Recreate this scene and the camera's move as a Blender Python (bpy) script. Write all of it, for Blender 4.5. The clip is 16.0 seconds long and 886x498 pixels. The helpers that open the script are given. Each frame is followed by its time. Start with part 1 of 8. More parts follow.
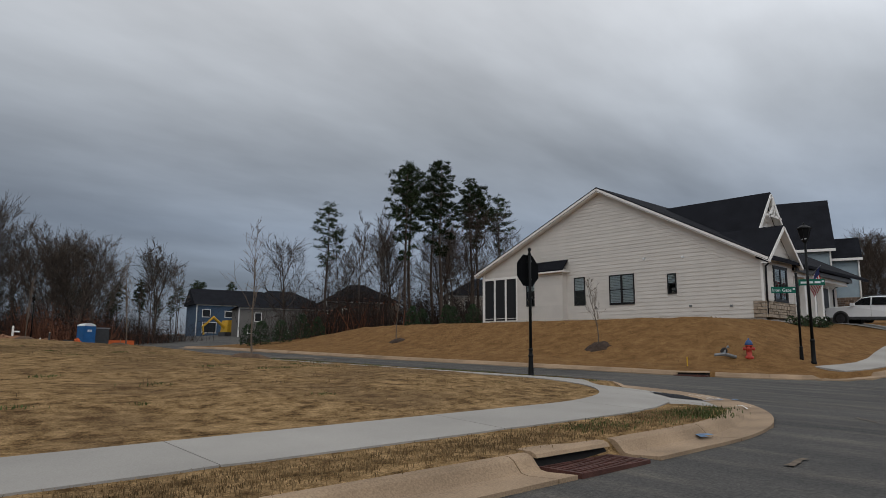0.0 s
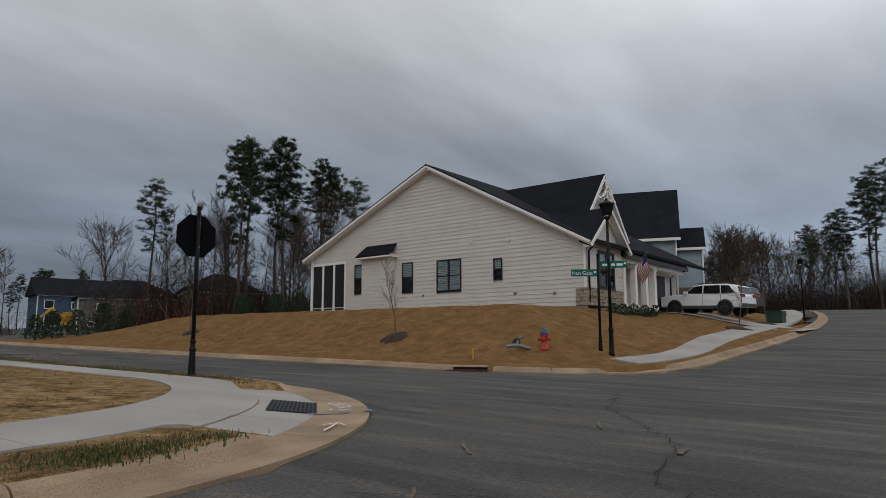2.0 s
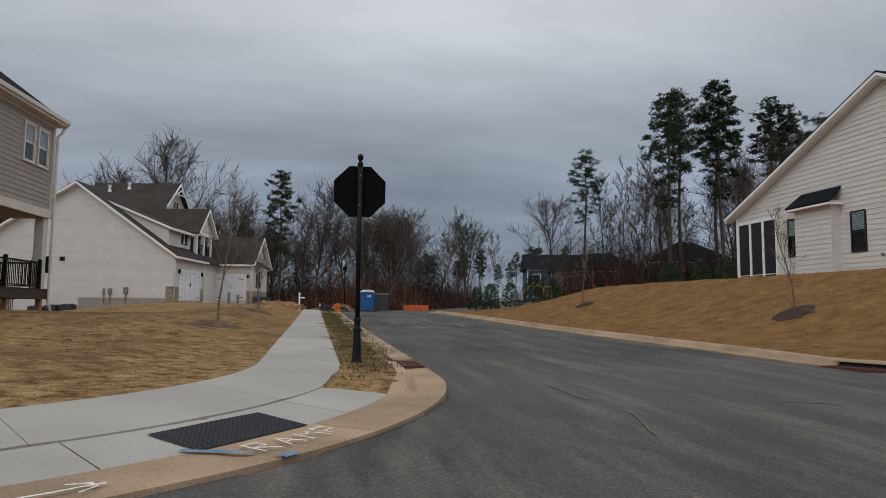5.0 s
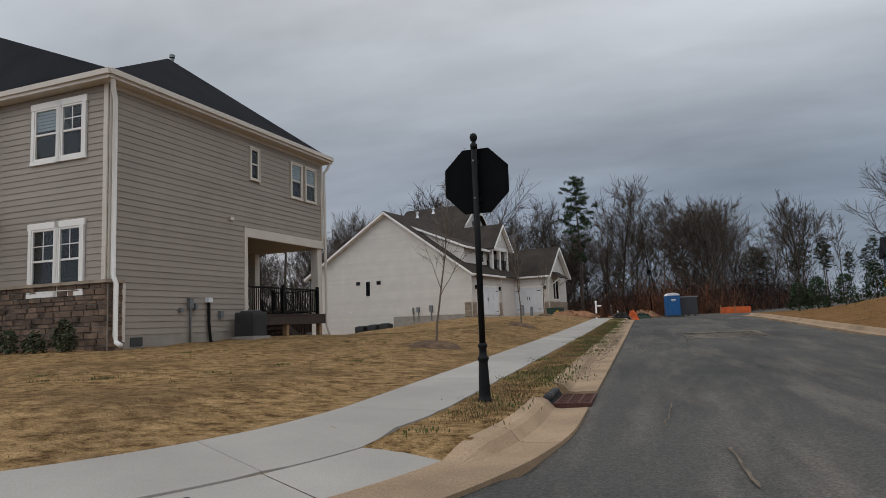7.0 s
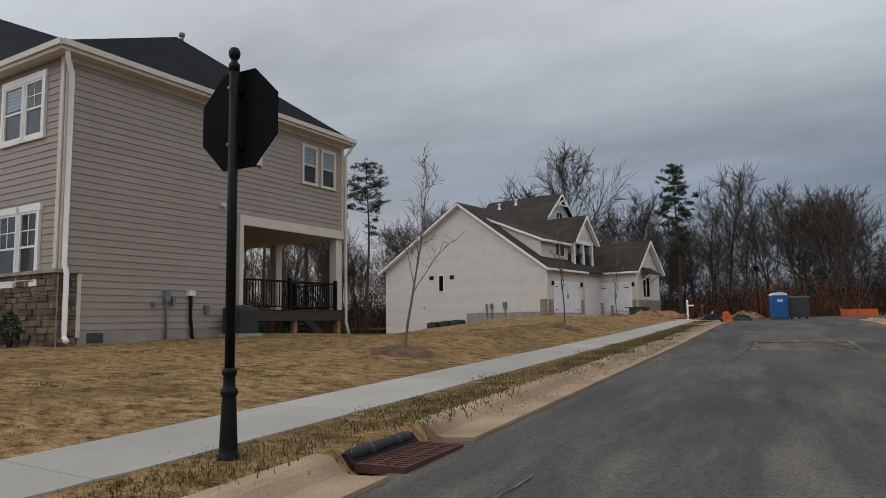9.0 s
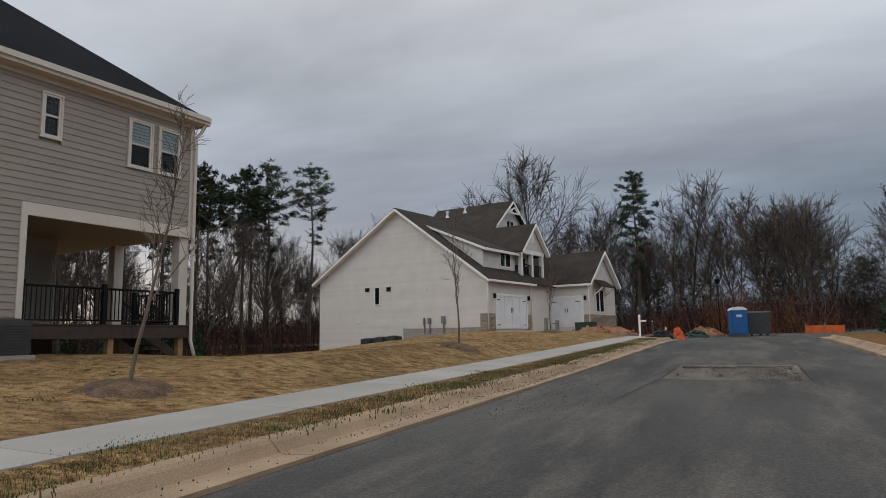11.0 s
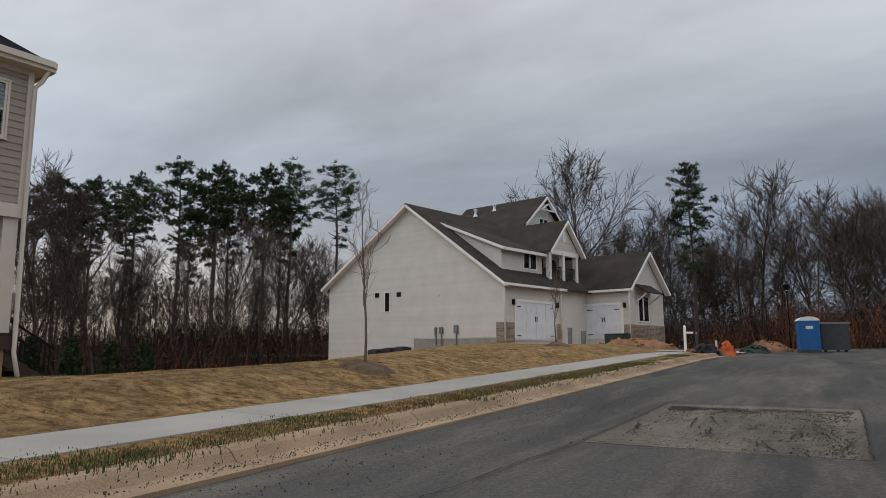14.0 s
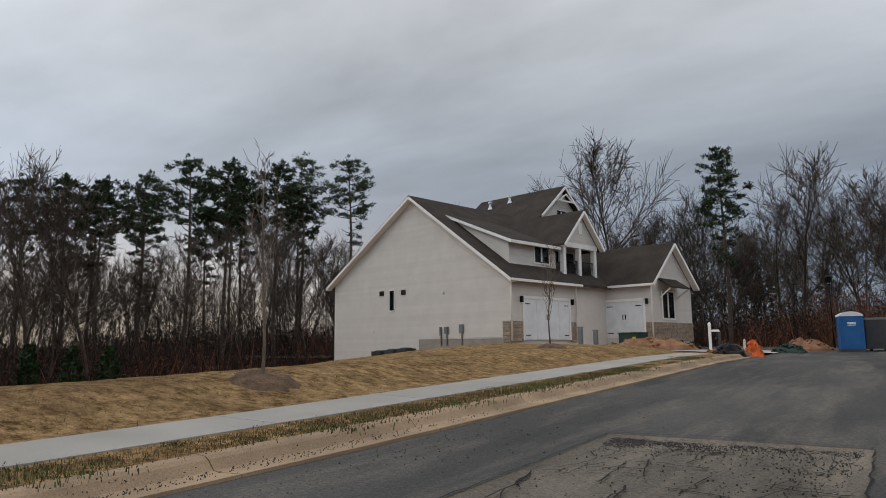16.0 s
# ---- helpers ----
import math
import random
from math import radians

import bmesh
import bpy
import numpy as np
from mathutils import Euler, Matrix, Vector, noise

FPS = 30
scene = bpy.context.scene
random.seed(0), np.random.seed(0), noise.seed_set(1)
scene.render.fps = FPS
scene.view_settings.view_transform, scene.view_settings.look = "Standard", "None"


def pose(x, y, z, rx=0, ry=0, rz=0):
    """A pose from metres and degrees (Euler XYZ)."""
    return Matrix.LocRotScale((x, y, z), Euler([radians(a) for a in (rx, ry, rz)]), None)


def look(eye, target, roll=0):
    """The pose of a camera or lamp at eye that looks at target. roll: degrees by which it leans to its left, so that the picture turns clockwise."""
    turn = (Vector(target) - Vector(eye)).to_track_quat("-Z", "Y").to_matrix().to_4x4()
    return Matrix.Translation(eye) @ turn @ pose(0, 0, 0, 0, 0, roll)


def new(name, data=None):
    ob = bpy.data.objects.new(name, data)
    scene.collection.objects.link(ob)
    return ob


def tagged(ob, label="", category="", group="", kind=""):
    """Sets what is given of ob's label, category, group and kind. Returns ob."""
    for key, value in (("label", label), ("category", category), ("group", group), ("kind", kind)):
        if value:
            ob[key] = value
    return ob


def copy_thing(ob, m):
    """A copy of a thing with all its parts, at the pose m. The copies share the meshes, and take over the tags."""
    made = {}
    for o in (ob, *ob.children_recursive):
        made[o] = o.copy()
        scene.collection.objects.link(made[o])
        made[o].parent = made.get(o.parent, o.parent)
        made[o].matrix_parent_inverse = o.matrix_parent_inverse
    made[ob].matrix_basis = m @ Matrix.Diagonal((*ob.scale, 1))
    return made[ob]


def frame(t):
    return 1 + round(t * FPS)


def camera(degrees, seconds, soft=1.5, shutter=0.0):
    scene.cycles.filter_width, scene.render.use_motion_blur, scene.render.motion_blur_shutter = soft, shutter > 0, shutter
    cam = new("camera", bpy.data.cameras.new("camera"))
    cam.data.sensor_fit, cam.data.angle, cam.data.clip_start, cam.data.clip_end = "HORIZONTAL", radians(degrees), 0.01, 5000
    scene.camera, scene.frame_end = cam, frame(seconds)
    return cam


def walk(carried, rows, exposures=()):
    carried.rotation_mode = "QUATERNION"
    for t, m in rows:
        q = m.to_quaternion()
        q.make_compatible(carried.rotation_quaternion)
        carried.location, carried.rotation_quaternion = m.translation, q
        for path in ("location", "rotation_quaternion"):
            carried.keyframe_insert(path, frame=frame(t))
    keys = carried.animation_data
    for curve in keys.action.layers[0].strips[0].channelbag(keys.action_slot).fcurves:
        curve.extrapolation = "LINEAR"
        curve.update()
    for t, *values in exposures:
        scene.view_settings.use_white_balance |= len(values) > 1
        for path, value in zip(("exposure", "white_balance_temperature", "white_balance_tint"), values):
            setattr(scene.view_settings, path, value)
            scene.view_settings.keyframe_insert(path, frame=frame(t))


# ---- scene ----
cam = camera(66.5, 16.0, soft=0.6)
PATH = [
    (0, (0.789, 0.498, 0.816), (2.14, 1.943, 1.112), 0.3),
    (0.5, (2.554, 0.334, 0.791), (4.017, 1.67, 1.065), -0.2),
    (1, (4.138, 0.255, 0.764), (5.671, 1.505, 1.056), -0.0),
    (1.5, (5.502, 0.079, 0.761), (7.053, 1.316, 1.017), -0.1),
    (2, (6.761, -0.114, 0.794), (8.308, 1.122, 1.07), -0.1),
    (2.5, (7.858, -0.35, 0.907), (9.352, 0.954, 1.165), 0.1),
    (3, (8.918, -0.451, 0.938), (10.305, 0.97, 1.178), 0.3),
    (3.5, (10.015, -0.286, 0.981), (11.171, 1.333, 1.189), 0.8),
    (4, (11.141, -0.002, 1.001), (12.036, 1.777, 1.184), 0.8),
    (4.5, (12.104, 0.375, 0.984), (12.759, 2.255, 1.174), 0.5),
    (5, (12.88, 0.987, 0.97), (13.249, 2.944, 1.154), 0.5),
    (7.3, (15.604, 3.904, 1.128), (14.993, 5.794, 1.361), -2.9),
    (7.5, (15.809, 4.221, 1.139), (15.176, 6.102, 1.385), -3.3),
    (8, (16.286, 5.095, 1.171), (15.543, 6.933, 1.432), -3.1),
    (8.5, (16.709, 6.099, 1.182), (15.881, 7.904, 1.424), -1.8),
    (9, (17.116, 7.18, 1.179), (16.246, 8.968, 1.392), -1.0),
    (9.5, (17.534, 8.404, 1.179), (16.744, 10.222, 1.44), -0.7),
    (11.8, (18.307, 14.44, 1.248), (17.453, 16.232, 1.498), -1.9),
    (12, (18.371, 14.927, 1.253), (17.496, 16.708, 1.504), -2.7),
    (12.5, (18.532, 16.037, 1.266), (17.662, 17.82, 1.52), -2.0),
    (13, (18.659, 17.099, 1.284), (17.774, 18.874, 1.542), -2.1),
    (13.5, (18.79, 18.107, 1.3), (17.88, 19.868, 1.566), -2.0),
    (14, (18.881, 19.053, 1.32), (17.885, 20.764, 1.604), -0.2),
    (14.5, (19.062, 19.911, 1.354), (18.029, 21.6, 1.634), -0.7),
    (15, (19.122, 20.743, 1.387), (18.061, 22.416, 1.664), 0.1),
    (15.5, (19.203, 21.587, 1.413), (18.119, 23.244, 1.692), -0.2),
    (16, (19.327, 22.465, 1.447), (18.228, 24.112, 1.727), -0.6),
]
walk(cam, [(t, look(eye, target, roll)) for t, eye, target, roll in PATH], exposures=[(0, -0.05), (1, -0.17), (2.5, -0.17), (4.5, 0.17), (16, 0.19)])

# ---- sky and light: a grey overcast, brighter towards the zenith ----
def build_world():
    world = bpy.data.worlds.new("overcast_sky")
    scene.world = world
    world.use_nodes = True
    nt = world.node_tree
    nt.nodes.clear()
    N, L = nt.nodes.new, nt.links.new
    out = N("ShaderNodeOutputWorld")
    tc = N("ShaderNodeTexCoord")
    sep = N("ShaderNodeSeparateXYZ")
    L(tc.outputs["Generated"], sep.inputs[0])

    def math_node(op, a, b=None, clamp=False):
        n = N("ShaderNodeMath")
        n.operation, n.use_clamp = op, clamp
        for i, v in enumerate((a, b)):
            if v is None:
                continue
            if isinstance(v, (int, float)):
                n.inputs[i].default_value = v
            else:
                L(v, n.inputs[i])
        return n.outputs[0]

    up = math_node("MAXIMUM", sep.outputs[2], 0.0)
    # cloud deck seen as a flat layer overhead
    den = math_node("ADD", up, 0.16)
    comb = N("ShaderNodeCombineXYZ")
    L(math_node("DIVIDE", sep.outputs[0], den), comb.inputs[0])
    L(math_node("DIVIDE", sep.outputs[1], den), comb.inputs[1])
    big = N("ShaderNodeTexNoise")
    big.inputs["Scale"].default_value, big.inputs["Detail"].default_value = CLOUD_SCALE, 5.0
    big.inputs["Roughness"].default_value, big.inputs["Distortion"].default_value = 0.5, 0.35
    mapping = N("ShaderNodeMapping")
    mapping.inputs["Scale"].default_value = (0.75, 1.25, 1.0)
    mapping.inputs["Rotation"].default_value = (0, 0, radians(35))
    mapping.inputs["Location"].default_value = (3.1, 1.7, 0)
    L(comb.outputs[0], mapping.inputs[0])
    L(mapping.outputs[0], big.inputs["Vector"])
    # base colour by height
    ramp = N("ShaderNodeValToRGB")
    els = ramp.color_ramp.elements
    els[0].position, els[0].color = 0.0, (0.238, 0.268, 0.318, 1)
    els[1].position, els[1].color = 1.0, (0.50, 0.51, 0.53, 1)
    for pos, col in ((0.06, (0.200, 0.240, 0.300)), (0.17, (0.200, 0.237, 0.295)), (0.33, (0.335, 0.362, 0.398)), (0.48, (0.50, 0.52, 0.55)), (0.7, (0.52, 0.535, 0.56))):
        e = els.new(pos)
        e.color = (*col, 1)
    L(up, ramp.inputs[0])
    mod = N("ShaderNodeMapRange")
    mod.inputs["From Min"].default_value, mod.inputs["From Max"].default_value = 0.3, 0.7
    mod.inputs["To Min"].default_value, mod.inputs["To Max"].default_value = 0.64, 1.26
    L(big.outputs["Fac"], mod.inputs["Value"])
    clouds = N("ShaderNodeVectorMath")
    clouds.operation = "SCALE"
    L(ramp.outputs[0], clouds.inputs[0])
    L(mod.outputs[0], clouds.inputs["Scale"])
    fine = N("ShaderNodeTexNoise")
    fine.inputs["Scale"].default_value, fine.inputs["Detail"].default_value, fine.inputs["Roughness"].default_value = CLOUD_SCALE * 3.4, 6.0, 0.55
    stretch = N("ShaderNodeMapping")
    stretch.inputs["Scale"].default_value = (0.5, 1.0, 1.0)
    stretch.inputs["Rotation"].default_value = (0, 0, radians(-20))
    L(comb.outputs[0], stretch.inputs[0])
    L(stretch.outputs[0], fine.inputs["Vector"])
    wisps = math_node("ADD", math_node("MULTIPLY", fine.outputs["Fac"], 0.62), 0.69)
    # the overcast is thinnest away from the north-north-east
    north = math_node("MAXIMUM", math_node("ADD", math_node("MULTIPLY", sep.outputs[0], 0.26), math_node("MULTIPLY", sep.outputs[1], 0.966)), 0.0)
    thin = math_node("ADD", math_node("MULTIPLY", math_node("SUBTRACT", 1.0, north), 0.8), 1.0)
    gain = N("ShaderNodeVectorMath")
    gain.operation = "SCALE"
    L(clouds.outputs[0], gain.inputs[0])
    L(math_node("MULTIPLY", wisps, thin), gain.inputs["Scale"])
    clouds = gain
    # low glow of the setting sun behind the woods in the west
    west = math_node("MULTIPLY", sep.outputs[0], -0.87)
    south = math_node("MULTIPLY", sep.outputs[1], 0.49)
    toward = math_node("MAXIMUM", math_node("ADD", west, south), 0.0)
    band = math_node("POWER", math_node("SUBTRACT", 1.0, math_node("MINIMUM", math_node("MULTIPLY", up, 3.2), 1.0)), 2.0)
    glow_f = math_node("MULTIPLY", math_node("POWER", toward, 5.0), band, True)
    glow = N("ShaderNodeMix")
    glow.data_type = "RGBA"
    L(glow_f, glow.inputs["Factor"])
    L(clouds.outputs[0], glow.inputs[6])
    glow.inputs[7].default_value = (0.80, 0.66, 0.50, 1)
    sky = N("ShaderNodeTexSky")
    sky.sky_type, sky.sun_disc = "NISHITA", False
    sky.sun_elevation, sky.sun_rotation = radians(SUN_UP), radians(SUN_ROUND)
    bg_sky, bg_cloud, mix = N("ShaderNodeBackground"), N("ShaderNodeBackground"), N("ShaderNodeAddShader")
    L(sky.outputs[0], bg_sky.inputs["Color"])
    bg_sky.inputs["Strength"].default_value = 0.004
    L(glow.outputs[2], bg_cloud.inputs["Color"])
    bg_cloud.inputs["Strength"].default_value = SKY_GAIN
    L(bg_sky.outputs[0], mix.inputs[0])
    L(bg_cloud.outputs[0], mix.inputs[1])
    L(mix.outputs[0], out.inputs["Surface"])


SUN_UP, SUN_ROUND, SKY_GAIN, CLOUD_SCALE = 37.0, 229.0, 1.0, 0.62
build_world()
sun = new("sun", bpy.data.lights.new("sun", "SUN"))
sun.data.energy, sun.data.angle, sun.data.color = 0.42, radians(40), (1.0, 0.96, 0.91)
sun.matrix_world = look((-30, -26, 30), (0, 0, 0))


# ---- materials ----
def material(name, color, rough=0.8, vary=0.25, scale=3.0, fine=40.0, fine_amount=0.25, bump=0.2, bump_dist=0.01, metal=0.0, second=None, spots=0.0, piece=0.0, island=0.0, coords="Object", spec=0.3):
    """A surface with stains at one scale, grain at another and relief."""
    m = bpy.data.materials.new(name)
    m.use_nodes = True
    nt = m.node_tree
    N, L = nt.nodes.new, nt.links.new
    bsdf = nt.nodes["Principled BSDF"]
    tc = N("ShaderNodeTexCoord")
    if coords == "World":
        geo = N("ShaderNodeNewGeometry")
        vec = geo.outputs["Position"]
    else:
        vec = tc.outputs["Object"]
    big, small = N("ShaderNodeTexNoise"), N("ShaderNodeTexNoise")
    for n, sc, det in ((big, scale, 4.0), (small, fine, 3.0)):
        n.inputs["Scale"].default_value, n.inputs["Detail"].default_value = sc, det
        L(vec, n.inputs["Vector"])
    ramp = N("ShaderNodeValToRGB")
    a = second or tuple(c * (1 - vary) for c in color)
    b = tuple(min(1.0, c * (1 + vary * 0.6)) for c in color)
    ramp.color_ramp.elements[0].position, ramp.color_ramp.elements[0].color = 0.32, (*a, 1)
    ramp.color_ramp.elements[1].position, ramp.color_ramp.elements[1].color = 0.68, (*b, 1)
    L(big.outputs["Fac"], ramp.inputs[0])
    grain = N("ShaderNodeMapRange")
    grain.inputs["From Min"].default_value, grain.inputs["From Max"].default_value = 0.3, 0.7
    grain.inputs["To Min"].default_value, grain.inputs["To Max"].default_value = 1 - fine_amount, 1 + fine_amount
    L(small.outputs["Fac"], grain.inputs["Value"])
    mul = N("ShaderNodeVectorMath")
    mul.operation = "SCALE"
    L(ramp.outputs[0], mul.inputs[0])
    L(grain.outputs[0], mul.inputs["Scale"])
    last = mul.outputs[0]
    for amount, kind in ((piece, "piece"), (island, "island")):
        if amount:
            src = N("ShaderNodeObjectInfo").outputs["Random"] if kind == "piece" else N("ShaderNodeNewGeometry").outputs["Random Per Island"]
            mr = N("ShaderNodeMapRange")
            mr.inputs["To Min"].default_value, mr.inputs["To Max"].default_value = 1 - amount, 1 + amount
            L(src, mr.inputs["Value"])
            sc = N("ShaderNodeVectorMath")
            sc.operation = "SCALE"
            L(last, sc.inputs[0])
            L(mr.outputs[0], sc.inputs["Scale"])
            last = sc.outputs[0]
    L(last, bsdf.inputs["Base Color"])
    bsdf.inputs["Roughness"].default_value, bsdf.inputs["Metallic"].default_value = rough, metal
    bsdf.inputs["Specular IOR Level"].default_value = spec
    if bump:
        bp = N("ShaderNodeBump")
        bp.inputs["Strength"].default_value, bp.inputs["Distance"].default_value = bump, bump_dist
        L(small.outputs["Fac"], bp.inputs["Height"])
        L(bp.outputs[0], bsdf.inputs["Normal"])
    return m


def lawn_material():
    """Dormant turf: straw on the near lot, browner on the hill, leaf litter under the woods."""
    m = bpy.data.materials.new("dormant_turf")
    m.use_nodes = True
    nt = m.node_tree
    N, L = nt.nodes.new, nt.links.new
    bsdf = nt.nodes["Principled BSDF"]
    geo = N("ShaderNodeNewGeometry")
    pos = geo.outputs["Position"]
    sep = N("ShaderNodeSeparateXYZ")
    L(pos, sep.inputs[0])

    def noise_node(sc, det=4.0, rough=0.6, stretch=None):
        n = N("ShaderNodeTexNoise")
        n.inputs["Scale"].default_value, n.inputs["Detail"].default_value, n.inputs["Roughness"].default_value = sc, det, rough
        if stretch:
            mp = N("ShaderNodeMapping")
            mp.inputs["Scale"].default_value = stretch
            L(pos, mp.inputs[0])
            L(mp.outputs[0], n.inputs["Vector"])
        else:
            L(pos, n.inputs["Vector"])
        return n.outputs["Fac"]

    def ramp_node(fac, stops):
        r = N("ShaderNodeValToRGB")
        e = r.color_ramp.elements
        e[0].position, e[0].color = stops[0][0], (*stops[0][1], 1)
        e[1].position, e[1].color = stops[-1][0], (*stops[-1][1], 1)
        for p, c in stops[1:-1]:
            x = e.new(p)
            x.color = (*c, 1)
        L(fac, r.inputs[0])
        return r.outputs[0]

    def mix_node(f, a, b):
        n = N("ShaderNodeMix")
        n.data_type = "RGBA"
        L(f, n.inputs["Factor"])
        L(a, n.inputs[6])
        L(b, n.inputs[7])
        return n.outputs[2]

    def range_node(v, a, b):
        n = N("ShaderNodeMapRange")
        n.inputs["From Min"].default_value, n.inputs["From Max"].default_value = a, b
        L(v, n.inputs["Value"])
        return n.outputs[0]

    patches = noise_node(0.55, 5.0)
    tuft = noise_node(3.6, 8.0, 0.82, (1.0, 1.4, 1.0))
    straw = ramp_node(tuft, ((0.39, (0.065, 0.038, 0.016)), (0.46, (0.195, 0.120, 0.053)), (0.54, (0.300, 0.196, 0.094)), (0.62, (0.42, 0.275, 0.137))))
    soil = ramp_node(tuft, ((0.4, (0.095, 0.055, 0.025)), (0.6, (0.26, 0.17, 0.085))))
    near = mix_node(range_node(patches, 0.49, 0.61), straw, soil)
    brown = ramp_node(noise_node(1.6, 8.0, 0.8, (1.0, 1.0, 2.0)), ((0.36, (0.125, 0.066, 0.025)), (0.5, (0.190, 0.104, 0.042)), (0.64, (0.250, 0.145, 0.062))))
    litter = ramp_node(tuft, ((0.3, (0.045, 0.028, 0.018)), (0.7, (0.115, 0.065, 0.036))))
    red = ramp_node(noise_node(1.4), ((0.35, (0.30, 0.16, 0.085)), (0.65, (0.40, 0.27, 0.17))))
    col = mix_node(range_node(sep.outputs[0], 20.0, 20.5), near, brown)
    wobble = N("ShaderNodeMath")
    wobble.operation = "MULTIPLY_ADD"
    L(patches, wobble.inputs[0])
    wobble.inputs[1].default_value = 7.0
    L(sep.outputs[1], wobble.inputs[2])
    col = mix_node(range_node(wobble.outputs[0], 56.5, 57.5), col, red)
    col = mix_node(range_node(wobble.outputs[0], 71.0, 75.0), col, litter)
    westw = N("ShaderNodeMath")
    westw.operation = "MULTIPLY_ADD"
    L(patches, westw.inputs[0])
    westw.inputs[1].default_value = 8.0
    L(sep.outputs[0], westw.inputs[2])
    col = mix_node(range_node(westw.outputs[0], -7.0, -11.0), col, litter)
    grain = noise_node(60.0, 3.0, 0.7)
    g = N("ShaderNodeMapRange")
    g.inputs["From Min"].default_value, g.inputs["From Max"].default_value = 0.25, 0.75
    g.inputs["To Min"].default_value, g.inputs["To Max"].default_value = 0.45, 1.55
    L(grain, g.inputs["Value"])
    mul = N("ShaderNodeVectorMath")
    mul.operation = "SCALE"
    L(col, mul.inputs[0])
    L(g.outputs[0], mul.inputs["Scale"])
    L(mul.outputs[0], bsdf.inputs["Base Color"])
    bsdf.inputs["Roughness"].default_value = 0.95
    bsdf.inputs["Specular IOR Level"].default_value = 0.05
    add = N("ShaderNodeMath")
    add.operation = "ADD"
    L(tuft, add.inputs[0])
    L(grain, add.inputs[1])
    bp = N("ShaderNodeBump")
    bp.inputs["Strength"].default_value, bp.inputs["Distance"].default_value = 0.6, 0.03
    L(add.outputs[0], bp.inputs["Height"])
    L(bp.outputs[0], bsdf.inputs["Normal"])
    return m


def asphalt_material(name, lo, hi, dust):
    m = bpy.data.materials.new(name)
    m.use_nodes = True
    nt = m.node_tree
    N, L = nt.nodes.new, nt.links.new
    bsdf = nt.nodes["Principled BSDF"]
    pos = N("ShaderNodeNewGeometry").outputs["Position"]

    def nz(sc, det, stretch=(1, 1, 1), rough=0.6):
        mp = N("ShaderNodeMapping")
        mp.inputs["Scale"].default_value = stretch
        L(pos, mp.inputs[0])
        n = N("ShaderNodeTexNoise")
        n.inputs["Scale"].default_value, n.inputs["Detail"].default_value, n.inputs["Roughness"].default_value = sc, det, rough
        L(mp.outputs[0], n.inputs["Vector"])
        return n.outputs["Fac"]

    def rmp(f, a, b, ca, cb):
        r = N("ShaderNodeValToRGB")
        r.color_ramp.elements[0].position, r.color_ramp.elements[0].color = a, (*ca, 1)
        r.color_ramp.elements[1].position, r.color_ramp.elements[1].color = b, (*cb, 1)
        L(f, r.inputs[0])
        return r.outputs[0]

    base = rmp(nz(0.35, 6, (1.6, 0.45, 1)), 0.3, 0.7, lo, hi)
    dusty = N("ShaderNodeMix")
    dusty.data_type = "RGBA"
    L(rmp(nz(0.8, 6, (2.2, 0.35, 1), 0.65), 0.47, 0.78, (0, 0, 0), (0.7, 0.7, 0.7)), dusty.inputs["Factor"])
    L(base, dusty.inputs[6])
    dusty.inputs[7].default_value = (*dust, 1)
    vor = N("ShaderNodeTexVoronoi")
    vor.inputs["Scale"].default_value = 55.0
    L(pos, vor.inputs["Vector"])
    stone = rmp(vor.outputs["Color"], 0.25, 0.95, (0.78, 0.78, 0.78), (1.30, 1.30, 1.28))
    mul = N("ShaderNodeMix")
    mul.data_type, mul.blend_type = "RGBA", "MULTIPLY"
    mul.inputs["Factor"].default_value = 1.0
    L(dusty.outputs[2], mul.inputs[6])
    L(stone, mul.inputs[7])
    speck = N("ShaderNodeMix")
    speck.data_type = "RGBA"
    L(rmp(nz(22, 2), 0.72, 0.76, (0, 0, 0), (0.35, 0.35, 0.35)), speck.inputs["Factor"])
    L(mul.outputs[2], speck.inputs[6])
    speck.inputs[7].default_value = (0.30, 0.28, 0.25, 1)
    L(speck.outputs[2], bsdf.inputs["Base Color"])
    bsdf.inputs["Roughness"].default_value = 0.85
    bsdf.inputs["Specular IOR Level"].default_value = 0.2
    bp = N("ShaderNodeBump")
    bp.inputs["Strength"].default_value, bp.inputs["Distance"].default_value = 0.6, 0.012
    L(vor.outputs["Distance"], bp.inputs["Height"])
    L(bp.outputs[0], bsdf.inputs["Normal"])
    return m


def glass_material():
    m = bpy.data.materials.new("window_glass")
    m.use_nodes = True
    b = m.node_tree.nodes["Principled BSDF"]
    b.inputs["Base Color"].default_value = (0.92, 0.95, 0.95, 1)
    b.inputs["Roughness"].default_value = 0.02
    b.inputs["Transmission Weight"].default_value = 1.0
    b.inputs["IOR"].default_value = 1.26
    return m


LAWN = lawn_material()
ASPHALT = asphalt_material("asphalt", (0.043, 0.043, 0.043), (0.100, 0.094, 0.087), (0.20, 0.175, 0.145))
BROKEN = asphalt_material("broken_asphalt", (0.075, 0.066, 0.056), (0.20, 0.172, 0.138), (0.30, 0.25, 0.19))
GLASS = glass_material()
CONCRETE = material("pale_concrete", (0.345, 0.325, 0.295), 0.85, 0.12, 0.8, 90, 0.10, 0.25, 0.004, piece=0.05, coords="World")
KERB = material("kerb_concrete", (0.350, 0.248, 0.158), 0.85, 0.22, 1.1, 60, 0.2, 0.4, 0.006, second=(0.235, 0.165, 0.105), piece=0.06, coords="World")
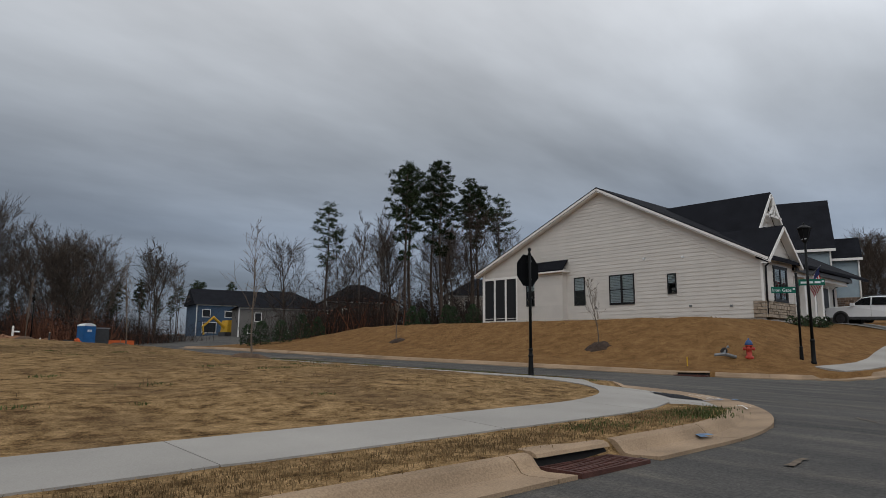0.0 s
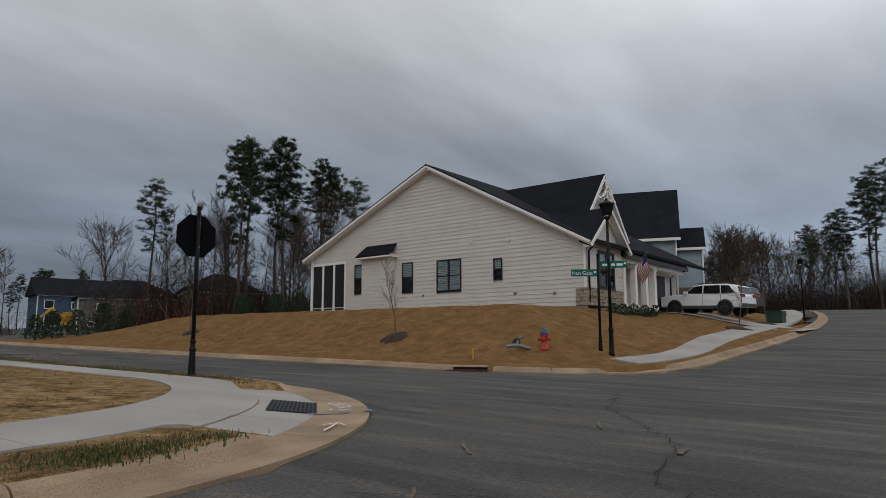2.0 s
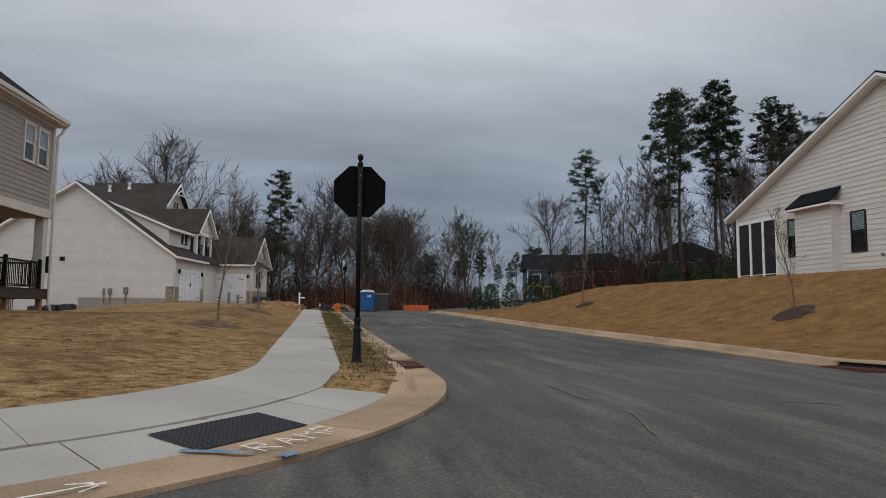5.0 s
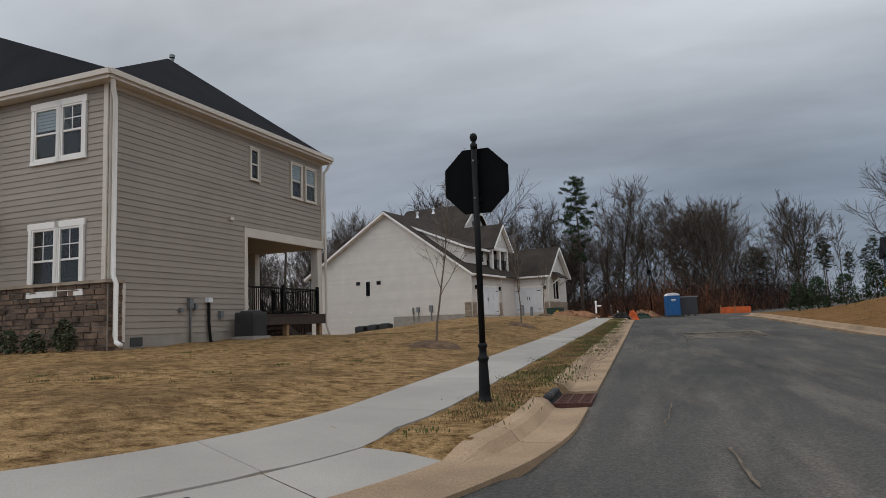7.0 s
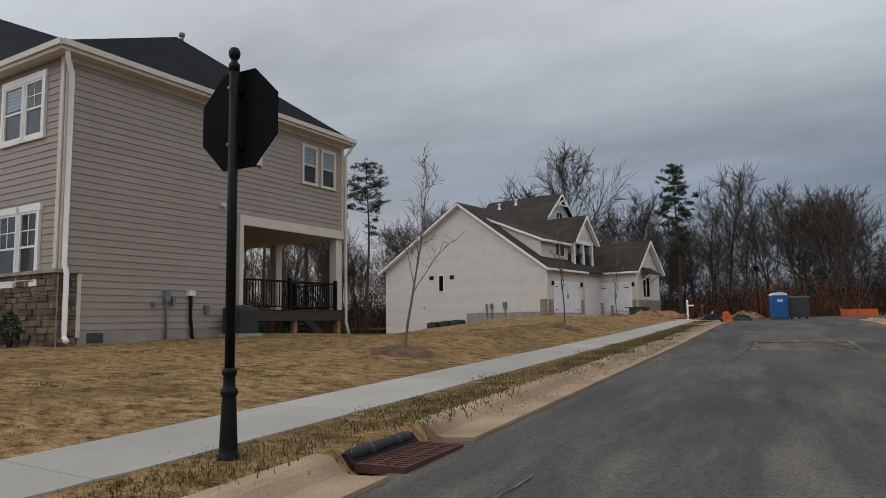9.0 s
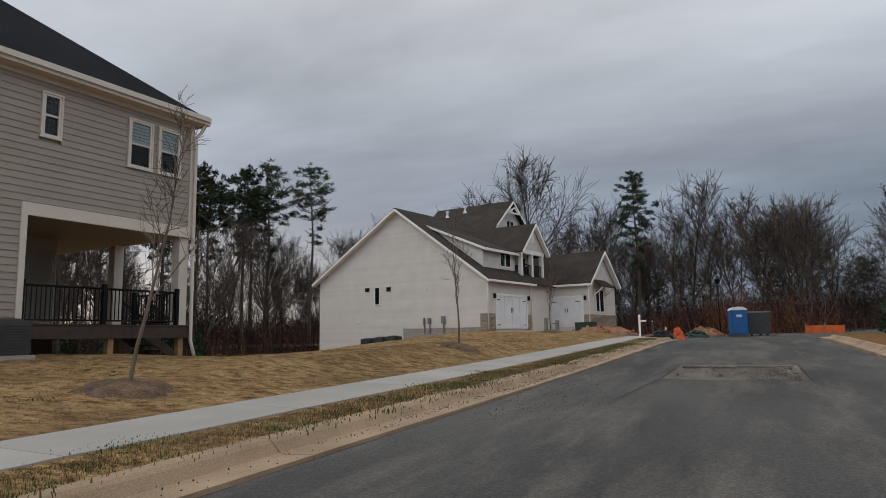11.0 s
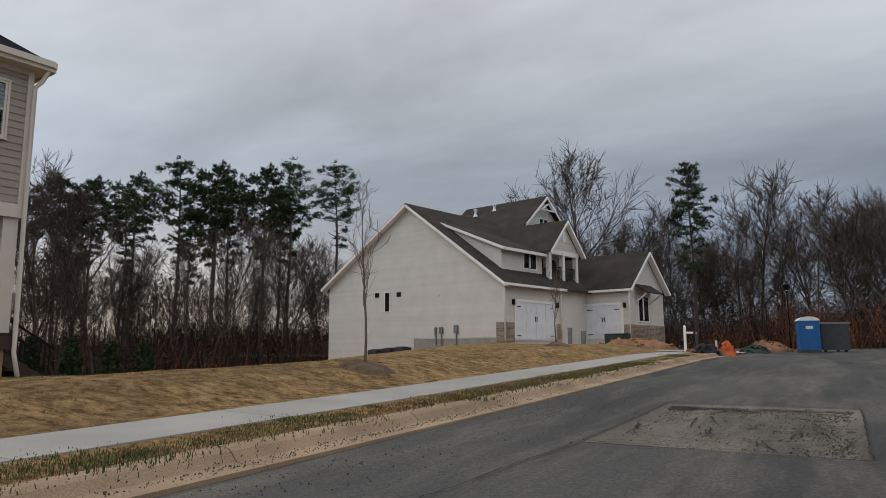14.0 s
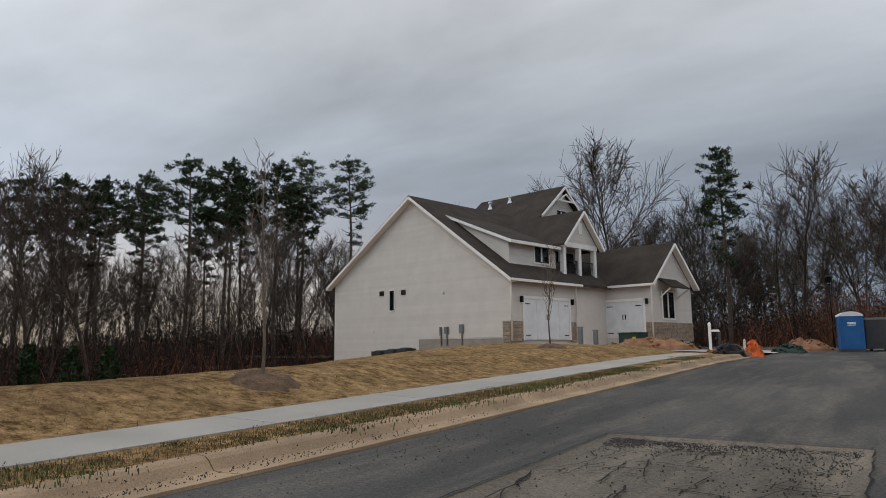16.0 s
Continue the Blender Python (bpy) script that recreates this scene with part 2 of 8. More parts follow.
IRON = material("rusted_iron", (0.105, 0.045, 0.035), 0.7, 0.3, 6, 80, 0.3, 0.4, 0.003, metal=0.3)
BLACK_PIPE = material("black_sleeve", (0.018, 0.019, 0.021), 0.6, 0.3, 6, 60, 0.2, 0.3, 0.003)
BLACK = material("black_paint", (0.006, 0.0065, 0.007), 0.55, 0.2, 9, 90, 0.15, 0.1, 0.001, spec=0.18)
SIGN_BACK = material("black_sign_back", (0.004, 0.0045, 0.005), 0.7, 0.2, 5, 60, 0.15, 0.05, 0.001, spec=0.06)
WHITE = material("white_siding", (0.62, 0.585, 0.535), 0.6, 0.05, 1.2, 30, 0.03, 0.1, 0.002, piece=0.03)
WHITE_TRIM = material("white_trim", (0.82, 0.80, 0.76), 0.55, 0.04, 2, 40, 0.03, 0.05, 0.001)
TAUPE = material("taupe_siding", (0.312, 0.270, 0.230), 0.6, 0.06, 1.2, 30, 0.05, 0.12, 0.002, piece=0.04)
TAUPE_TRIM = material("cream_trim", (0.60, 0.545, 0.475), 0.55, 0.05, 2, 40, 0.04, 0.05, 0.001)
BLUE_GREY = material("blue_grey_siding", (0.27, 0.335, 0.37), 0.65, 0.08, 1.2, 30, 0.05, 0.1, 0.002, piece=0.04)
ROOF_BLACK = material("black_shingle", (0.013, 0.014, 0.018), 0.95, 0.25, 1.0, 26, 0.4, 0.5, 0.01, spec=0.1)
ROOF_BROWN = material("brown_shingle", (0.052, 0.043, 0.037), 0.9, 0.25, 1.0, 26, 0.4, 0.5, 0.01, spec=0.1)
# near-black colour that holds the shade of the unlit rooms
ROOM_SHADE = material("painted_room_shade", (0.02, 0.023, 0.026), 0.9, 0.2, 3, 20, 0.1, 0)
BLIND = material("pale_blind", (0.36, 0.42, 0.44), 0.7, 0.08, 2, 30, 0.05, 0.05, 0.001)
FRAME_BLACK = material("black_window_frame", (0.015, 0.016, 0.018), 0.5, 0.1, 4, 40, 0.1, 0)
STONE = material("ledge_stone", (0.16, 0.105, 0.072), 0.85, 0.4, 4, 30, 0.3, 0.7, 0.012, second=(0.08, 0.058, 0.045), piece=0.35)
PALE_STONE = material("pale_brick", (0.36, 0.29, 0.22), 0.85, 0.2, 4, 30, 0.2, 0.5, 0.01, piece=0.15)
FOUNDATION = material("foundation_block", (0.30, 0.27, 0.235), 0.9, 0.15, 2, 40, 0.12, 0.2, 0.004)
DECK = material("dark_deck", (0.055, 0.038, 0.032), 0.7, 0.2, 5, 60, 0.2, 0.2, 0.002)
TIMBER = material("treated_timber", (0.30, 0.19, 0.10), 0.8, 0.25, 5, 50, 0.25, 0.3, 0.003)
GREY_METAL = material("grey_metal", (0.20, 0.21, 0.215), 0.5, 0.15, 4, 40, 0.1, 0.1, 0.001, metal=0.4)
DARK_METAL = material("dark_metal", (0.055, 0.056, 0.058), 0.55, 0.15, 4, 40, 0.15, 0.1, 0.001)
BARK = material("grey_bark", (0.080, 0.062, 0.050), 0.95, 0.35, 1.2, 14, 0.35, 0.5, 0.02, piece=0.25)
PINE_BARK = material("pine_bark", (0.075, 0.056, 0.045), 0.95, 0.35, 1.2, 12, 0.35, 0.6, 0.03, piece=0.2)
SAP_BARK = material("sapling_bark", (0.145, 0.112, 0.085), 0.9, 0.25, 3, 30, 0.2, 0)
NEEDLES = material("pine_needles", (0.032, 0.047, 0.022), 0.85, 0.35, 0.5, 5, 0.35, 0, piece=0.2, island=0.45, spec=0.12)
EVERGREEN = material("evergreen_leaves", (0.022, 0.042, 0.016), 0.8, 0.35, 1.5, 12, 0.3, 0, piece=0.2, island=0.4, spec=0.15)
RUSSET = material("russet_leaves", (0.135, 0.055, 0.030), 0.9, 0.4, 1.0, 8, 0.3, 0, island=0.4)
BRUSH = material("woods_brush", (0.029, 0.0195, 0.0150), 0.95, 0.4, 0.3, 6, 0.3, 0, island=0.5)
WEED = material("green_weed", (0.085, 0.105, 0.036), 0.8, 0.35, 1.2, 10, 0.25, 0, island=0.35, spec=0.15)
DUST = material("tan_dust", (0.15, 0.118, 0.088), 0.95, 0.3, 6, 60, 0.3, 0)
DRY_GRASS = material("dry_grass", (0.20, 0.135, 0.068), 0.9, 0.3, 1.2, 10, 0.25, 0, island=0.35, spec=0.1)
SEEDHEAD = material("dry_seed_stalk", (0.055, 0.040, 0.028), 0.9, 0.3, 3, 10, 0.2, 0)
SOIL = material("soil_and_mulch", (0.135, 0.085, 0.05), 0.95, 0.4, 4, 40, 0.5, 0.9, 0.03, second=(0.07, 0.045, 0.03))
MULCH = material("dark_mulch", (0.055, 0.035, 0.024), 0.95, 0.4, 6, 40, 0.5, 0.9, 0.03)
DIRT = material("red_clay", (0.26, 0.135, 0.075), 0.95, 0.35, 2.0, 25, 0.35, 0.8, 0.03)
BLUE_PLASTIC = material("blue_plastic", (0.022, 0.115, 0.30), 0.45, 0.12, 2, 30, 0.06, 0.05, 0.002)
WHITE_PLASTIC = material("white_plastic", (0.72, 0.74, 0.76), 0.5, 0.08, 2, 30, 0.05, 0)
ORANGE = material("orange_mesh", (0.62, 0.13, 0.035), 0.7, 0.2, 2, 20, 0.15, 0)
GREEN_BOX = material("green_enamel", (0.018, 0.042, 0.030), 0.5, 0.15, 3, 30, 0.1, 0.05)
SIGN_GREEN = material("street_sign_green", (0.0, 0.115, 0.075), 0.4, 0.08, 3, 30, 0.04, 0)
SIGN_WHITE = material("sign_white", (0.75, 0.78, 0.78), 0.5, 0.04, 3, 30, 0.03, 0)
HYDRANT_RED = material("hydrant_red", (0.42, 0.045, 0.028), 0.45, 0.2, 6, 40, 0.1, 0.1)
HYDRANT_BLUE = material("hydrant_blue", (0.035, 0.085, 0.22), 0.45, 0.15, 6, 40, 0.1, 0.1)
YELLOW = material("yellow_paint", (0.62, 0.37, 0.03), 0.6, 0.2, 5, 30, 0.1, 0)
CAR_WHITE = material("white_car_paint", (0.74, 0.75, 0.76), 0.18, 0.03, 2, 30, 0.02, 0, spec=0.6)
CAR_GLASS = material("dark_car_glass", (0.008, 0.009, 0.010), 0.1, 0.1, 2, 20, 0.05, 0, spec=0.3)
TYRE = material("tyre_rubber", (0.012, 0.012, 0.012), 0.8, 0.2, 6, 60, 0.2, 0.1)
ALLOY = material("alloy_rim", (0.06, 0.06, 0.065), 0.35, 0.1, 4, 30, 0.1, 0, metal=0.8)
RED_LAMP = material("red_tail_lamp", (0.30, 0.01, 0.01), 0.25, 0.1, 4, 30, 0.05, 0)
CHALK = material("white_chalk_paint", (0.72, 0.70, 0.66), 0.9, 0.25, 14, 60, 0.3, 0)
BLUE_CHALK = material("blue_marking_paint", (0.14, 0.23, 0.36), 0.9, 0.3, 9, 60, 0.3, 0)
MAT_DARK = material("dark_tactile_mat", (0.024, 0.025, 0.030), 0.7, 0.2, 3, 60, 0.2, 0.2)
# road cracks, and the painted shade of drain and dumpster hollows
CRACK_AND_HOLLOW_SHADE = material("crack_and_hollow_shade", (0.016, 0.015, 0.014), 0.95, 0.2, 4, 40, 0.2, 0)
GRAVEL = material("dark_gravel", (0.075, 0.068, 0.062), 0.9, 0.4, 8, 50, 0.3, 0.2, island=0.5)
FLAG_RED = material("flag_red", (0.40, 0.035, 0.045), 0.8, 0.1, 4, 30, 0.05, 0)
FLAG_BLUE = material("flag_blue", (0.03, 0.045, 0.14), 0.8, 0.1, 4, 30, 0.05, 0)
SHRUB_GREY = material("dull_shrub_leaves", (0.05, 0.062, 0.032), 0.85, 0.35, 2, 10, 0.3, 0, island=0.4)
NAVY = material("navy_siding", (0.050, 0.085, 0.135), 0.7, 0.1, 1, 30, 0.05, 0)
GREY_SIDING = material("grey_siding", (0.155, 0.145, 0.135), 0.7, 0.1, 1, 30, 0.05, 0)


# ---- building blocks ----
def mesh_from(name, verts, faces):
    me = bpy.data.meshes.new(name)
    me.from_pydata([tuple(v) for v in verts], [], faces)
    me.update()
    return me


class Geo:
    """A growing list of vertices and faces."""

    def __init__(self):
        self.v, self.f = [], []

    def add(self, verts, faces):
        n = len(self.v)
        self.v += [tuple(p) for p in verts]
        self.f += [tuple(i + n for i in q) for q in faces]
        return self

    def box(self, x0, x1, y0, y1, z0, z1, m=None):
        c = [Vector((x, y, z)) for z in (z0, z1) for x, y in ((x0, y0), (x1, y0), (x1, y1), (x0, y1))]
        if m:
            c = [m @ p for p in c]
        return self.add(c, [(3, 2, 1, 0), (4, 5, 6, 7), (0, 1, 5, 4), (1, 2, 6, 5), (2, 3, 7, 6), (3, 0, 4, 7)])

    def prism(self, loop, push):
        """A closed loop of points, pushed along a vector into a solid."""
        n = len(loop)
        a = [Vector(p) for p in loop]
        turn = sum((a[i].cross(a[(i + 1) % n]) for i in range(n)), Vector())
        if turn.dot(Vector(push)) < 0:
            a.reverse()
        b = [p + Vector(push) for p in a]
        return self.add(a + b, [tuple(range(n))[::-1], tuple(range(n, 2 * n))] + [(i, (i + 1) % n, n + (i + 1) % n, n + i) for i in range(n)])

    def lathe(self, profile, sides=16, m=None, cap=True):
        """Rings of (radius, z) round the z axis."""
        vs, fs = [], []
        for r, z in profile:
            for k in range(sides):
                p = Vector((r * math.cos(2 * math.pi * k / sides), r * math.sin(2 * math.pi * k / sides), z))
                vs.append(m @ p if m else p)
        for i in range(len(profile) - 1):
            for k in range(sides):
                j = (k + 1) % sides
                fs.append((i * sides + k, i * sides + j, (i + 1) * sides + j, (i + 1) * sides + k))
        if cap:
            fs.append(tuple(range(sides))[::-1])
            fs.append(tuple((len(profile) - 1) * sides + k for k in range(sides)))
        return self.add(vs, fs)

    def tube(self, pts, radii, sides=5):
        """A tapered tube along points."""
        pts = [Vector(p) for p in pts]
        vs, fs = [], []
        for i, p in enumerate(pts):
            d = (pts[min(i + 1, len(pts) - 1)] - pts[max(i - 1, 0)]).normalized()
            a = d.orthogonal().normalized()
            b = d.cross(a)
            for k in range(sides):
                t = 2 * math.pi * k / sides
                vs.append(p + radii[i] * (math.cos(t) * a + math.sin(t) * b))
        for i in range(len(pts) - 1):
            for k in range(sides):
                j = (k + 1) % sides
                fs.append((i * sides + k, i * sides + j, (i + 1) * sides + j, (i + 1) * sides + k))
        fs.append(tuple((len(pts) - 1) * sides + k for k in range(sides)))
        return self.add(vs, fs)

    def mesh(self, name, mat, smooth=False, m=None):
        me = mesh_from(name, self.v, self.f)
        if m:
            me.transform(m)
        me.materials.append(mat)
        if smooth:
            me.polygons.foreach_set("use_smooth", [True] * len(me.polygons))
        return me


def part(name, geo, mat, parent, label="", smooth=False, m=None):
    """One mesh under a thing or under a part; m lays plan coordinates into the parent's own."""
    me = geo if isinstance(geo, bpy.types.Mesh) else geo.mesh(name, mat, smooth, m)
    ob = new(name, me)
    ob.parent = parent
    return tagged(ob, label)


def thing(name, label, category, m=None, group="", kind=""):
    ob = new(name)
    if m:
        ob.matrix_world = m
    return tagged(ob, label, category, group, kind)


def bevel(ob, width, segments=2):
    mod = ob.modifiers.new("bevel", "BEVEL")
    mod.width, mod.segments, mod.limit_method = width, segments, "ANGLE"
    return ob


# ---- the lie of the land ----
def road_z(x, y):
    x, y = np.asarray(x, float), np.asarray(y, float)
    return -0.195 - 0.06 * np.clip((x - 17) / 5, 0, 1) - 0.005 * np.clip(y - 10, 0, 18) * np.clip((22 - x) / 5, 0, 1) + 0.0235 * np.minimum(y, 45) + 0.008 * np.clip(y - 45, 0, 60) + 0.012 * np.clip(x - 12, -40, 0) + 0.068 * np.clip(x - 25, 0, 60) + 0.018 * np.clip(x - 85, 0, 400)


def arc(cx, cy, r, a0, a1, n=18):
    return [(cx + r * math.cos(radians(a0 + (a1 - a0) * i / n)), cy + r * math.sin(radians(a0 + (a1 - a0) * i / n))) for i in range(n + 1)]


def kerb_y(x):
    return 6.6 + 0.0031 * max(0.0, x - 36) ** 2


CX, CY, CR, EDGE_Y = 8.0, 10.4, 6.6, 3.8
EDGE_WEST = [(-160, EDGE_Y), (-20, EDGE_Y)] + [(x, EDGE_Y) for x in range(-10, 8, 2)] + arc(CX, CY, CR, -90, 0, 24) + [(14.6, y) for y in range(12, 66, 3)] + [(14.6, 67), (-160, 67)]
EDGE_EAST = arc(28.5, 13.3, 6.7, -90, -180, 20) + [(21.7, 16), (21.45, 20), (21.2, 25)] + [(21.2, y) for y in range(28, 50, 3)] + arc(27.2, 50, 6.0, 180, 90, 12) + [(60, 56), (400, 56), (400, 200)]
EDGE_EAST = [(x, kerb_y(x)) for x in (110, 100, 92, 85, 79, 73, 68, 63, 58, 54, 50, 47, 44, 41, 38, 35, 32, 30)] + EDGE_EAST
EDGE_EAST = EDGE_EAST + [(190, 200), (150, 60)]
EDGE_SOUTH = [(-160, -5.3), (0, -5.3), (30, -2.9), (45, -2.4), (62, 0.2), (80, 4.5), (104, 14), (150, 40), (400, 40), (400, -200), (-160, -200)]


def signed_distance(px, py, poly):
    """Distance from the edge of a closed outline: positive inside it."""
    P = np.array(poly, float)
    Q = np.roll(P, -1, axis=0)
    best = np.full(px.shape, 1e9)
    inside = np.zeros(px.shape, bool)
    for (ax, ay), (bx, by) in zip(P, Q):
        dx, dy = bx - ax, by - ay
        ll = dx * dx + dy * dy + 1e-12
        t = np.clip(((px - ax) * dx + (py - ay) * dy) / ll, 0, 1)
        best = np.minimum(best, (px - ax - t * dx) ** 2 + (py - ay - t * dy) ** 2)
        if ay != by:
            inside ^= ((ay > py) != (by > py)) & (px < (bx - ax) * (py - ay) / (by - ay) + ax)
    return np.where(inside, 1, -1) * np.sqrt(best)


def smooth(v, a, b):
    t = np.clip((v - a) / (b - a), 0, 1)
    return t * t * (3 - 2 * t)


def ramp_zone(x, y):
    """1 where the corner's dropped kerb is."""
    ang = np.degrees(np.arctan2(y - CY, x - CX))
    return (smooth(ang, -67, -63) * (1 - smooth(ang, -17, -14))) * (x > CX) * (y < CY)


def land(x, y, sw, se, ss):
    """Height of the ground from the distances to the three kerb lines."""
    r = road_z(x, y)
    z = r - 0.3
    # near lot
    up = 0.14 + 0.03 * np.clip((sw - 0.6) / 0.75, 0, 1) + 0.035 * np.clip((sw - 1.35) / 1.1, 0, 1)
    north = smooth(y, 17, 27)
    up = up + (0.20 + 0.20 * north) * smooth(sw, 2.5, 5.0) + (0.35 - 0.15 * north) * smooth(sw, 5, 14)
    cut = ramp_zone(x, y) * (sw < 2.5)
    up = up * (1 - cut) + (0.02 + 0.185 * np.clip((sw - 0.63) / 1.87, 0, 1)) * cut
    fall = smooth(y, 22, 32) * 0.085 * np.clip(3.5 - x, 0, 14) + 0.05 * np.clip(-4 - x, 0, 26) * smooth(y, 26, 40)
    low = 0.42 * smooth(y, 23, 29) * (1 - smooth(y, 40, 50)) * smooth(sw, 5, 10)
    flat = 1 - 0.75 * smooth(y, 50, 57) * smooth(x, 2, 8)
    dip = 0.45 * np.exp(-((x + 3.5) ** 2) / 12 - (y - 53) ** 2 / 7)
    zw = r + up * flat - fall - low - dip
    # hill under the white house
    lag = 0.95 * smooth(x, 22.6, 24.5) * smooth(y, 30, 14)
    u = np.clip((se - 0.6 - lag) / (8.4 - lag), 0, 1)
    fade = 1 - 0.86 * smooth(y, 31, 50)
    knoll = 2.05 * (0.5 * u + 0.5 * u * u * (3 - 2 * u)) * fade
    bank = 0.09 * np.clip((se - 0.6) / 0.9, 0, 1) + 0.85 * smooth(se, 1.2, 7.0)
    yard = smooth(x, 33, 40)
    ze = np.minimum(r + 0.145 + knoll, 2.33) * (1 - yard) + (r + 0.145 + bank) * yard - 0.035 * np.clip(x - 45, 0, 30)
    ze = ze + 0.03 * np.clip(y - 58, 0, 90) * smooth(x, 18, 30)
    zs = r + 0.165 + 1.0 * smooth(ss, 3, 16) * smooth(x, 40, 60)
    z = np.where(sw > 0.5, zw, z)
    z = np.where(se > 0.5, ze, z)
    z = np.where(ss > 0.5, zs, z)
    return z


def exact_land(a, b):
    return land(a, b, signed_distance(a, b, EDGE_WEST), signed_distance(a, b, EDGE_EAST), signed_distance(a, b, EDGE_SOUTH))


LX, LY, LSTEP = np.arange(-60, 160, 1.0), np.arange(-12, 140, 1.0), 1.0
COARSE = exact_land(*[m.ravel() for m in np.meshgrid(LX, LY)]).reshape(len(LY), len(LX))
FX, FY = np.arange(-4, 36, 0.1), np.arange(2, 56, 0.1)
FINE = exact_land(*[m.ravel() for m in np.meshgrid(FX, FY)]).reshape(len(FY), len(FX))


def ground_at(x, y):
    """Height of the ground, from tables laid over the plan."""
    table, x0, y0, st = (FINE, -4.0, 2.0, 0.1) if -3.9 < x < 35.7 and 2.1 < y < 55.7 else (COARSE, -60.0, -12.0, 1.0)
    u = min(max((x - x0) / st, 0), table.shape[1] - 1.001)
    v = min(max((y - y0) / st, 0), table.shape[0] - 1.001)
    i, j = int(u), int(v)
    a, b = u - i, v - j
    return float((table[j, i] * (1 - a) + table[j, i + 1] * a) * (1 - b) + (table[j + 1, i] * (1 - a) + table[j + 1, i + 1] * a) * b)


def axis_steps(lo, hi, step, far_lo, far_hi):
    mid = list(np.arange(lo, hi + 1e-6, step))
    out, s = [], step
    v = hi
    while v < far_hi:
        s *= 1.17
        v += s
        out.append(v)
    back, s, v = [], step, lo
    while v > far_lo:
        s *= 1.17
        v -= s
        back.append(v)
    return np.array(back[::-1] + mid + out)


def build_ground():
    xs, ys = axis_steps(-3.0, 36.0, 0.3, -900, 900), axis_steps(1.5, 40.0, 0.3, -900, 1200)
    X, Y = np.meshgrid(xs, ys)
    x, y = X.ravel().copy(), Y.ravel().copy()
    for edge in (EDGE_WEST, EDGE_EAST):
        for _ in range(2):
            s = signed_distance(x, y, edge)
            e = 0.01
            gx = (signed_distance(x + e, y, edge) - s) / e
            gy = (signed_distance(x, y + e, edge) - s) / e
            near = (s > 0.40) & (s < 0.72)
            x = np.where(near, x + gx * (0.57 - s), x)
            y = np.where(near, y + gy * (0.57 - s), y)
    sw, se, ss = (signed_distance(x, y, e) for e in (EDGE_WEST, EDGE_EAST, EDGE_SOUTH))
    z = land(x, y, sw, se, ss)
    rough = np.array([noise.noise(Vector((a * 0.9, b * 0.9, 0))) * 0.045 + noise.noise(Vector((a * 3.1, b * 3.1, 5))) * 0.018 for a, b in zip(x, y)])
    z = z + rough * np.clip((np.maximum(sw, se) - 3.0) / 2.0, 0, 1)
    far = np.hypot(x - 15, y - 20)
    z = np.where(far > 300, z * 0 + 2.0, z)
    nx, ny = len(xs), len(ys)
    idx = np.arange(nx * ny).reshape(ny, nx)
    q = np.stack([idx[:-1, :-1], idx[:-1, 1:], idx[1:, 1:], idx[1:, :-1]], -1).reshape(-1, 4)
    me = mesh_from("ground", np.stack([x, y, z], 1).tolist(), [tuple(r) for r in q.tolist()])
    me.materials.append(LAWN)
    me.polygons.foreach_set("use_smooth", [True] * len(me.polygons))
    return tagged(new("ground", me), "dormant tan lawn and leaf-littered ground", "ground", kind="structure")


PATCH = (16.5, 19.05, 26.0, 30.1)


def build_road():
    xs = np.array(sorted(set(list(np.arange(-160, -10, 10.0)) + list(np.arange(-10, 40, 0.5)) + list(np.arange(40, 420, 4.0)) + [PATCH[0], PATCH[1]])))
    ys = np.array(sorted(set(list(np.arange(-12, 70, 0.5)) + list(np.arange(70, 205, 5.0)) + [PATCH[2], PATCH[3]])))
    X, Y = np.meshgrid(xs, ys)
    x, y = X.ravel(), Y.ravel()
    s = np.maximum.reduce([signed_distance(x, y, e) for e in (EDGE_WEST, EDGE_EAST, EDGE_SOUTH)])
    z = road_z(x, y) + np.array([noise.noise(Vector((a * 0.5, b * 0.5, 9))) * 0.010 for a, b in zip(x, y)]) - np.where(s > 0.3, 0.12, 0.0)
    nx, ny = len(xs), len(ys)
    idx = np.arange(nx * ny).reshape(ny, nx)
    q = np.stack([idx[:-1, :-1], idx[:-1, 1:], idx[1:, 1:], idx[1:, :-1]], -1).reshape(-1, 4)
    cx, cy = x[q].mean(1), y[q].mean(1)
    keep = (s[q].min(1) < 0.45) & ~((cx > PATCH[0]) & (cx < PATCH[1]) & (cy > PATCH[2]) & (cy < PATCH[3]))
    me = mesh_from("road", np.stack([x, y, z], 1).tolist(), [tuple(r) for r in q[keep].tolist()])
    me.materials.append(ASPHALT)
    me.polygons.foreach_set("use_smooth", [True] * len(me.polygons))
    return tagged(new("road", me), "worn dark grey asphalt street with dusty patches", "road", kind="structure")


ground = build_ground()
road = build_road()


def offset_line(line, d):
    """The line moved to its left by d."""
    P = np.array(line, float)
    T = np.gradient(P, axis=0)
    T /= np.linalg.norm(T, axis=1)[:, None]
    return P + d * np.stack([-T[:, 1], T[:, 0]], 1)


def resample(line, step):
    P = np.array(line, float)
    L = np.r_[0, np.cumsum(np.hypot(*np.diff(P, axis=0).T))]
    n = max(2, int(L[-1] / step) + 1)
    t = np.linspace(0, L[-1], n)
    return np.stack([np.interp(t, L, P[:, 0]), np.interp(t, L, P[:, 1])], 1)


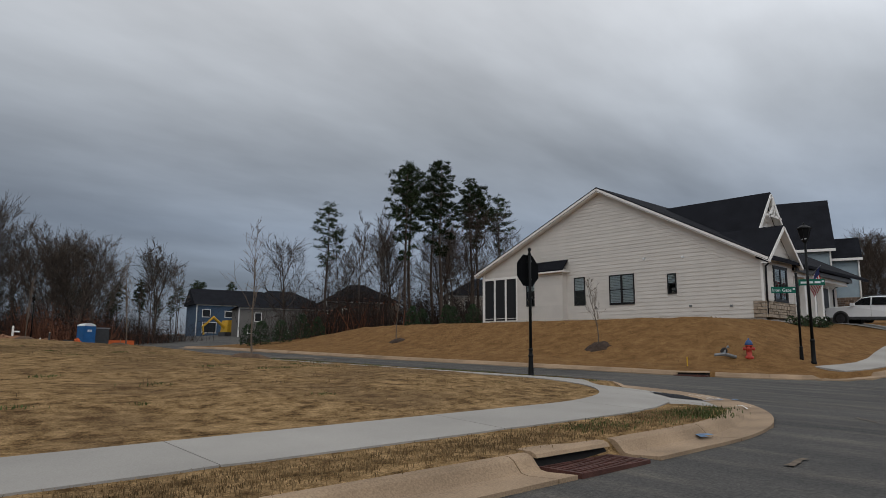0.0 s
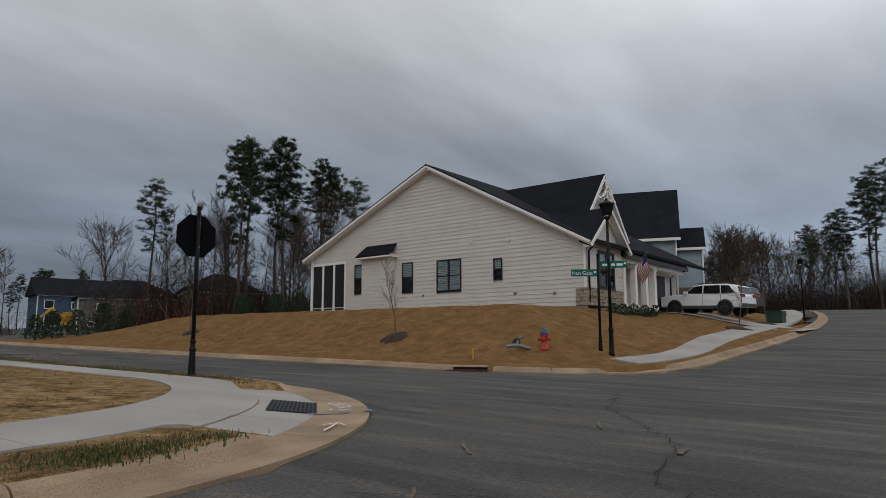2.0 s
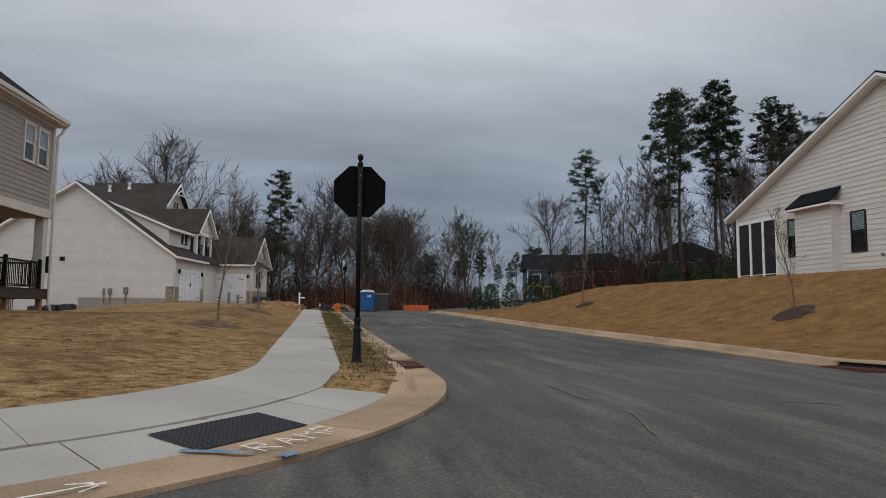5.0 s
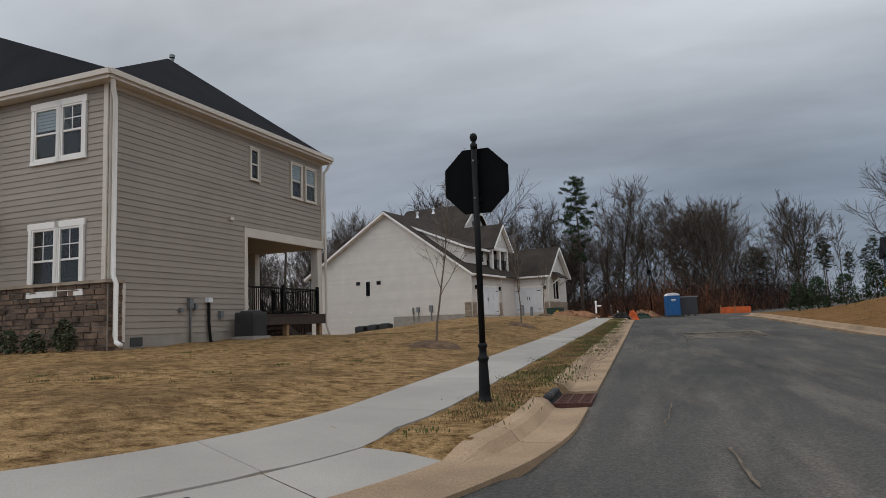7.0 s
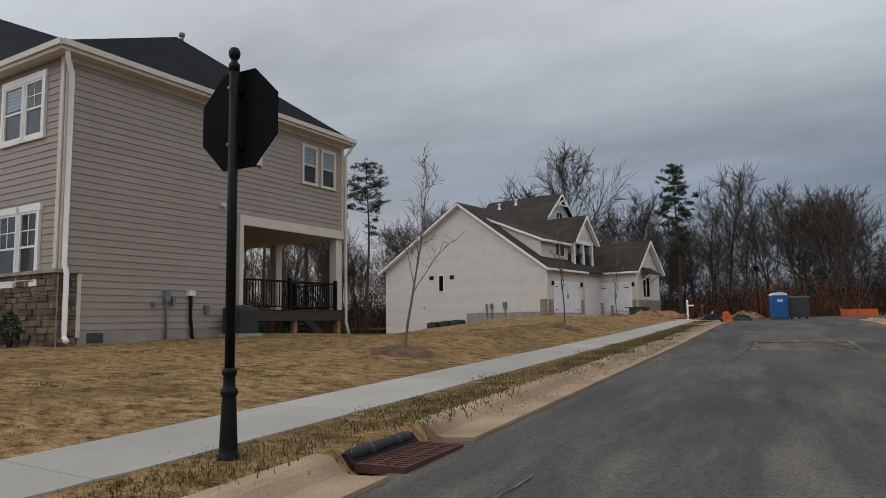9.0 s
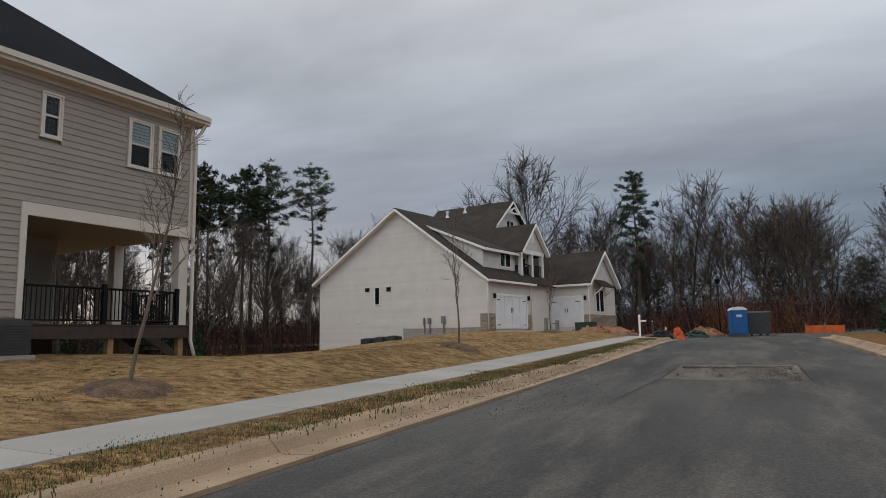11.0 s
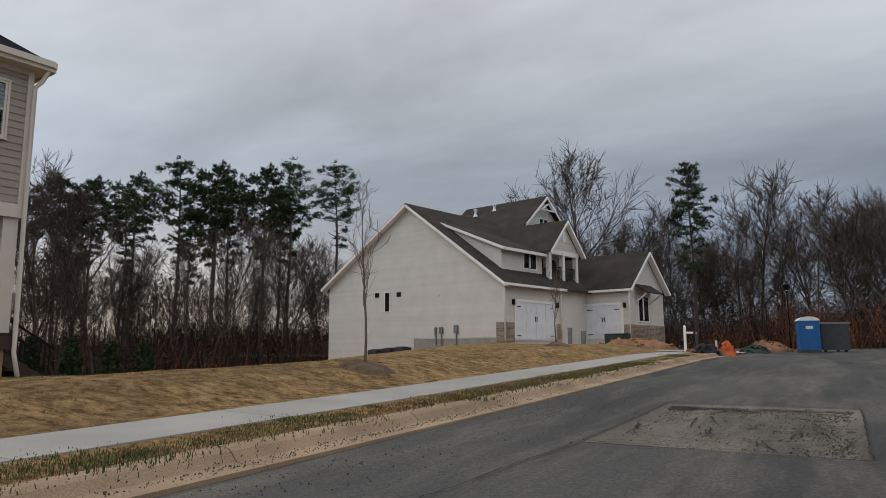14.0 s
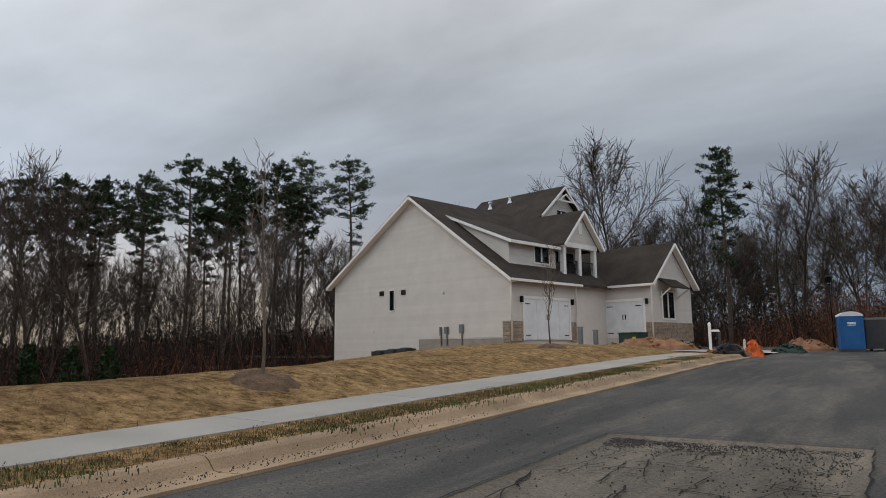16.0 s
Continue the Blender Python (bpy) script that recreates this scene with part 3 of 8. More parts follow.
KERB_FULL = [(0.0, -0.12), (0.0, 0.035), (0.30, 0.02), (0.37, 0.03), (0.41, 0.07), (0.45, 0.115), (0.50, 0.142), (0.63, 0.150), (0.63, -0.1)]
KERB_FLAT = [(0.0, -0.12), (0.0, 0.035), (0.30, 0.03), (0.37, 0.032), (0.41, 0.035), (0.45, 0.038), (0.50, 0.04), (0.63, 0.045), (0.63, -0.1)]


def kerb_run(line, parent, drop, gaps, side=1, section=3.0):
    """Sections of kerb and gutter along the road's edge; drop(x, y) lowers them, gaps are left open for the inlets."""
    P = resample(line, 0.25)
    A, B = np.array(KERB_FULL), np.array(KERB_FLAT)
    rings = []
    lines = [offset_line(P, side * s) for s in A[:, 0]]
    for i in range(len(P)):
        d = float(drop(P[i][0], P[i][1]))
        ring = []
        for k in range(len(A)):
            x, y = lines[k][i]
            ring.append((x, y, float(road_z(P[i][0], P[i][1])) + A[k, 1] * (1 - d) + B[k, 1] * d))
        rings.append(ring)
    per = int(section / 0.25)
    i = 0
    while i < len(P) - 1:
        j = min(i + per, len(P) - 1)
        run = []
        for k in range(i, j + 1):
            if any(math.hypot(P[k][0] - gx, P[k][1] - gy) < gr for gx, gy, gr in gaps):
                if len(run) > 1:
                    break
                run = []
                continue
            run.append(k)
        if len(run) > 1:
            g = Geo()
            n = len(A)
            vs = []
            for a, k in enumerate(run):
                ring = [Vector(p) for p in rings[k]]
                if a == 0 or a == len(run) - 1:
                    o = [Vector(p) for p in rings[run[1] if a == 0 else run[-2]]]
                    ring = [p + (q - p) * 0.03 for p, q in zip(ring, o)]
                vs += ring
            fs = []
            for a in range(len(run) - 1):
                for k in range(n - 1):
                    q = (a * n + k, a * n + k + 1, (a + 1) * n + k + 1, (a + 1) * n + k)
                    fs.append(q if side < 0 else q[::-1])
            fs += [tuple(range(n)), tuple((len(run) - 1) * n + k for k in range(n))[::-1]]
            g.add(vs, fs)
            part("kerb_section", g, KERB, parent)
        i = max(run[-1], i + 1) if len(run) > 1 else j


kerb_w = thing("kerb", "tan concrete kerb and gutter along the near lot", "kerb", kind="structure")
INLET_B, INLET_A = (5.9, EDGE_Y), (14.6, 12.15)
west_line = [(-40, EDGE_Y), (-20, EDGE_Y)] + [(x, EDGE_Y) for x in range(-10, 8, 2)] + arc(CX, CY, CR, -90, 0, 30) + [(14.6, y) for y in range(11, 53)]
kerb_run(west_line, kerb_w, lambda x, y: ramp_zone(x, y), [(*INLET_B, 0.55), (*INLET_A, 0.55)])
kerb_e = thing("kerb", "tan concrete kerb and gutter along the hill", "kerb", kind="structure")
east_line = EDGE_EAST[4:EDGE_EAST.index((60, 56)) + 1]


def east_drop(x, y):
    return float(np.exp(-((x - 25.6) ** 2 + (y - 7.6) ** 2) / 1.6) > 0.4)


kerb_run(east_line, kerb_e, east_drop, [(22.1, 11.35, 0.5)], side=-1)


def slab_run(line, side, s0, s1, parent, length, lift, mat, name="slab", z_fun=None):
    """Concrete slabs in a row, with open joints."""
    P = resample(line, 0.3)
    a, b = offset_line(P, side * s0), offset_line(P, side * s1)
    per = max(1, int(length / 0.3))
    for i in range(0, len(P) - 1, per):
        j = min(i + per, len(P) - 1)
        g = Geo()
        vs = []
        for k in range(i, j + 1):
            for q in (a[k], b[k]):
                x, y = q
                if k in (i, j):
                    o = (a if q is a[k] else b)[k + 1 if k == i else k - 1]
                    x, y = x + (o[0] - x) * 0.02, y + (o[1] - y) * 0.02
                z = z_fun(x, y) + lift
                vs += [(x, y, z), (x, y, z - 0.12)]
        fs = []
        for k in range(j - i):
            o = 4 * k
            fs += [(o, o + 4, o + 6, o + 2), (o, o + 1, o + 5, o + 4), (o + 2, o + 6, o + 7, o + 3)]
        fs += [(0, 2, 3, 1), (4 * (j - i), 4 * (j - i) + 1, 4 * (j - i) + 3, 4 * (j - i) + 2)]
        if side < 0:
            fs = [f[::-1] for f in fs]
        g.add(vs, fs)
        part(name, g, mat, parent)


sidewalk_w = thing("sidewalk", "pale concrete sidewalk with joints, curving round the corner", "sidewalk", kind="structure")
walk_line = [(-30, EDGE_Y), (-20, EDGE_Y)] + [(x, EDGE_Y) for x in range(-10, 8, 2)] + arc(CX, CY, CR, -90, 0, 30) + [(14.6, y) for y in range(11, 51)]
slab_run(walk_line, 1, 1.36, 2.44, sidewalk_w, 3.0, 0.016, CONCRETE, z_fun=ground_at)

# ---- houses ----
def house_thing(name, label, m):
    ob = thing(name, label, "house", m)
    return ob


class Wall:
    """A wall plane: origin, the way along it, the way out of it. All in the house's own coordinates."""

    def __init__(self, house, origin, along, out, z_base=0.0):
        self.h, self.o, self.u, self.n = house, Vector(origin), Vector(along).normalized(), Vector(out).normalized()

    def at(self, u, z, d=0.0):
        return self.o + self.u * u + self.n * d + Vector((0, 0, z))

    def bar(self, u0, u1, z0, z1, d0, d1, mat, name, parent=None, label=""):
        g = Geo()
        g.prism([self.at(u0, z0, d0), self.at(u1, z0, d0), self.at(u1, z1, d0), self.at(u0, z1, d0)], self.n * (d1 - d0))
        return part(name, g, mat, parent or self.h, label)

    def plate(self, outline, thick, mat, name="wall", label=""):
        g = Geo()
        g.prism([self.at(u, z, -0.002) for u, z in outline], -self.n * thick)
        return part(name, g, mat, self.h, label)

    def boards(self, outline, holes, step, mat, z_from=None, name="board"):
        """Lapped boards across a convex outline, cut round the holes."""
        zs = [z for _, z in outline]
        z = min(zs) if z_from is None else z_from

        def span(zz):
            xs = []
            n = len(outline)
            for i in range(n):
                (a, za), (b, zb) = outline[i], outline[(i + 1) % n]
                if (za > zz) != (zb > zz):
                    xs.append(a + (b - a) * (zz - za) / (zb - za))
            return (min(xs), max(xs)) if len(xs) > 1 else None

        while z < max(zs) - 0.03:
            top = min(z + step, max(zs) - 0.005)
            lo, hi = span(z + 0.002), span(top - 0.002)
            if lo and not hi:
                hi = lo
            if lo and hi:
                cuts = sorted((a, b) for a, b, c, d in holes if min(top, d) - max(z, c) > 0.4 * step)
                left_lo, left_hi = lo[0], hi[0]
                pieces = []
                for a, b in cuts:
                    if b <= max(left_lo, left_hi) or a >= min(lo[1], hi[1]):
                        continue
                    if a - 0.02 > max(left_lo, left_hi):
                        pieces.append((left_lo, left_hi, a, a))
                    left_lo = left_hi = b
                if max(left_lo, left_hi) < max(lo[1], hi[1]) - 0.02:
                    pieces.append((left_lo, left_hi, lo[1], hi[1]))
                for a, a2, b, b2 in pieces:
                    g = Geo()
                    g.add([self.at(a, z, 0.0), self.at(b, z, 0.0), self.at(b2, top, 0.0), self.at(a2, top, 0.0),
                           self.at(a, z, 0.024), self.at(b, z, 0.024), self.at(b2, top, 0.006), self.at(a2, top, 0.006)],
                          [(4, 5, 6, 7), (0, 1, 5, 4), (1, 2, 6, 5), (2, 3, 7, 6), (3, 0, 4, 7)])
                    part(name, g, mat, self.h)
            z += step

    def window(self, u0, u1, z0, z1, frame_mat, casing=0.0, casing_mat=None, blind=0.0, sashes=1, grid=False, head=0.0):
        """A sash window: frame, two panes a sash, meeting rail, blind, and a casing round it where it has one."""
        g = Geo()
        w = 0.05

        def rect(a, b, c, d, d0, d1):
            g.prism([self.at(a, c, d0), self.at(b, c, d0), self.at(b, d, d0), self.at(a, d, d0)], self.n * (d1 - d0))

        rect(u0, u1, z0, z0 + w, 0.0, 0.06), rect(u0, u1, z1 - w, z1, 0.0, 0.06)
        rect(u0, u0 + w, z0 + w, z1 - w, 0.0, 0.06), rect(u1 - w, u1, z0 + w, z1 - w, 0.0, 0.06)
        win = part("window", g, frame_mat, self.h)
        if casing:
            c = casing
            for a, b, lo, hi in ((u0 - c, u0 - 0.003, z0, z1), (u1 + 0.003, u1 + c, z0, z1), (u0 - c * 1.2, u1 + c * 1.2, z0 - c, z0 - 0.003), (u0 - c * 1.3, u1 + c * 1.3, z1 + 0.003, z1 + c + head)):
                self.bar(a, b, lo, hi, 0.0, 0.075, casing_mat, "casing", win)
        # flat sheet behind the panes, the room's shade painted on it
        self.bar(u0 + w, u1 - w, z0 + w, z1 - w, 0.002, 0.006, ROOM_SHADE, "dark_room", win)
        step = (u1 - u0) / sashes
        for k in range(sashes):
            a, b = u0 + k * step + w, u0 + (k + 1) * step - w
            if k:
                self.bar(u0 + k * step - w, u0 + k * step + w, z0 + w, z1 - w, 0.0, 0.066, casing_mat or frame_mat, "mullion", win)
            mid = (z0 + z1) / 2
            self.bar(a, b, mid - 0.025, mid + 0.025, 0.007, 0.05, frame_mat, "meeting_rail", win)
            self.bar(a, b, z0 + w, mid - 0.026, 0.024, 0.028, GLASS, "pane", win)
            self.bar(a, b, mid + 0.026, z1 - w, 0.034, 0.038, GLASS, "pane", win)
            if blind:
                n = max(3, int(blind * (z1 - z0) / 0.09))
                gb = Geo()
                for i in range(n):
                    zz = z1 - w - (i + 1) * 0.09
                    if zz < z0 + w:
                        break
                    gb.prism([self.at(a, zz, 0.008), self.at(b, zz, 0.008), self.at(b, zz + 0.075, 0.014), self.at(a, zz + 0.075, 0.014)], self.n * 0.004)
                part("blind", gb, BLIND, win, "pale slatted blind")
            if grid:
                gm = Geo()
                cu = (a + b) / 2
                for lo, hi, zz in ((mid, z1 - w, 0.040),):
                    gm.prism([self.at(cu - 0.012, lo, zz), self.at(cu + 0.012, lo, zz), self.at(cu + 0.012, hi, zz), self.at(cu - 0.012, hi, zz)], self.n * 0.01)
                    zm = (lo + hi) / 2
                    gm.prism([self.at(a, zm - 0.012, zz), self.at(b, zm - 0.012, zz), self.at(b, zm + 0.012, zz), self.at(a, zm + 0.012, zz)], self.n * 0.01)
                part("muntin_grid", gm, frame_mat, win)
        return win


def roof_slab(house, a, b, c, d, mat, thick=0.16, name="roof"):
    """A roof plane from its four corners (a, b at the eave, c, d at the ridge)."""
    a, b, c, d = (Vector(p) for p in (a, b, c, d))
    g = Geo()
    g.prism([a, b, c, d] if (c - d).length > 1e-4 else [a, b, c], (0, 0, -thick))
    return part(name, g, mat, house)


def beam(house, p, q, w, h, mat, name, parent=None):
    """A straight board from p to q, h high and w wide."""
    p, q = Vector(p), Vector(q)
    d = (q - p).normalized()
    s = d.cross(Vector((0, 0, 1)))
    s = s.normalized() if s.length > 1e-3 else Vector((1, 0, 0))
    t = s.cross(d)
    g = Geo()
    g.prism([p + s * w / 2 - t * h / 2, p - s * w / 2 - t * h / 2, p - s * w / 2 + t * h / 2, p + s * w / 2 + t * h / 2], q - p)
    return part(name, g, mat, parent or house)


def stones(wall, u0, u1, z0, z1, mat, rows=0.13, depth=0.07, seed=3, name="stone"):
    """Ledge stones laid in uneven rows."""
    rnd = random.Random(seed)
    wall.bar(u0, u1, z0, z1, 0.0, depth * 0.5, FOUNDATION, "mortar")
    z = z0
    while z < z1 - 0.02:
        h = min(rows * rnd.uniform(0.7, 1.3), z1 - z)
        u = u0
        while u < u1 - 0.02:
            w = min(rnd.uniform(0.18, 0.5), u1 - u)
            if u1 - u - w < 0.1:
                w = u1 - u
            d = depth * rnd.uniform(0.8, 1.5)
            g = Geo()
            i = 0.008
            g.add([wall.at(u + i, z + i, 0.02), wall.at(u + w - i, z + i, 0.02), wall.at(u + w - i, z + h - i, 0.02), wall.at(u + i, z + h - i, 0.02),
                   wall.at(u + i * 2.2, z + i * 2, d), wall.at(u + w - i * 2.2, z + i * 2, d), wall.at(u + w - i * 2.2, z + h - i * 2, d), wall.at(u + i * 2.2, z + h - i * 2, d)],
                  [(4, 5, 6, 7), (0, 1, 5, 4), (1, 2, 6, 5), (2, 3, 7, 6), (3, 0, 4, 7)])
            part(name, g, mat, wall.h)
            u += w
        z += h


def downspout(house, pts, mat, r=0.05):
    g = Geo()
    g.tube(pts, [r] * len(pts), 8)
    return part("downspout", g, mat, house, smooth=True)


# white gabled house on the hill; its long side faces the side street
H1M = pose(34.2, 13.6, 2.45)
h1 = house_thing("house", "white lap-sided gabled house with black roof and windows", H1M)
Z1 = 2.45


def hz(z):
    return z - Z1


side = Wall(h1, (0, 0, 0), (0, 1, 0), (-1, 0, 0))
outline = [(0, 0), (18.6, 0), (18.6, hz(5.98)), (9.06, hz(10.12)), (0, hz(5.42))]
side.plate(outline, 0.2, WHITE, label="white gable wall")
h1_holes = [(15.55, 18.45, hz(3.0), hz(5.5)), (13.92, 14.80, hz(3.55), hz(5.34)), (10.25, 11.08, hz(3.45), hz(5.18)), (6.98, 8.64, hz(3.36), hz(5.14)), (4.47, 5.03, hz(3.8), hz(4.96))]
side.boards(outline, h1_holes + [(11.6, 13.75, hz(2.5), hz(5.75))], 0.205, WHITE)
side.window(13.95, 14.77, hz(3.58), hz(5.31), FRAME_BLACK, 0.0, None, 0.45)
side.window(10.28, 11.05, hz(3.48), hz(5.15), FRAME_BLACK, 0.0, None, 0.45)
side.window(7.01, 8.61, hz(3.4), hz(5.1), FRAME_BLACK, 0.0, None, 0.9, sashes=2)
side.window(4.5, 5.0, hz(3.84), hz(4.93), FRAME_BLACK, 0.0, None, 0.45)
# projecting bay with its little shed roof
g = Geo()
g.box(-0.45, 0, 11.6, 13.75, hz(2.5), hz(5.72))
bay = part("bay", g, WHITE, h1, "shallow white siding bay")
bayw = Wall(h1, (-0.45, 11.6, 0), (0, 1, 0), (-1, 0, 0))
bayw.boards([(0, hz(2.5)), (2.15, hz(2.5)), (2.15, hz(5.6)), (0, hz(5.6))], [], 0.205, WHITE)
g = Geo()
g.prism([(-0.75, 11.35, hz(5.66)), (-0.75, 14.0, hz(5.66)), (0, 13.85, hz(6.32)), (0, 11.5, hz(6.32))], (0, 0, -0.08))
part("bay_roof", g, ROOF_BLACK, h1)
side.bar(11.35, 14.0, hz(5.5), hz(5.58), 0.0, 0.76, WHITE_TRIM, "bay_soffit")
# screened porch openings
side.bar(15.5, 18.5, hz(5.45), hz(5.6), 0.0, 0.06, WHITE_TRIM, "porch_lintel")
for k in range(3):
    a = 15.62 + k * 0.97
    side.bar(a, a + 0.83, hz(2.75), hz(5.45), 0.003, 0.02, FRAME_BLACK, "screen", None, "dark porch screen")
    gsc = Geo()
    for aa, bb, cc, dd in ((a - 0.07, a, hz(2.7), hz(5.45)), (a + 0.83, a + 0.90, hz(2.7), hz(5.45))):
        gsc.prism([side.at(aa, cc, 0.0), side.at(bb, cc, 0.0), side.at(bb, dd, 0.0), side.at(aa, dd, 0.0)], side.n * 0.06)
    part("screen_post", gsc, WHITE_TRIM, h1)
side.bar(18.45, 18.6, 0, hz(5.98), 0.0, 0.05, WHITE_TRIM, "corner_board")
side.bar(0.0, 0.12, 0, hz(5.42), 0.0, 0.05, WHITE_TRIM, "corner_board")
side.bar(0.0, 18.6, -0.25, 0.0, -0.02, 0.02, FOUNDATION, "foundation")
for u, z in ((6.34, 5.87), (4.07, 5.75), (3.76, 3.15), (1.62, 3.07), (9.54, 3.3)):
    side.bar(u - 0.06, u + 0.06, hz(z) - 0.05, hz(z) + 0.05, 0.0, 0.09, WHITE_PLASTIC if z > 4 else GREY_METAL, "vent_cap")
# main roof
X1 = 15.5
roof_slab(h1, (-0.42, -0.38, hz(5.36)), (X1, -0.38, hz(5.36)), (X1, 9.06, hz(10.33)), (-0.42, 9.06, hz(10.33)), ROOF_BLACK)
roof_slab(h1, (-0.42, 19.0, hz(5.95)), (X1, 19.0, hz(5.95)), (X1, 9.06, hz(10.33)), (-0.42, 9.06, hz(10.33)), ROOF_BLACK)
for p, q in (((-0.40, -0.40, hz(5.22)), (-0.40, 9.06, hz(10.19))), ((-0.40, 19.02, hz(5.81)), (-0.40, 9.06, hz(10.19)))):
    beam(h1, p, q, 0.05, 0.13, WHITE_TRIM, "rake_board")
    g = Geo()
    P, Q = Vector(p), Vector(q)
    g.prism([P + Vector((0, 0, -0.14)), P + Vector((0.42, 0, -0.14)), Q + Vector((0.42, 0, -0.14)), Q + Vector((0, 0, -0.14))], (0, 0, 0.03))
    part("soffit", g, WHITE_TRIM, h1)
# other walls of the block
g = Geo()
g.box(0.21, X1 - 0.4, 1.4, 18.6, 0, hz(5.4))
g.prism([(X1 - 0.6, 1.4, hz(5.4)), (X1 - 0.6, 18.6, hz(5.4)), (X1 - 0.6, 9.06, hz(10.0))], (0.2, 0, 0))
part("wall", g, WHITE, h1)
# small front gable at the corner
front = Wall(h1, (0, 0, 0), (1, 0, 0), (0, -1, 0))
go = [(0, hz(2.5)), (3.7, hz(2.5)), (3.7, hz(5.42)), (1.85, hz(6.85)), (0, hz(5.42))]
front.plate(go, 1.5, WHITE)
front.boards(go, [(1.15, 2.75, hz(3.25), hz(5.0)), (0, 3.7, hz(2.4), hz(3.3))], 0.205, WHITE)
front.window(1.2, 2.7, hz(3.35), hz(4.95), FRAME_BLACK, 0.09, FRAME_BLACK, 0.4, sashes=2)
stones(front, 0, 3.7, hz(2.45), hz(3.25), PALE_STONE, 0.16, 0.09, 5)
stones(side, -0.09, 0.55, hz(2.45), hz(3.25), PALE_STONE, 0.16, 0.07, 6)
for s in (-1, 1):
    roof_slab(h1, (1.85 + s * 2.2, -0.4, hz(5.2)), (1.85 + s * 2.2, 1.2 if s > 0 else -0.36, hz(5.2)), (1.85, 4.2, hz(7.12)), (1.85, -0.4, hz(7.12)), ROOF_BLACK)
    beam(h1, (1.85 + s * 2.2, -0.42, hz(5.06)), (1.85, -0.42, hz(6.98)), 0.05, 0.15, WHITE_TRIM, "rake_board")
# tall front gable with its bracket
tall = Wall(h1, (0, 1.7, 0), (1, 0, 0), (0, -1, 0))
go = [(2.4, hz(5.3)), (7.6, hz(5.3)), (7.6, hz(6.3)), (5.0, hz(9.35)), (2.4, hz(6.3))]
tall.plate(go, 0.3, WHITE)
tall.boards(go, [(4.5, 5.5, hz(6.9), hz(7.7))], 0.205, WHITE)
tall.window(4.5, 5.5, hz(6.95), hz(7.65), FRAME_BLACK, 0.05, WHITE_TRIM, 0.0, sashes=2)
for s in (-1, 1):
    roof_slab(h1, (5.0 + s * 3.0, 1.3, hz(6.05)), (5.0 + s * 3.0, 3.0, hz(6.05)), (5.0, 7.6, hz(9.62)), (5.0, 1.3, hz(9.62)), ROOF_BLACK)
    beam(h1, (5.0 + s * 3.0, 1.28, hz(5.9)), (5.0, 1.28, hz(9.46)), 0.05, 0.17, WHITE_TRIM, "rake_board")
    beam(h1, (5.0 + s * 0.75, 1.2, hz(8.1)), (5.0, 1.2, hz(8.75)), 0.1, 0.1, WHITE_TRIM, "gable_brace")
beam(h1, (4.05, 1.2, hz(8.2)), (5.95, 1.2, hz(8.2)), 0.1, 0.12, WHITE_TRIM, "gable_collar")
beam(h1, (5.0, 1.2, hz(8.2)), (5.0, 1.2, hz(9.3)), 0.1, 0.1, WHITE_TRIM, "king_post")
# porch and garage front
roof_slab(h1, (3.7, -0.2, hz(5.25)), (12.6, -0.2, hz(5.25)), (12.6, 3.4, hz(6.9)), (3.7, 3.4, hz(6.9)), ROOF_BLACK)
beam(h1, (3.7, -0.2, hz(5.05)), (12.6, -0.2, hz(5.05)), 0.12, 0.22, DARK_METAL, "gutter")
g = Geo()
g.box(3.7, 12.5, 0.0, 1.2, hz(4.75), hz(5.0))
part("porch_beam", g, WHITE_TRIM, h1)
for x in (4.2, 5.6, 7.0, 8.2):
    g = Geo()
    g.box(x - 0.14, x + 0.14, 0.05, 0.33, 0, hz(4.75))
    g.box(x - 0.19, x + 0.19, 0.0, 0.38, 0, 0.25)
    g.box(x - 0.18, x + 0.18, 0.01, 0.37, hz(4.6), hz(4.749))
    part("porch_column", g, WHITE_TRIM, h1)
gar = Wall(h1, (8.3, 0.9, 0), (1, 0, 0), (0, -1, 0))
gar.plate([(0, 0), (4.2, 0), (4.2, hz(5.0)), (0, hz(5.0))], 0.3, WHITE)
gar.boards([(0, 0), (4.2, 0), (4.2, hz(4.75)), (0, hz(4.75))], [(1.0, 3.5, -1, hz(4.72))], 0.205, WHITE)
gdoor = gar.bar(1.1, 3.4, 0.0, hz(4.62), 0.0, 0.05, FRAME_BLACK, "garage_door", None, "dark brown garage door")
for k in range(1, 4):
    gar.bar(1.1, 3.4, k * 0.53 - 0.012, k * 0.53 + 0.012, 0.05, 0.06, DARK_METAL, "panel_joint", gdoor)
gar.bar(0.95, 1.09, 0, hz(4.72), 0.0, 0.07, WHITE_TRIM, "casing"), gar.bar(3.41, 3.55, 0, hz(4.72), 0.0, 0.07, WHITE_TRIM, "casing")
back = Wall(h1, (3.7, 1.4, 0), (1, 0, 0), (0, -1, 0))
back.bar(1.6, 2.6, 0.1, 2.2, 0.0, 0.06, FRAME_BLACK, "front_door", None, "dark front door under the porch")
downspout(h1, [(0.1, -0.35, hz(5.15)), (0.06, -0.1, hz(4.9)), (0.06, -0.08, hz(2.6))], FRAME_BLACK)
downspout(h1, [(12.4, -0.2, hz(5.0)), (12.4, 0.6, hz(4.75)), (12.5, 0.8, hz(4.6)), (12.5, 0.8, 0.1)], FRAME_BLACK)
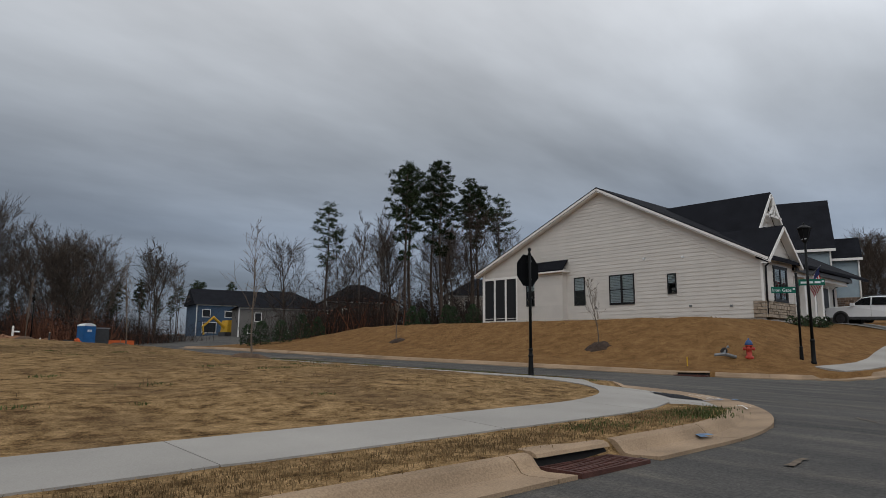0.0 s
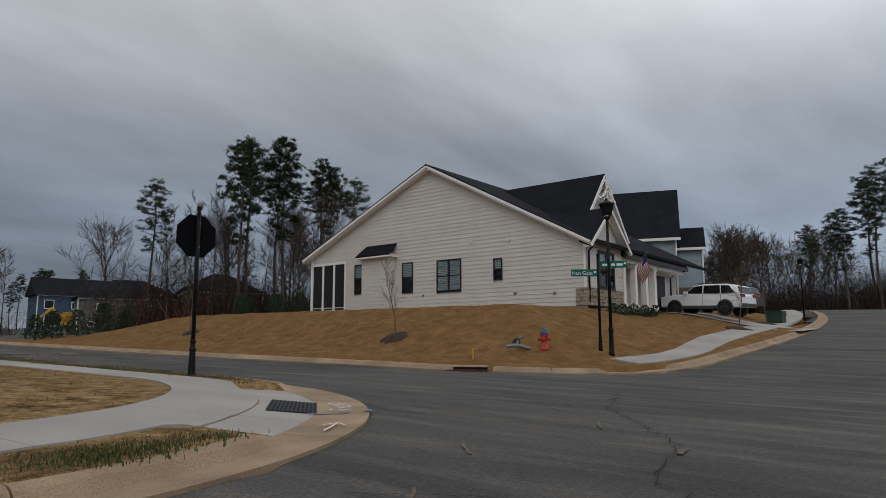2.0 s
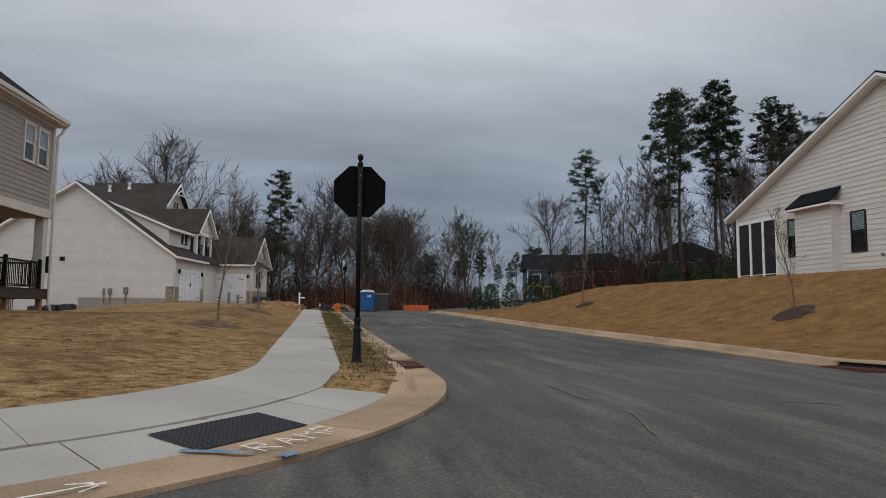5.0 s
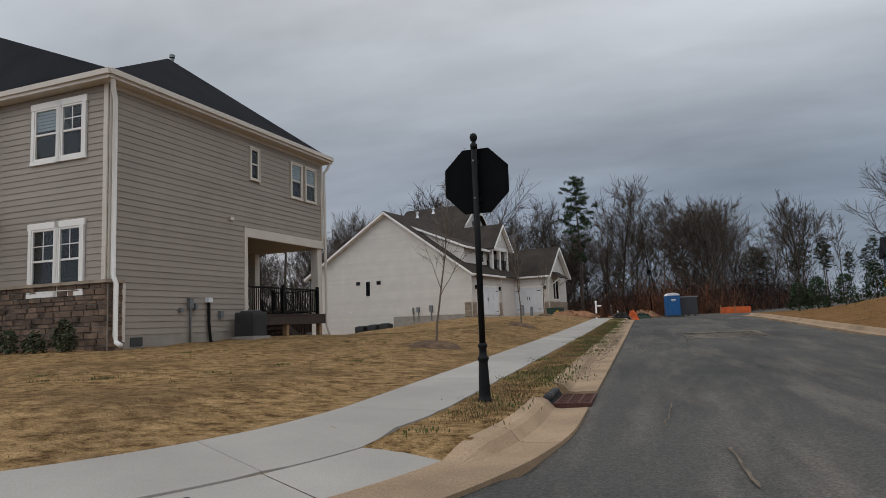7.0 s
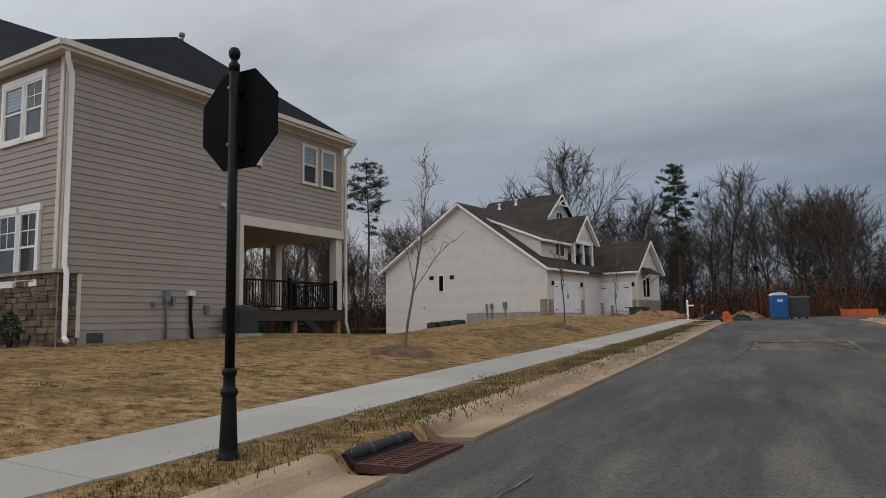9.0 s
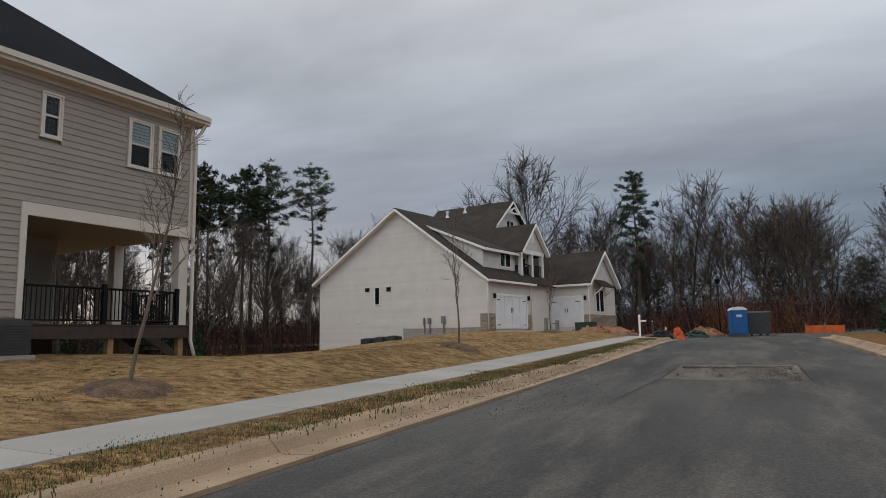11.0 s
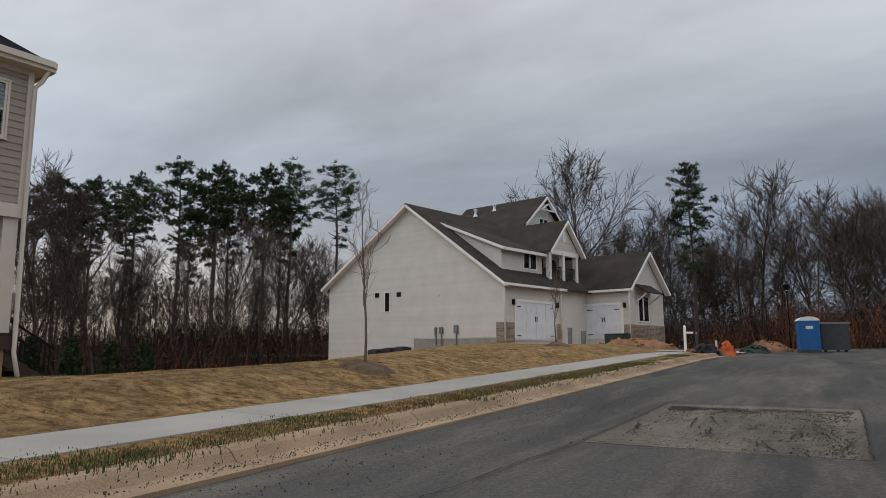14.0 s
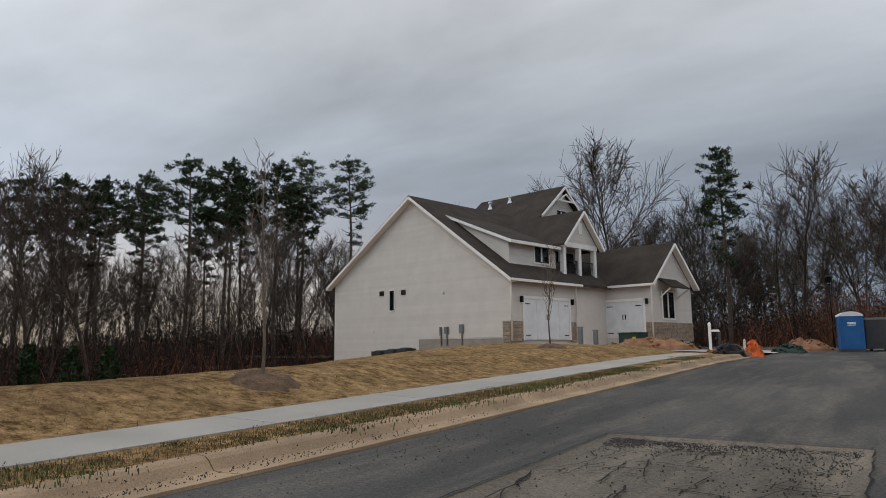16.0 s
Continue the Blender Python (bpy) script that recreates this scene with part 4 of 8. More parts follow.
# flag on the porch column
flag = thing("flag", "striped red and white flag with blue canton on a porch column", "flag", pose(38.3, 13.1, 4.45))
g = Geo()
g.tube([(0, 0.35, -0.25), (0.0, -0.75, 0.75)], [0.014, 0.014], 6)
part("pole", g, GREY_METAL, flag)
for k in range(13):
    g = Geo()
    vs = []
    for i in range(9):
        a = i / 8
        for e in (0, 1):
            b = (k + e) / 13
            vs.append((0.10 * math.sin(a * 6 + b * 3) * (0.3 + a) + 0.35 * b, -0.72 + 0.62 * b + 0.08 * math.sin(a * 5), 0.72 - 0.62 * b - a * 0.95))
    g.add(vs, [(2 * i, 2 * i + 1, 2 * i + 3, 2 * i + 2) for i in range(8)])
    part("stripe", g, FLAG_RED if k % 2 == 0 else SIGN_WHITE, flag)
g = Geo()
vs = []
for i in range(5):
    a = i / 9
    for e in (0, 0.53):
        vs.append((0.10 * math.sin(a * 6 + e * 3) * (0.3 + a) + 0.35 * e - 0.012, -0.73 + 0.62 * e + 0.08 * math.sin(a * 5), 0.73 - 0.62 * e - a * 0.95))
g.add(vs, [(2 * i, 2 * i + 1, 2 * i + 3, 2 * i + 2) for i in range(4)])
part("canton", g, FLAG_BLUE, flag)

# blue-grey two-storey house further up the street
h4 = house_thing("house", "blue-grey two-storey house with black roof and stone base", pose(56, 15.4, 3.2, 0, 0, 20))
west4 = Wall(h4, (0, 1.8, 0), (0, 1, 0), (-1, 0, 0))
g = Geo()
g.box(0.02, 9, 1.82, 15, -1.5, 5.15)
part("wall", g, BLUE_GREY, h4)
west4.boards([(0, 1.4), (13, 1.4), (13, 5.1), (0, 5.1)], [], 0.2, BLUE_GREY)
roof_slab(h4, (-0.4, 1.4, 5.2), (-0.4, 15.4, 5.2), (4.4, 15.4, 9.7), (4.4, 1.4, 9.7), ROOF_BLACK)
roof_slab(h4, (9.2, 1.4, 5.2), (9.2, 15.4, 5.2), (4.4, 15.4, 9.7), (4.4, 1.4, 9.7), ROOF_BLACK)
g = Geo()
g.prism([(0, 1.8, 5.15), (9, 1.8, 5.15), (4.4, 1.8, 9.4)], (0, 0.2, 0))
part("gable", g, BLUE_GREY, h4)
g = Geo()
g.box(0.8, 7, 0, 1.81, -1.5, 4.45)
part("wing_wall", g, BLUE_GREY, h4)
roof_slab(h4, (0.4, -0.3, 4.5), (0.4, 1.8, 4.5), (2.2, 1.8, 6.2), (2.2, -0.3, 6.2), ROOF_BLACK)
roof_slab(h4, (7.4, -0.3, 4.5), (7.4, 1.8, 4.5), (2.2, 1.8, 6.2), (2.2, -0.3, 6.2), ROOF_BLACK)
beam(h4, (-0.42, 1.4, 5.05), (-0.42, 15.4, 5.05), 0.1, 0.2, WHITE_TRIM, "gutter")
beam(h4, (0.38, -0.3, 4.38), (0.38, 1.8, 4.38), 0.1, 0.18, WHITE_TRIM, "gutter")
wing4 = Wall(h4, (0.8, 0, 0), (0, 1, 0), (-1, 0, 0))
wing4.boards([(0, 1.6), (1.8, 1.6), (1.8, 4.4), (0, 4.4)], [], 0.2, BLUE_GREY)
stones(wing4, 0, 1.75, -1.0, 1.6, STONE, 0.2, 0.07, 8)
stones(west4, 0, 0.8, -1.0, 1.4, STONE, 0.2, 0.07, 9)
for x, y, z in ((-0.08, 1.75, 5.0), (0.72, -0.05, 4.3)):
    downspout(h4, [(x, y, z), (x, y, -1.0)], WHITE_TRIM, 0.06)



def gable_soffit(house, c, half, y0, y1, z_eave, z_ridge):
    """White boards under the two slopes of a gable's overhang."""
    for s_ in (-1, 1):
        g_ = Geo()
        g_.prism([(c + s_ * half, y0, z_eave - 0.165), (c + s_ * half, y1, z_eave - 0.165), (c, y1, z_ridge - 0.165), (c, y0, z_ridge - 0.165)], (0, 0, -0.02))
        part("soffit", g_, WHITE_TRIM, house)


gable_soffit(h1, 1.85, 2.18, -0.38, -0.04, hz(5.2), hz(7.12))
gable_soffit(h1, 5.0, 2.98, 1.32, 1.66, hz(6.05), hz(9.62))

# taupe two-storey house with the raised porch
h2 = house_thing("house", "taupe lap-sided two-storey house with porch and stone base", pose(2.70, 17.5, 0, 0, 0, 85))
e2 = Wall(h2, (0, 0, 0), (1, 0, 0), (0, -1, 0))
U2 = -0.48
f2 = Wall(h2, (U2, 0, 0), (0, 1, 0), (-1, 0, 0))
L2, T2 = 9.55, 7.5
holes = [(5.08, 5.6, 6.0, 7.15), (7.38, 8.16, 5.76, 7.14), (8.31, 9.09, 5.76, 7.14), (4.78, 9.6, 1.0, 4.42)]
# solid storeys: the lower one stops at the porch
g = Geo()
g.box(U2 + 0.02, L2, 0.02, 9, 4.12, T2)
g.box(U2 + 0.02, 4.8, 0.02, 4.4, 0.5, 4.12)
g.box(0.0, 7.6, 3.2, 9, 0.5, 4.12)
part("wall", g, TAUPE, h2)
e2.boards([(U2, 1.12), (L2, 1.12), (L2, T2), (U2, T2)], holes + [(U2 - 0.1, U2 + 0.5, 0.9, 2.5)], 0.166, TAUPE)
f2.boards([(0, 2.5), (4.4, 2.5), (4.4, T2), (0, T2)], [(0.7, 2.72, 5.65, 7.3), (0.7, 2.72, 2.2, 4.05)], 0.166, TAUPE)
e2.bar(U2 + 0.5, 4.8, 0.4, 1.12, -0.02, 0.012, FOUNDATION, "foundation")
e2.bar(0.25, 0.65, 0.82, 1.05, 0.012, 0.03, DARK_METAL, "foundation_vent")
e2.window(5.13, 5.55, 6.07, 7.10, TAUPE_TRIM, 0.05, TAUPE_TRIM, 0.0)
e2.window(7.44, 8.10, 5.83, 7.09, TAUPE_TRIM, 0.05, TAUPE_TRIM, 0.48)
e2.window(8.37, 9.03, 5.83, 7.09, TAUPE_TRIM, 0.05, TAUPE_TRIM, 0.48)
f2.window(0.84, 1.60, 5.76, 7.14, WHITE_TRIM, 0.11, WHITE_TRIM, 0.0, grid=True, head=0.06)
f2.window(1.74, 2.58, 5.76, 7.14, WHITE_TRIM, 0.11, WHITE_TRIM, 0.45, head=0.06)
f2.window(0.84, 1.60, 2.26, 3.92, WHITE_TRIM, 0.11, WHITE_TRIM, 0.0, grid=True, head=0.06)
f2.window(1.74, 2.58, 2.26, 3.92, WHITE_TRIM, 0.11, WHITE_TRIM, 0.0, grid=True, head=0.06)
stones(f2, -0.07, 4.4, 0.6, 2.42, STONE, 0.13, 0.07, 11)
stones(e2, U2 - 0.02, U2 + 0.42, 0.6, 2.42, STONE, 0.13, 0.07, 12)
f2.bar(-0.12, 4.4, 2.42, 2.5, 0.0, 0.14, PALE_STONE, "ledge"), e2.bar(U2 - 0.1, U2 + 0.44, 2.42, 2.5, 0.0, 0.13, PALE_STONE, "ledge")
e2.bar(U2 + 0.43, U2 + 0.53, 0.95, 2.42, 0.0, 0.06, TAUPE_TRIM, "trim_board")
e2.bar(U2, U2 + 0.13, 2.5, T2, 0.0, 0.05, TAUPE_TRIM, "corner_board"), f2.bar(0.0, 0.13, 2.5, T2, 0.0, 0.05, TAUPE_TRIM, "corner_board")
e2.bar(L2 - 0.12, L2, 4.42, T2, 0.0, 0.05, TAUPE_TRIM, "corner_board")
e2.bar(U2, L2, T2 - 0.12, T2, 0.0, 0.04, TAUPE_TRIM, "frieze")
# porch: beam, posts, deck, rail
e2.bar(4.78, L2 + 0.02, 4.12, 4.42, 0.0, 0.06, TAUPE_TRIM, "porch_beam")
e2.bar(4.78, 4.92, 1.1, 4.12, 0.0, 0.06, TAUPE_TRIM, "trim_board")
g = Geo()
g.box(9.2, 9.5, 0.02, 0.32, 1.62, 4.12)
part("porch_post", g, TAUPE_TRIM, h2), 
g = Geo()
g.box(9.2, 9.5, 2.9, 3.2, 1.62, 4.12)
part("porch_post", g, TAUPE_TRIM, h2)
g = Geo()
g.box(4.85, 9.6, -0.05, 3.2, 1.28, 1.6)
part("deck", g, DECK, h2, "dark brown deck")
for i in range(22):
    g = Geo()
    g.box(4.87, 9.62, -0.07 + i * 0.147, 0.067 + i * 0.147, 1.604, 1.63)
    part("deck_board", g, DECK, h2)
for x, y in ((7.2, 0.1), (9.35, 0.1), (9.35, 2.9)):
    g = Geo()
    g.box(x - 0.08, x + 0.08, y - 0.08, y + 0.08, 0.2, 1.28)
    part("timber_post", g, TIMBER, h2, "raw timber deck post")


def railing(house, p, q, z0, posts, spacing=0.11, mat=BLACK):
    """A black metal rail with thin balusters between two points."""
    p, q = Vector((*p, 0)), Vector((*q, 0))
    n = int((q - p).length / spacing)
    rail = part("railing", Geo().tube([p + Vector((0, 0, z0 + 0.9)), q + Vector((0, 0, z0 + 0.9))], [0.032, 0.032], 6), mat, house, "black metal railing")
    part("bottom_rail", Geo().tube([p + Vector((0, 0, z0 + 0.1)), q + Vector((0, 0, z0 + 0.1))], [0.022, 0.022], 6), mat, rail)
    for i in range(n + 1):
        c = p.lerp(q, i / n)
        part("baluster", Geo().box(c.x - 0.01, c.x + 0.01, c.y - 0.01, c.y + 0.01, z0 + 0.1, z0 + 0.9), mat, rail)
    for t in posts:
        c = p.lerp(q, t)
        part("rail_post", Geo().box(c.x - 0.05, c.x + 0.05, c.y - 0.05, c.y + 0.05, z0, z0 + 1.02), mat, rail)


railing(h2, (4.95, 0.06), (9.2, 0.06), 1.63, (0.0, 0.48, 1.0))
railing(h2, (9.42, 0.4), (9.42, 2.2), 1.63, (0.0, 1.0))
# back wall of the porch with its glazed door
pw = Wall(h2, (4.8, 3.18, 0), (1, 0, 0), (0, -1, 0))
pdoor = pw.bar(0.9, 1.75, 1.64, 3.72, 0.0, 0.05, WHITE_TRIM, "porch_door", None, "white door with a tall glass light")
# door light: glass over a thin sheet painted as indoor shade
pw.bar(1.08, 1.57, 1.9, 3.5, 0.051, 0.058, GLASS, "pane", pdoor), pw.bar(1.06, 1.59, 1.88, 3.52, 0.05, 0.0505, ROOM_SHADE, "dark_room", pdoor)
for a, b, c, d in ((0.78, 0.89, 1.64, 3.83), (1.76, 1.87, 1.64, 3.83), (0.78, 1.87, 3.73, 3.83)):
    pw.bar(a, b, c, d, 0.0, 0.06, TAUPE_TRIM, "casing")
pw.bar(2.05, 2.7, 1.64, 3.75, 0.0, 0.05, GLASS, "side_light")
# steps off the deck towards the woods
for i in range(6):
    g = Geo()
    g.box(9.62 + i * 0.27, 9.92 + i * 0.27, 1.9, 3.0, 1.42 - i * 0.18, 1.46 - i * 0.18)
    part("stair_tread", g, DECK, h2)
for y in (1.9, 3.0):
    beam(h2, (9.55, y, 1.45), (11.3, y, 0.35), 0.05, 0.26, DECK, "stringer")
    beam(h2, (9.6, y, 2.4), (11.3, y, 1.3), 0.05, 0.06, BLACK, "stair_rail")
    for i in range(15):
        xx = 9.65 + i * 0.113
        beam(h2, (xx, y, 1.5 - i * 0.073), (xx, y, 2.35 - i * 0.073), 0.02, 0.02, BLACK, "baluster")
# hipped roof with gutters
E2, A2x, A2y, A2z = 0.3, 5.0, 3.35, 10.75
W2 = U2 - 0.26
roof_slab(h2, (W2, -E2, 7.72), (L2 + 0.22, -E2, 7.72), (A2x, A2y, A2z), (A2x, A2y, A2z), ROOF_BLACK)
g = Geo()
g.prism([(W2, -E2, 7.72), (A2x, A2y, A2z), (A2x, 9, A2z), (W2, 4.2, 7.72)], (0, 0, -0.12))
part("roof", g, ROOF_BLACK, h2)
g = Geo()
g.prism([(L2 + 0.22, -E2, 7.72), (L2 + 0.22, 9.4, 7.72), (A2x, 9, A2z), (A2x, A2y, A2z)], (0, 0, -0.12))
part("roof", g, ROOF_BLACK, h2)
g = Geo()
g.prism([(W2, -0.3, 7.74), (2.75, 11.4, 12.75), (W2, 11.4, 7.74)], (0, 0, -0.12))
g.prism([(W2, -0.3, 7.73), (8.0, 11.4, 8.0), (2.75, 11.4, 12.74)], (0, 0, -0.12))
part("front_roof", g, ROOF_BLACK, h2)
g = Geo()
g.box(W2, L2 + 0.22, -E2, 9, 7.5, 7.56)
part("soffit", g, TAUPE_TRIM, h2)
for p, q in (((W2 - 0.05, -E2 - 0.05, 7.66), (L2 + 0.22 + 0.05, -E2 - 0.05, 7.66)), ((W2 - 0.05, -E2 - 0.05, 7.66), (W2 - 0.05, 4.4, 7.66)), ((L2 + 0.22 + 0.05, -E2 - 0.05, 7.66), (L2 + 0.22 + 0.05, 9, 7.66))):
    beam(h2, p, q, 0.13, 0.14, TAUPE_TRIM, "gutter")
    beam(h2, Vector(p) + Vector((0.03, 0.03, -0.1)), Vector(q) + Vector((0, 0.03, -0.1)), 0.06, 0.12, TAUPE_TRIM, "fascia")
downspout(h2, [(-0.66, -0.3, 7.6), (-0.56, -0.22, 7.3), (-0.40, -0.12, 7.05), (-0.40, -0.12, 2.6), (-0.40, -0.22, 2.4), (-0.40, -0.22, 1.1), (-0.42, -0.28, 0.95), (-0.5, -0.5, 0.88)], WHITE_TRIM, 0.06)
downspout(h2, [(L2 + 0.2, -0.3, 7.55), (L2 + 0.1, -0.2, 7.25), (L2 - 0.0, -0.12, 7.1), (L2 - 0.0, -0.12, 4.2), (L2 + 0.03, -0.1, 1.2), (L2 + 0.1, -0.25, 0.6)], TAUPE_TRIM, 0.05)
# entry bay set further west
g = Geo()
g.box(-0.9, 4, 4.4, 11, 0.5, 7.5)
part("entry_wall", g, TAUPE, h2)
g = Geo()
g.box(-2.3, -0.9, 4.3, 9, 4.5, 4.75)
part("entry_roof", g, TAUPE_TRIM, h2)
g = Geo()
g.box(-2.2, -1.95, 4.4, 4.65, 0.6, 4.5)
part("entry_column", g, TAUPE_TRIM, h2)
g = Geo()
g.box(-2.3, -0.9, 4.3, 9, 0.5, 1.15)
part("entry_slab", g, CONCRETE, h2)
railing(h2, (-2.1, 4.7), (-2.1, 8.5), 1.15, (0.0, 1.0), 0.12)
# meters, conduits and vents on the wall
for u, z, w, h in ((2.32, 1.95, 0.16, 0.28), (2.52, 1.85, 0.10, 0.2), (3.6, 1.62, 0.13, 0.22), (1.95, 1.75, 0.1, 0.1)):
    e2.bar(u - w / 2, u + w / 2, z - h / 2, z + h / 2, 0.03, 0.14, GREY_METAL, "meter_box")
downspout(h2, [(2.32, -0.08, 1.85), (2.32, -0.08, 0.6)], GREY_METAL, 0.03)
downspout(h2, [(3.07, -0.09, 2.0), (3.07, -0.09, 1.4), (3.12, -0.1, 0.9), (3.25, -0.15, 0.6)], BLACK, 0.045)
e2.bar(2.98, 3.16, 1.98, 2.12, 0.02, 0.16, WHITE_PLASTIC, "vent_hood")
e2.bar(4.05, 4.19, 4.55, 4.66, 0.02, 0.12, TAUPE_TRIM, "vent_hood")
for x, y, z in ((5.25, 3.4, 10.35),):
    part("roof_vent", Geo().lathe([(0.06, 0), (0.06, 0.52), (0.1, 0.52), (0.1, 0.62), (0.05, 0.64)], 10, pose(x, y, z)), GREY_METAL, h2)


def ac_unit(name, label, m, w=0.85, h=0.85):
    """An outdoor condenser: slatted case, fan grille on top."""
    t = thing(name, label, "air conditioner", m)
    part("case", Geo().box(-w / 2 + 0.02, w / 2 - 0.02, -w / 2 + 0.02, w / 2 - 0.02, 0.06, h - 0.02), DARK_METAL, t)
    n = 11
    for k in range(n):
        z = 0.09 + k * (h - 0.16) / n
        g = Geo()
        for a, b, c, d in ((-w / 2, w / 2, -w / 2, -w / 2 + 0.015), (-w / 2, w / 2, w / 2 - 0.015, w / 2), (-w / 2, -w / 2 + 0.015, -w / 2, w / 2), (w / 2 - 0.015, w / 2, -w / 2, w / 2)):
            g.box(a, b, c, d, z, z + 0.028)
        part("louvre", g, DARK_METAL, t)
    part("top_grille", Geo().lathe([(w * 0.46, h - 0.02), (w * 0.46, h + 0.01), (w * 0.40, h + 0.03), (0.1, h + 0.045)], 20), DARK_METAL, t)
    part("pad", Geo().box(-w / 2 - 0.06, w / 2 + 0.06, -w / 2 - 0.06, w / 2 + 0.06, -0.05, 0.055), CONCRETE, t)
    return t


def on_plan(m, x, y):
    p = m @ Vector((x, y, 0))
    return p.x, p.y


H2M = pose(2.70, 17.5, 0, 0, 0, 85)
x, y = on_plan(H2M, 4.32, -0.62)
ac_unit("air_conditioner", "dark grey air conditioner beside a taupe house wall", pose(x, y, ground_at(x, y) + 0.03, 0, 0, 85), 0.7, 0.8)

# white house at the end of the street
H3M = pose(2.55, 53.95, 0, 0, 0, 79.3)
h3 = house_thing("house", "white gabled new house with brown roof and two garages", H3M)
s3 = Wall(h3, (0, 0, 0), (0, 1, 0), (-1, 0, 0))
f3 = Wall(h3, (0, 0, 0), (1, 0, 0), (0, -1, 0))
go = [(0, 0.2), (15.3, 0.2), (15.3, 5.45), (7.45, 10.25), (0, 4.95)]
s3.plate(go, 0.2, WHITE)
s3.boards(go, [(10.15, 10.6, 4.5, 4.83), (9.12, 9.62, 3.53, 4.84), (8.12, 8.55, 4.45, 4.8), (0.0, 7.0, 0.0, 1.75)], 0.178, WHITE)
s3.window(10.19, 10.56, 4.53, 4.82, FRAME_BLACK), s3.window(9.17, 9.58, 3.57, 4.80, FRAME_BLACK, 0.05, WHITE_TRIM), s3.window(8.16, 8.52, 4.48, 4.78, FRAME_BLACK)
s3.bar(0.0, 7.0, 0.5, 1.75, -0.05, 0.01, FOUNDATION, "foundation")
stones(s3, 0.0, 0.55, 1.55, 2.65, PALE_STONE, 0.1, 0.05, 15)
roof_slab(h3, (-0.4, -0.4, 4.88), (17, -0.4, 4.88), (17, 7.45, 10.5), (-0.4, 7.45, 10.5), ROOF_BROWN)
roof_slab(h3, (-0.4, 15.75, 5.42), (17, 15.75, 5.42), (17, 7.45, 10.5), (-0.4, 7.45, 10.5), ROOF_BROWN)
for p, q in (((-0.42, -0.42, 4.73), (-0.42, 7.45, 10.35)), ((-0.42, 15.77, 5.27), (-0.42, 7.45, 10.35))):
    beam(h3, p, q, 0.05, 0.15, WHITE_TRIM, "rake_board")
    g = Geo()
    P, Q = Vector(p), Vector(q)
    g.prism([P + Vector((0, 0, -0.10)), P + Vector((0.42, 0, -0.10)), Q + Vector((0.42, 0, -0.10)), Q + Vector((0, 0, -0.10))], (0, 0, 0.03))
    part("soffit", g, WHITE_TRIM, h3)
g = Geo()
g.box(0.21, 16.6, 0.05, 15.2, 0.3, 4.9)
part("wall", g, WHITE, h3)
f3.boards([(0, 2.65), (6.0, 2.65), (6.0, 4.85), (0, 4.85)], [(0.95, 5.45, 1, 3.95)], 0.178, WHITE)
stones(f3, -0.05, 0.95, 1.55, 2.65, PALE_STONE, 0.1, 0.06, 16), stones(f3, 5.45, 6.0, 1.55, 2.65, PALE_STONE, 0.1, 0.06, 17)


def garage_door(wall, u0, u1, z0, z1):
    d = wall.bar(u0, u1, z0, z1, 0.0, 0.03, WHITE_PLASTIC, "garage_door", None, "pale grey carriage-style garage door")
    for k in range(4):
        a = u0 + k * (u1 - u0) / 4
        wall.bar(a + 0.04, a + (u1 - u0) / 4 - 0.04, z0 + 0.06, z1 - 0.06, 0.03, 0.05, WHITE_PLASTIC, "panel", d)
    for u in (u0 + 0.1, u1 - 0.5):
        for z in (z0 + 0.25, z1 - 0.3):
            wall.bar(u, u + 0.4, z, z + 0.05, 0.05, 0.065, BLACK, "hinge_strap", d)
    for u in ((u0 + u1) / 2 - 0.12, (u0 + u1) / 2 + 0.06):
        wall.bar(u, u + 0.05, (z0 + z1) / 2, (z0 + z1) / 2 + 0.3, 0.05, 0.08, BLACK, "handle", d)
    for a, b, c, e in ((u0 - 0.14, u0 - 0.004, z0, z1 + 0.14), (u1 + 0.004, u1 + 0.14, z0, z1 + 0.14), (u0 - 0.14, u1 + 0.14, z1 + 0.004, z1 + 0.16)):
        wall.bar(a, b, c, e, 0.0, 0.07, WHITE_TRIM, "casing", d)
    for u in (u0 - 0.35, u1 + 0.22):
        wall.bar(u, u + 0.13, z1 - 0.2, z1 + 0.12, 0.03, 0.18, BLACK, "wall_lantern")


garage_door(f3, 1.1, 5.3, 1.62, 3.85)
beam(h3, (-0.4, -0.44, 4.78), (6.2, -0.44, 4.78), 0.1, 0.14, WHITE_TRIM, "gutter")
gable_soffit(h3, 12.2, 3.08, -3.38, -3.04, 4.95, 7.65)
gable_soffit(h3, 7.58, 2.18, 0.17, 0.46, 7.35, 9.6)
# dormer with a shed roof
dz = Wall(h3, (0, 1.0, 0), (1, 0, 0), (0, -1, 0))
g = Geo()
g.prism([(1.2, 1.0, 5.4), (1.2, 1.0, 7.14), (1.2, 5.4, 8.94), (1.2, 5.4, 5.4)], (4.4, 0, 0))
part("dormer", g, WHITE, h3)
dz.boards([(1.2, 5.7), (5.6, 5.7), (5.6, 7.1), (1.2, 7.1)], [(3.4, 4.95, 6.0, 7.1)], 0.15, WHITE)
cheek = Wall(h3, (1.2, 1.0, 0), (0, 1, 0), (-1, 0, 0))
cheek.boards([(0, 5.95), (0, 7.1), (4.3, 8.85), (4.2, 8.8)], [], 0.15, WHITE)
dz.window(3.5, 4.85, 6.1, 7.0, FRAME_BLACK, 0.08, WHITE_TRIM, 0.0, sashes=2)
roof_slab(h3, (0.95, 0.6, 7.14), (5.6, 0.6, 7.14), (5.6, 5.7, 9.25), (0.95, 5.7, 9.25), ROOF_BROWN)
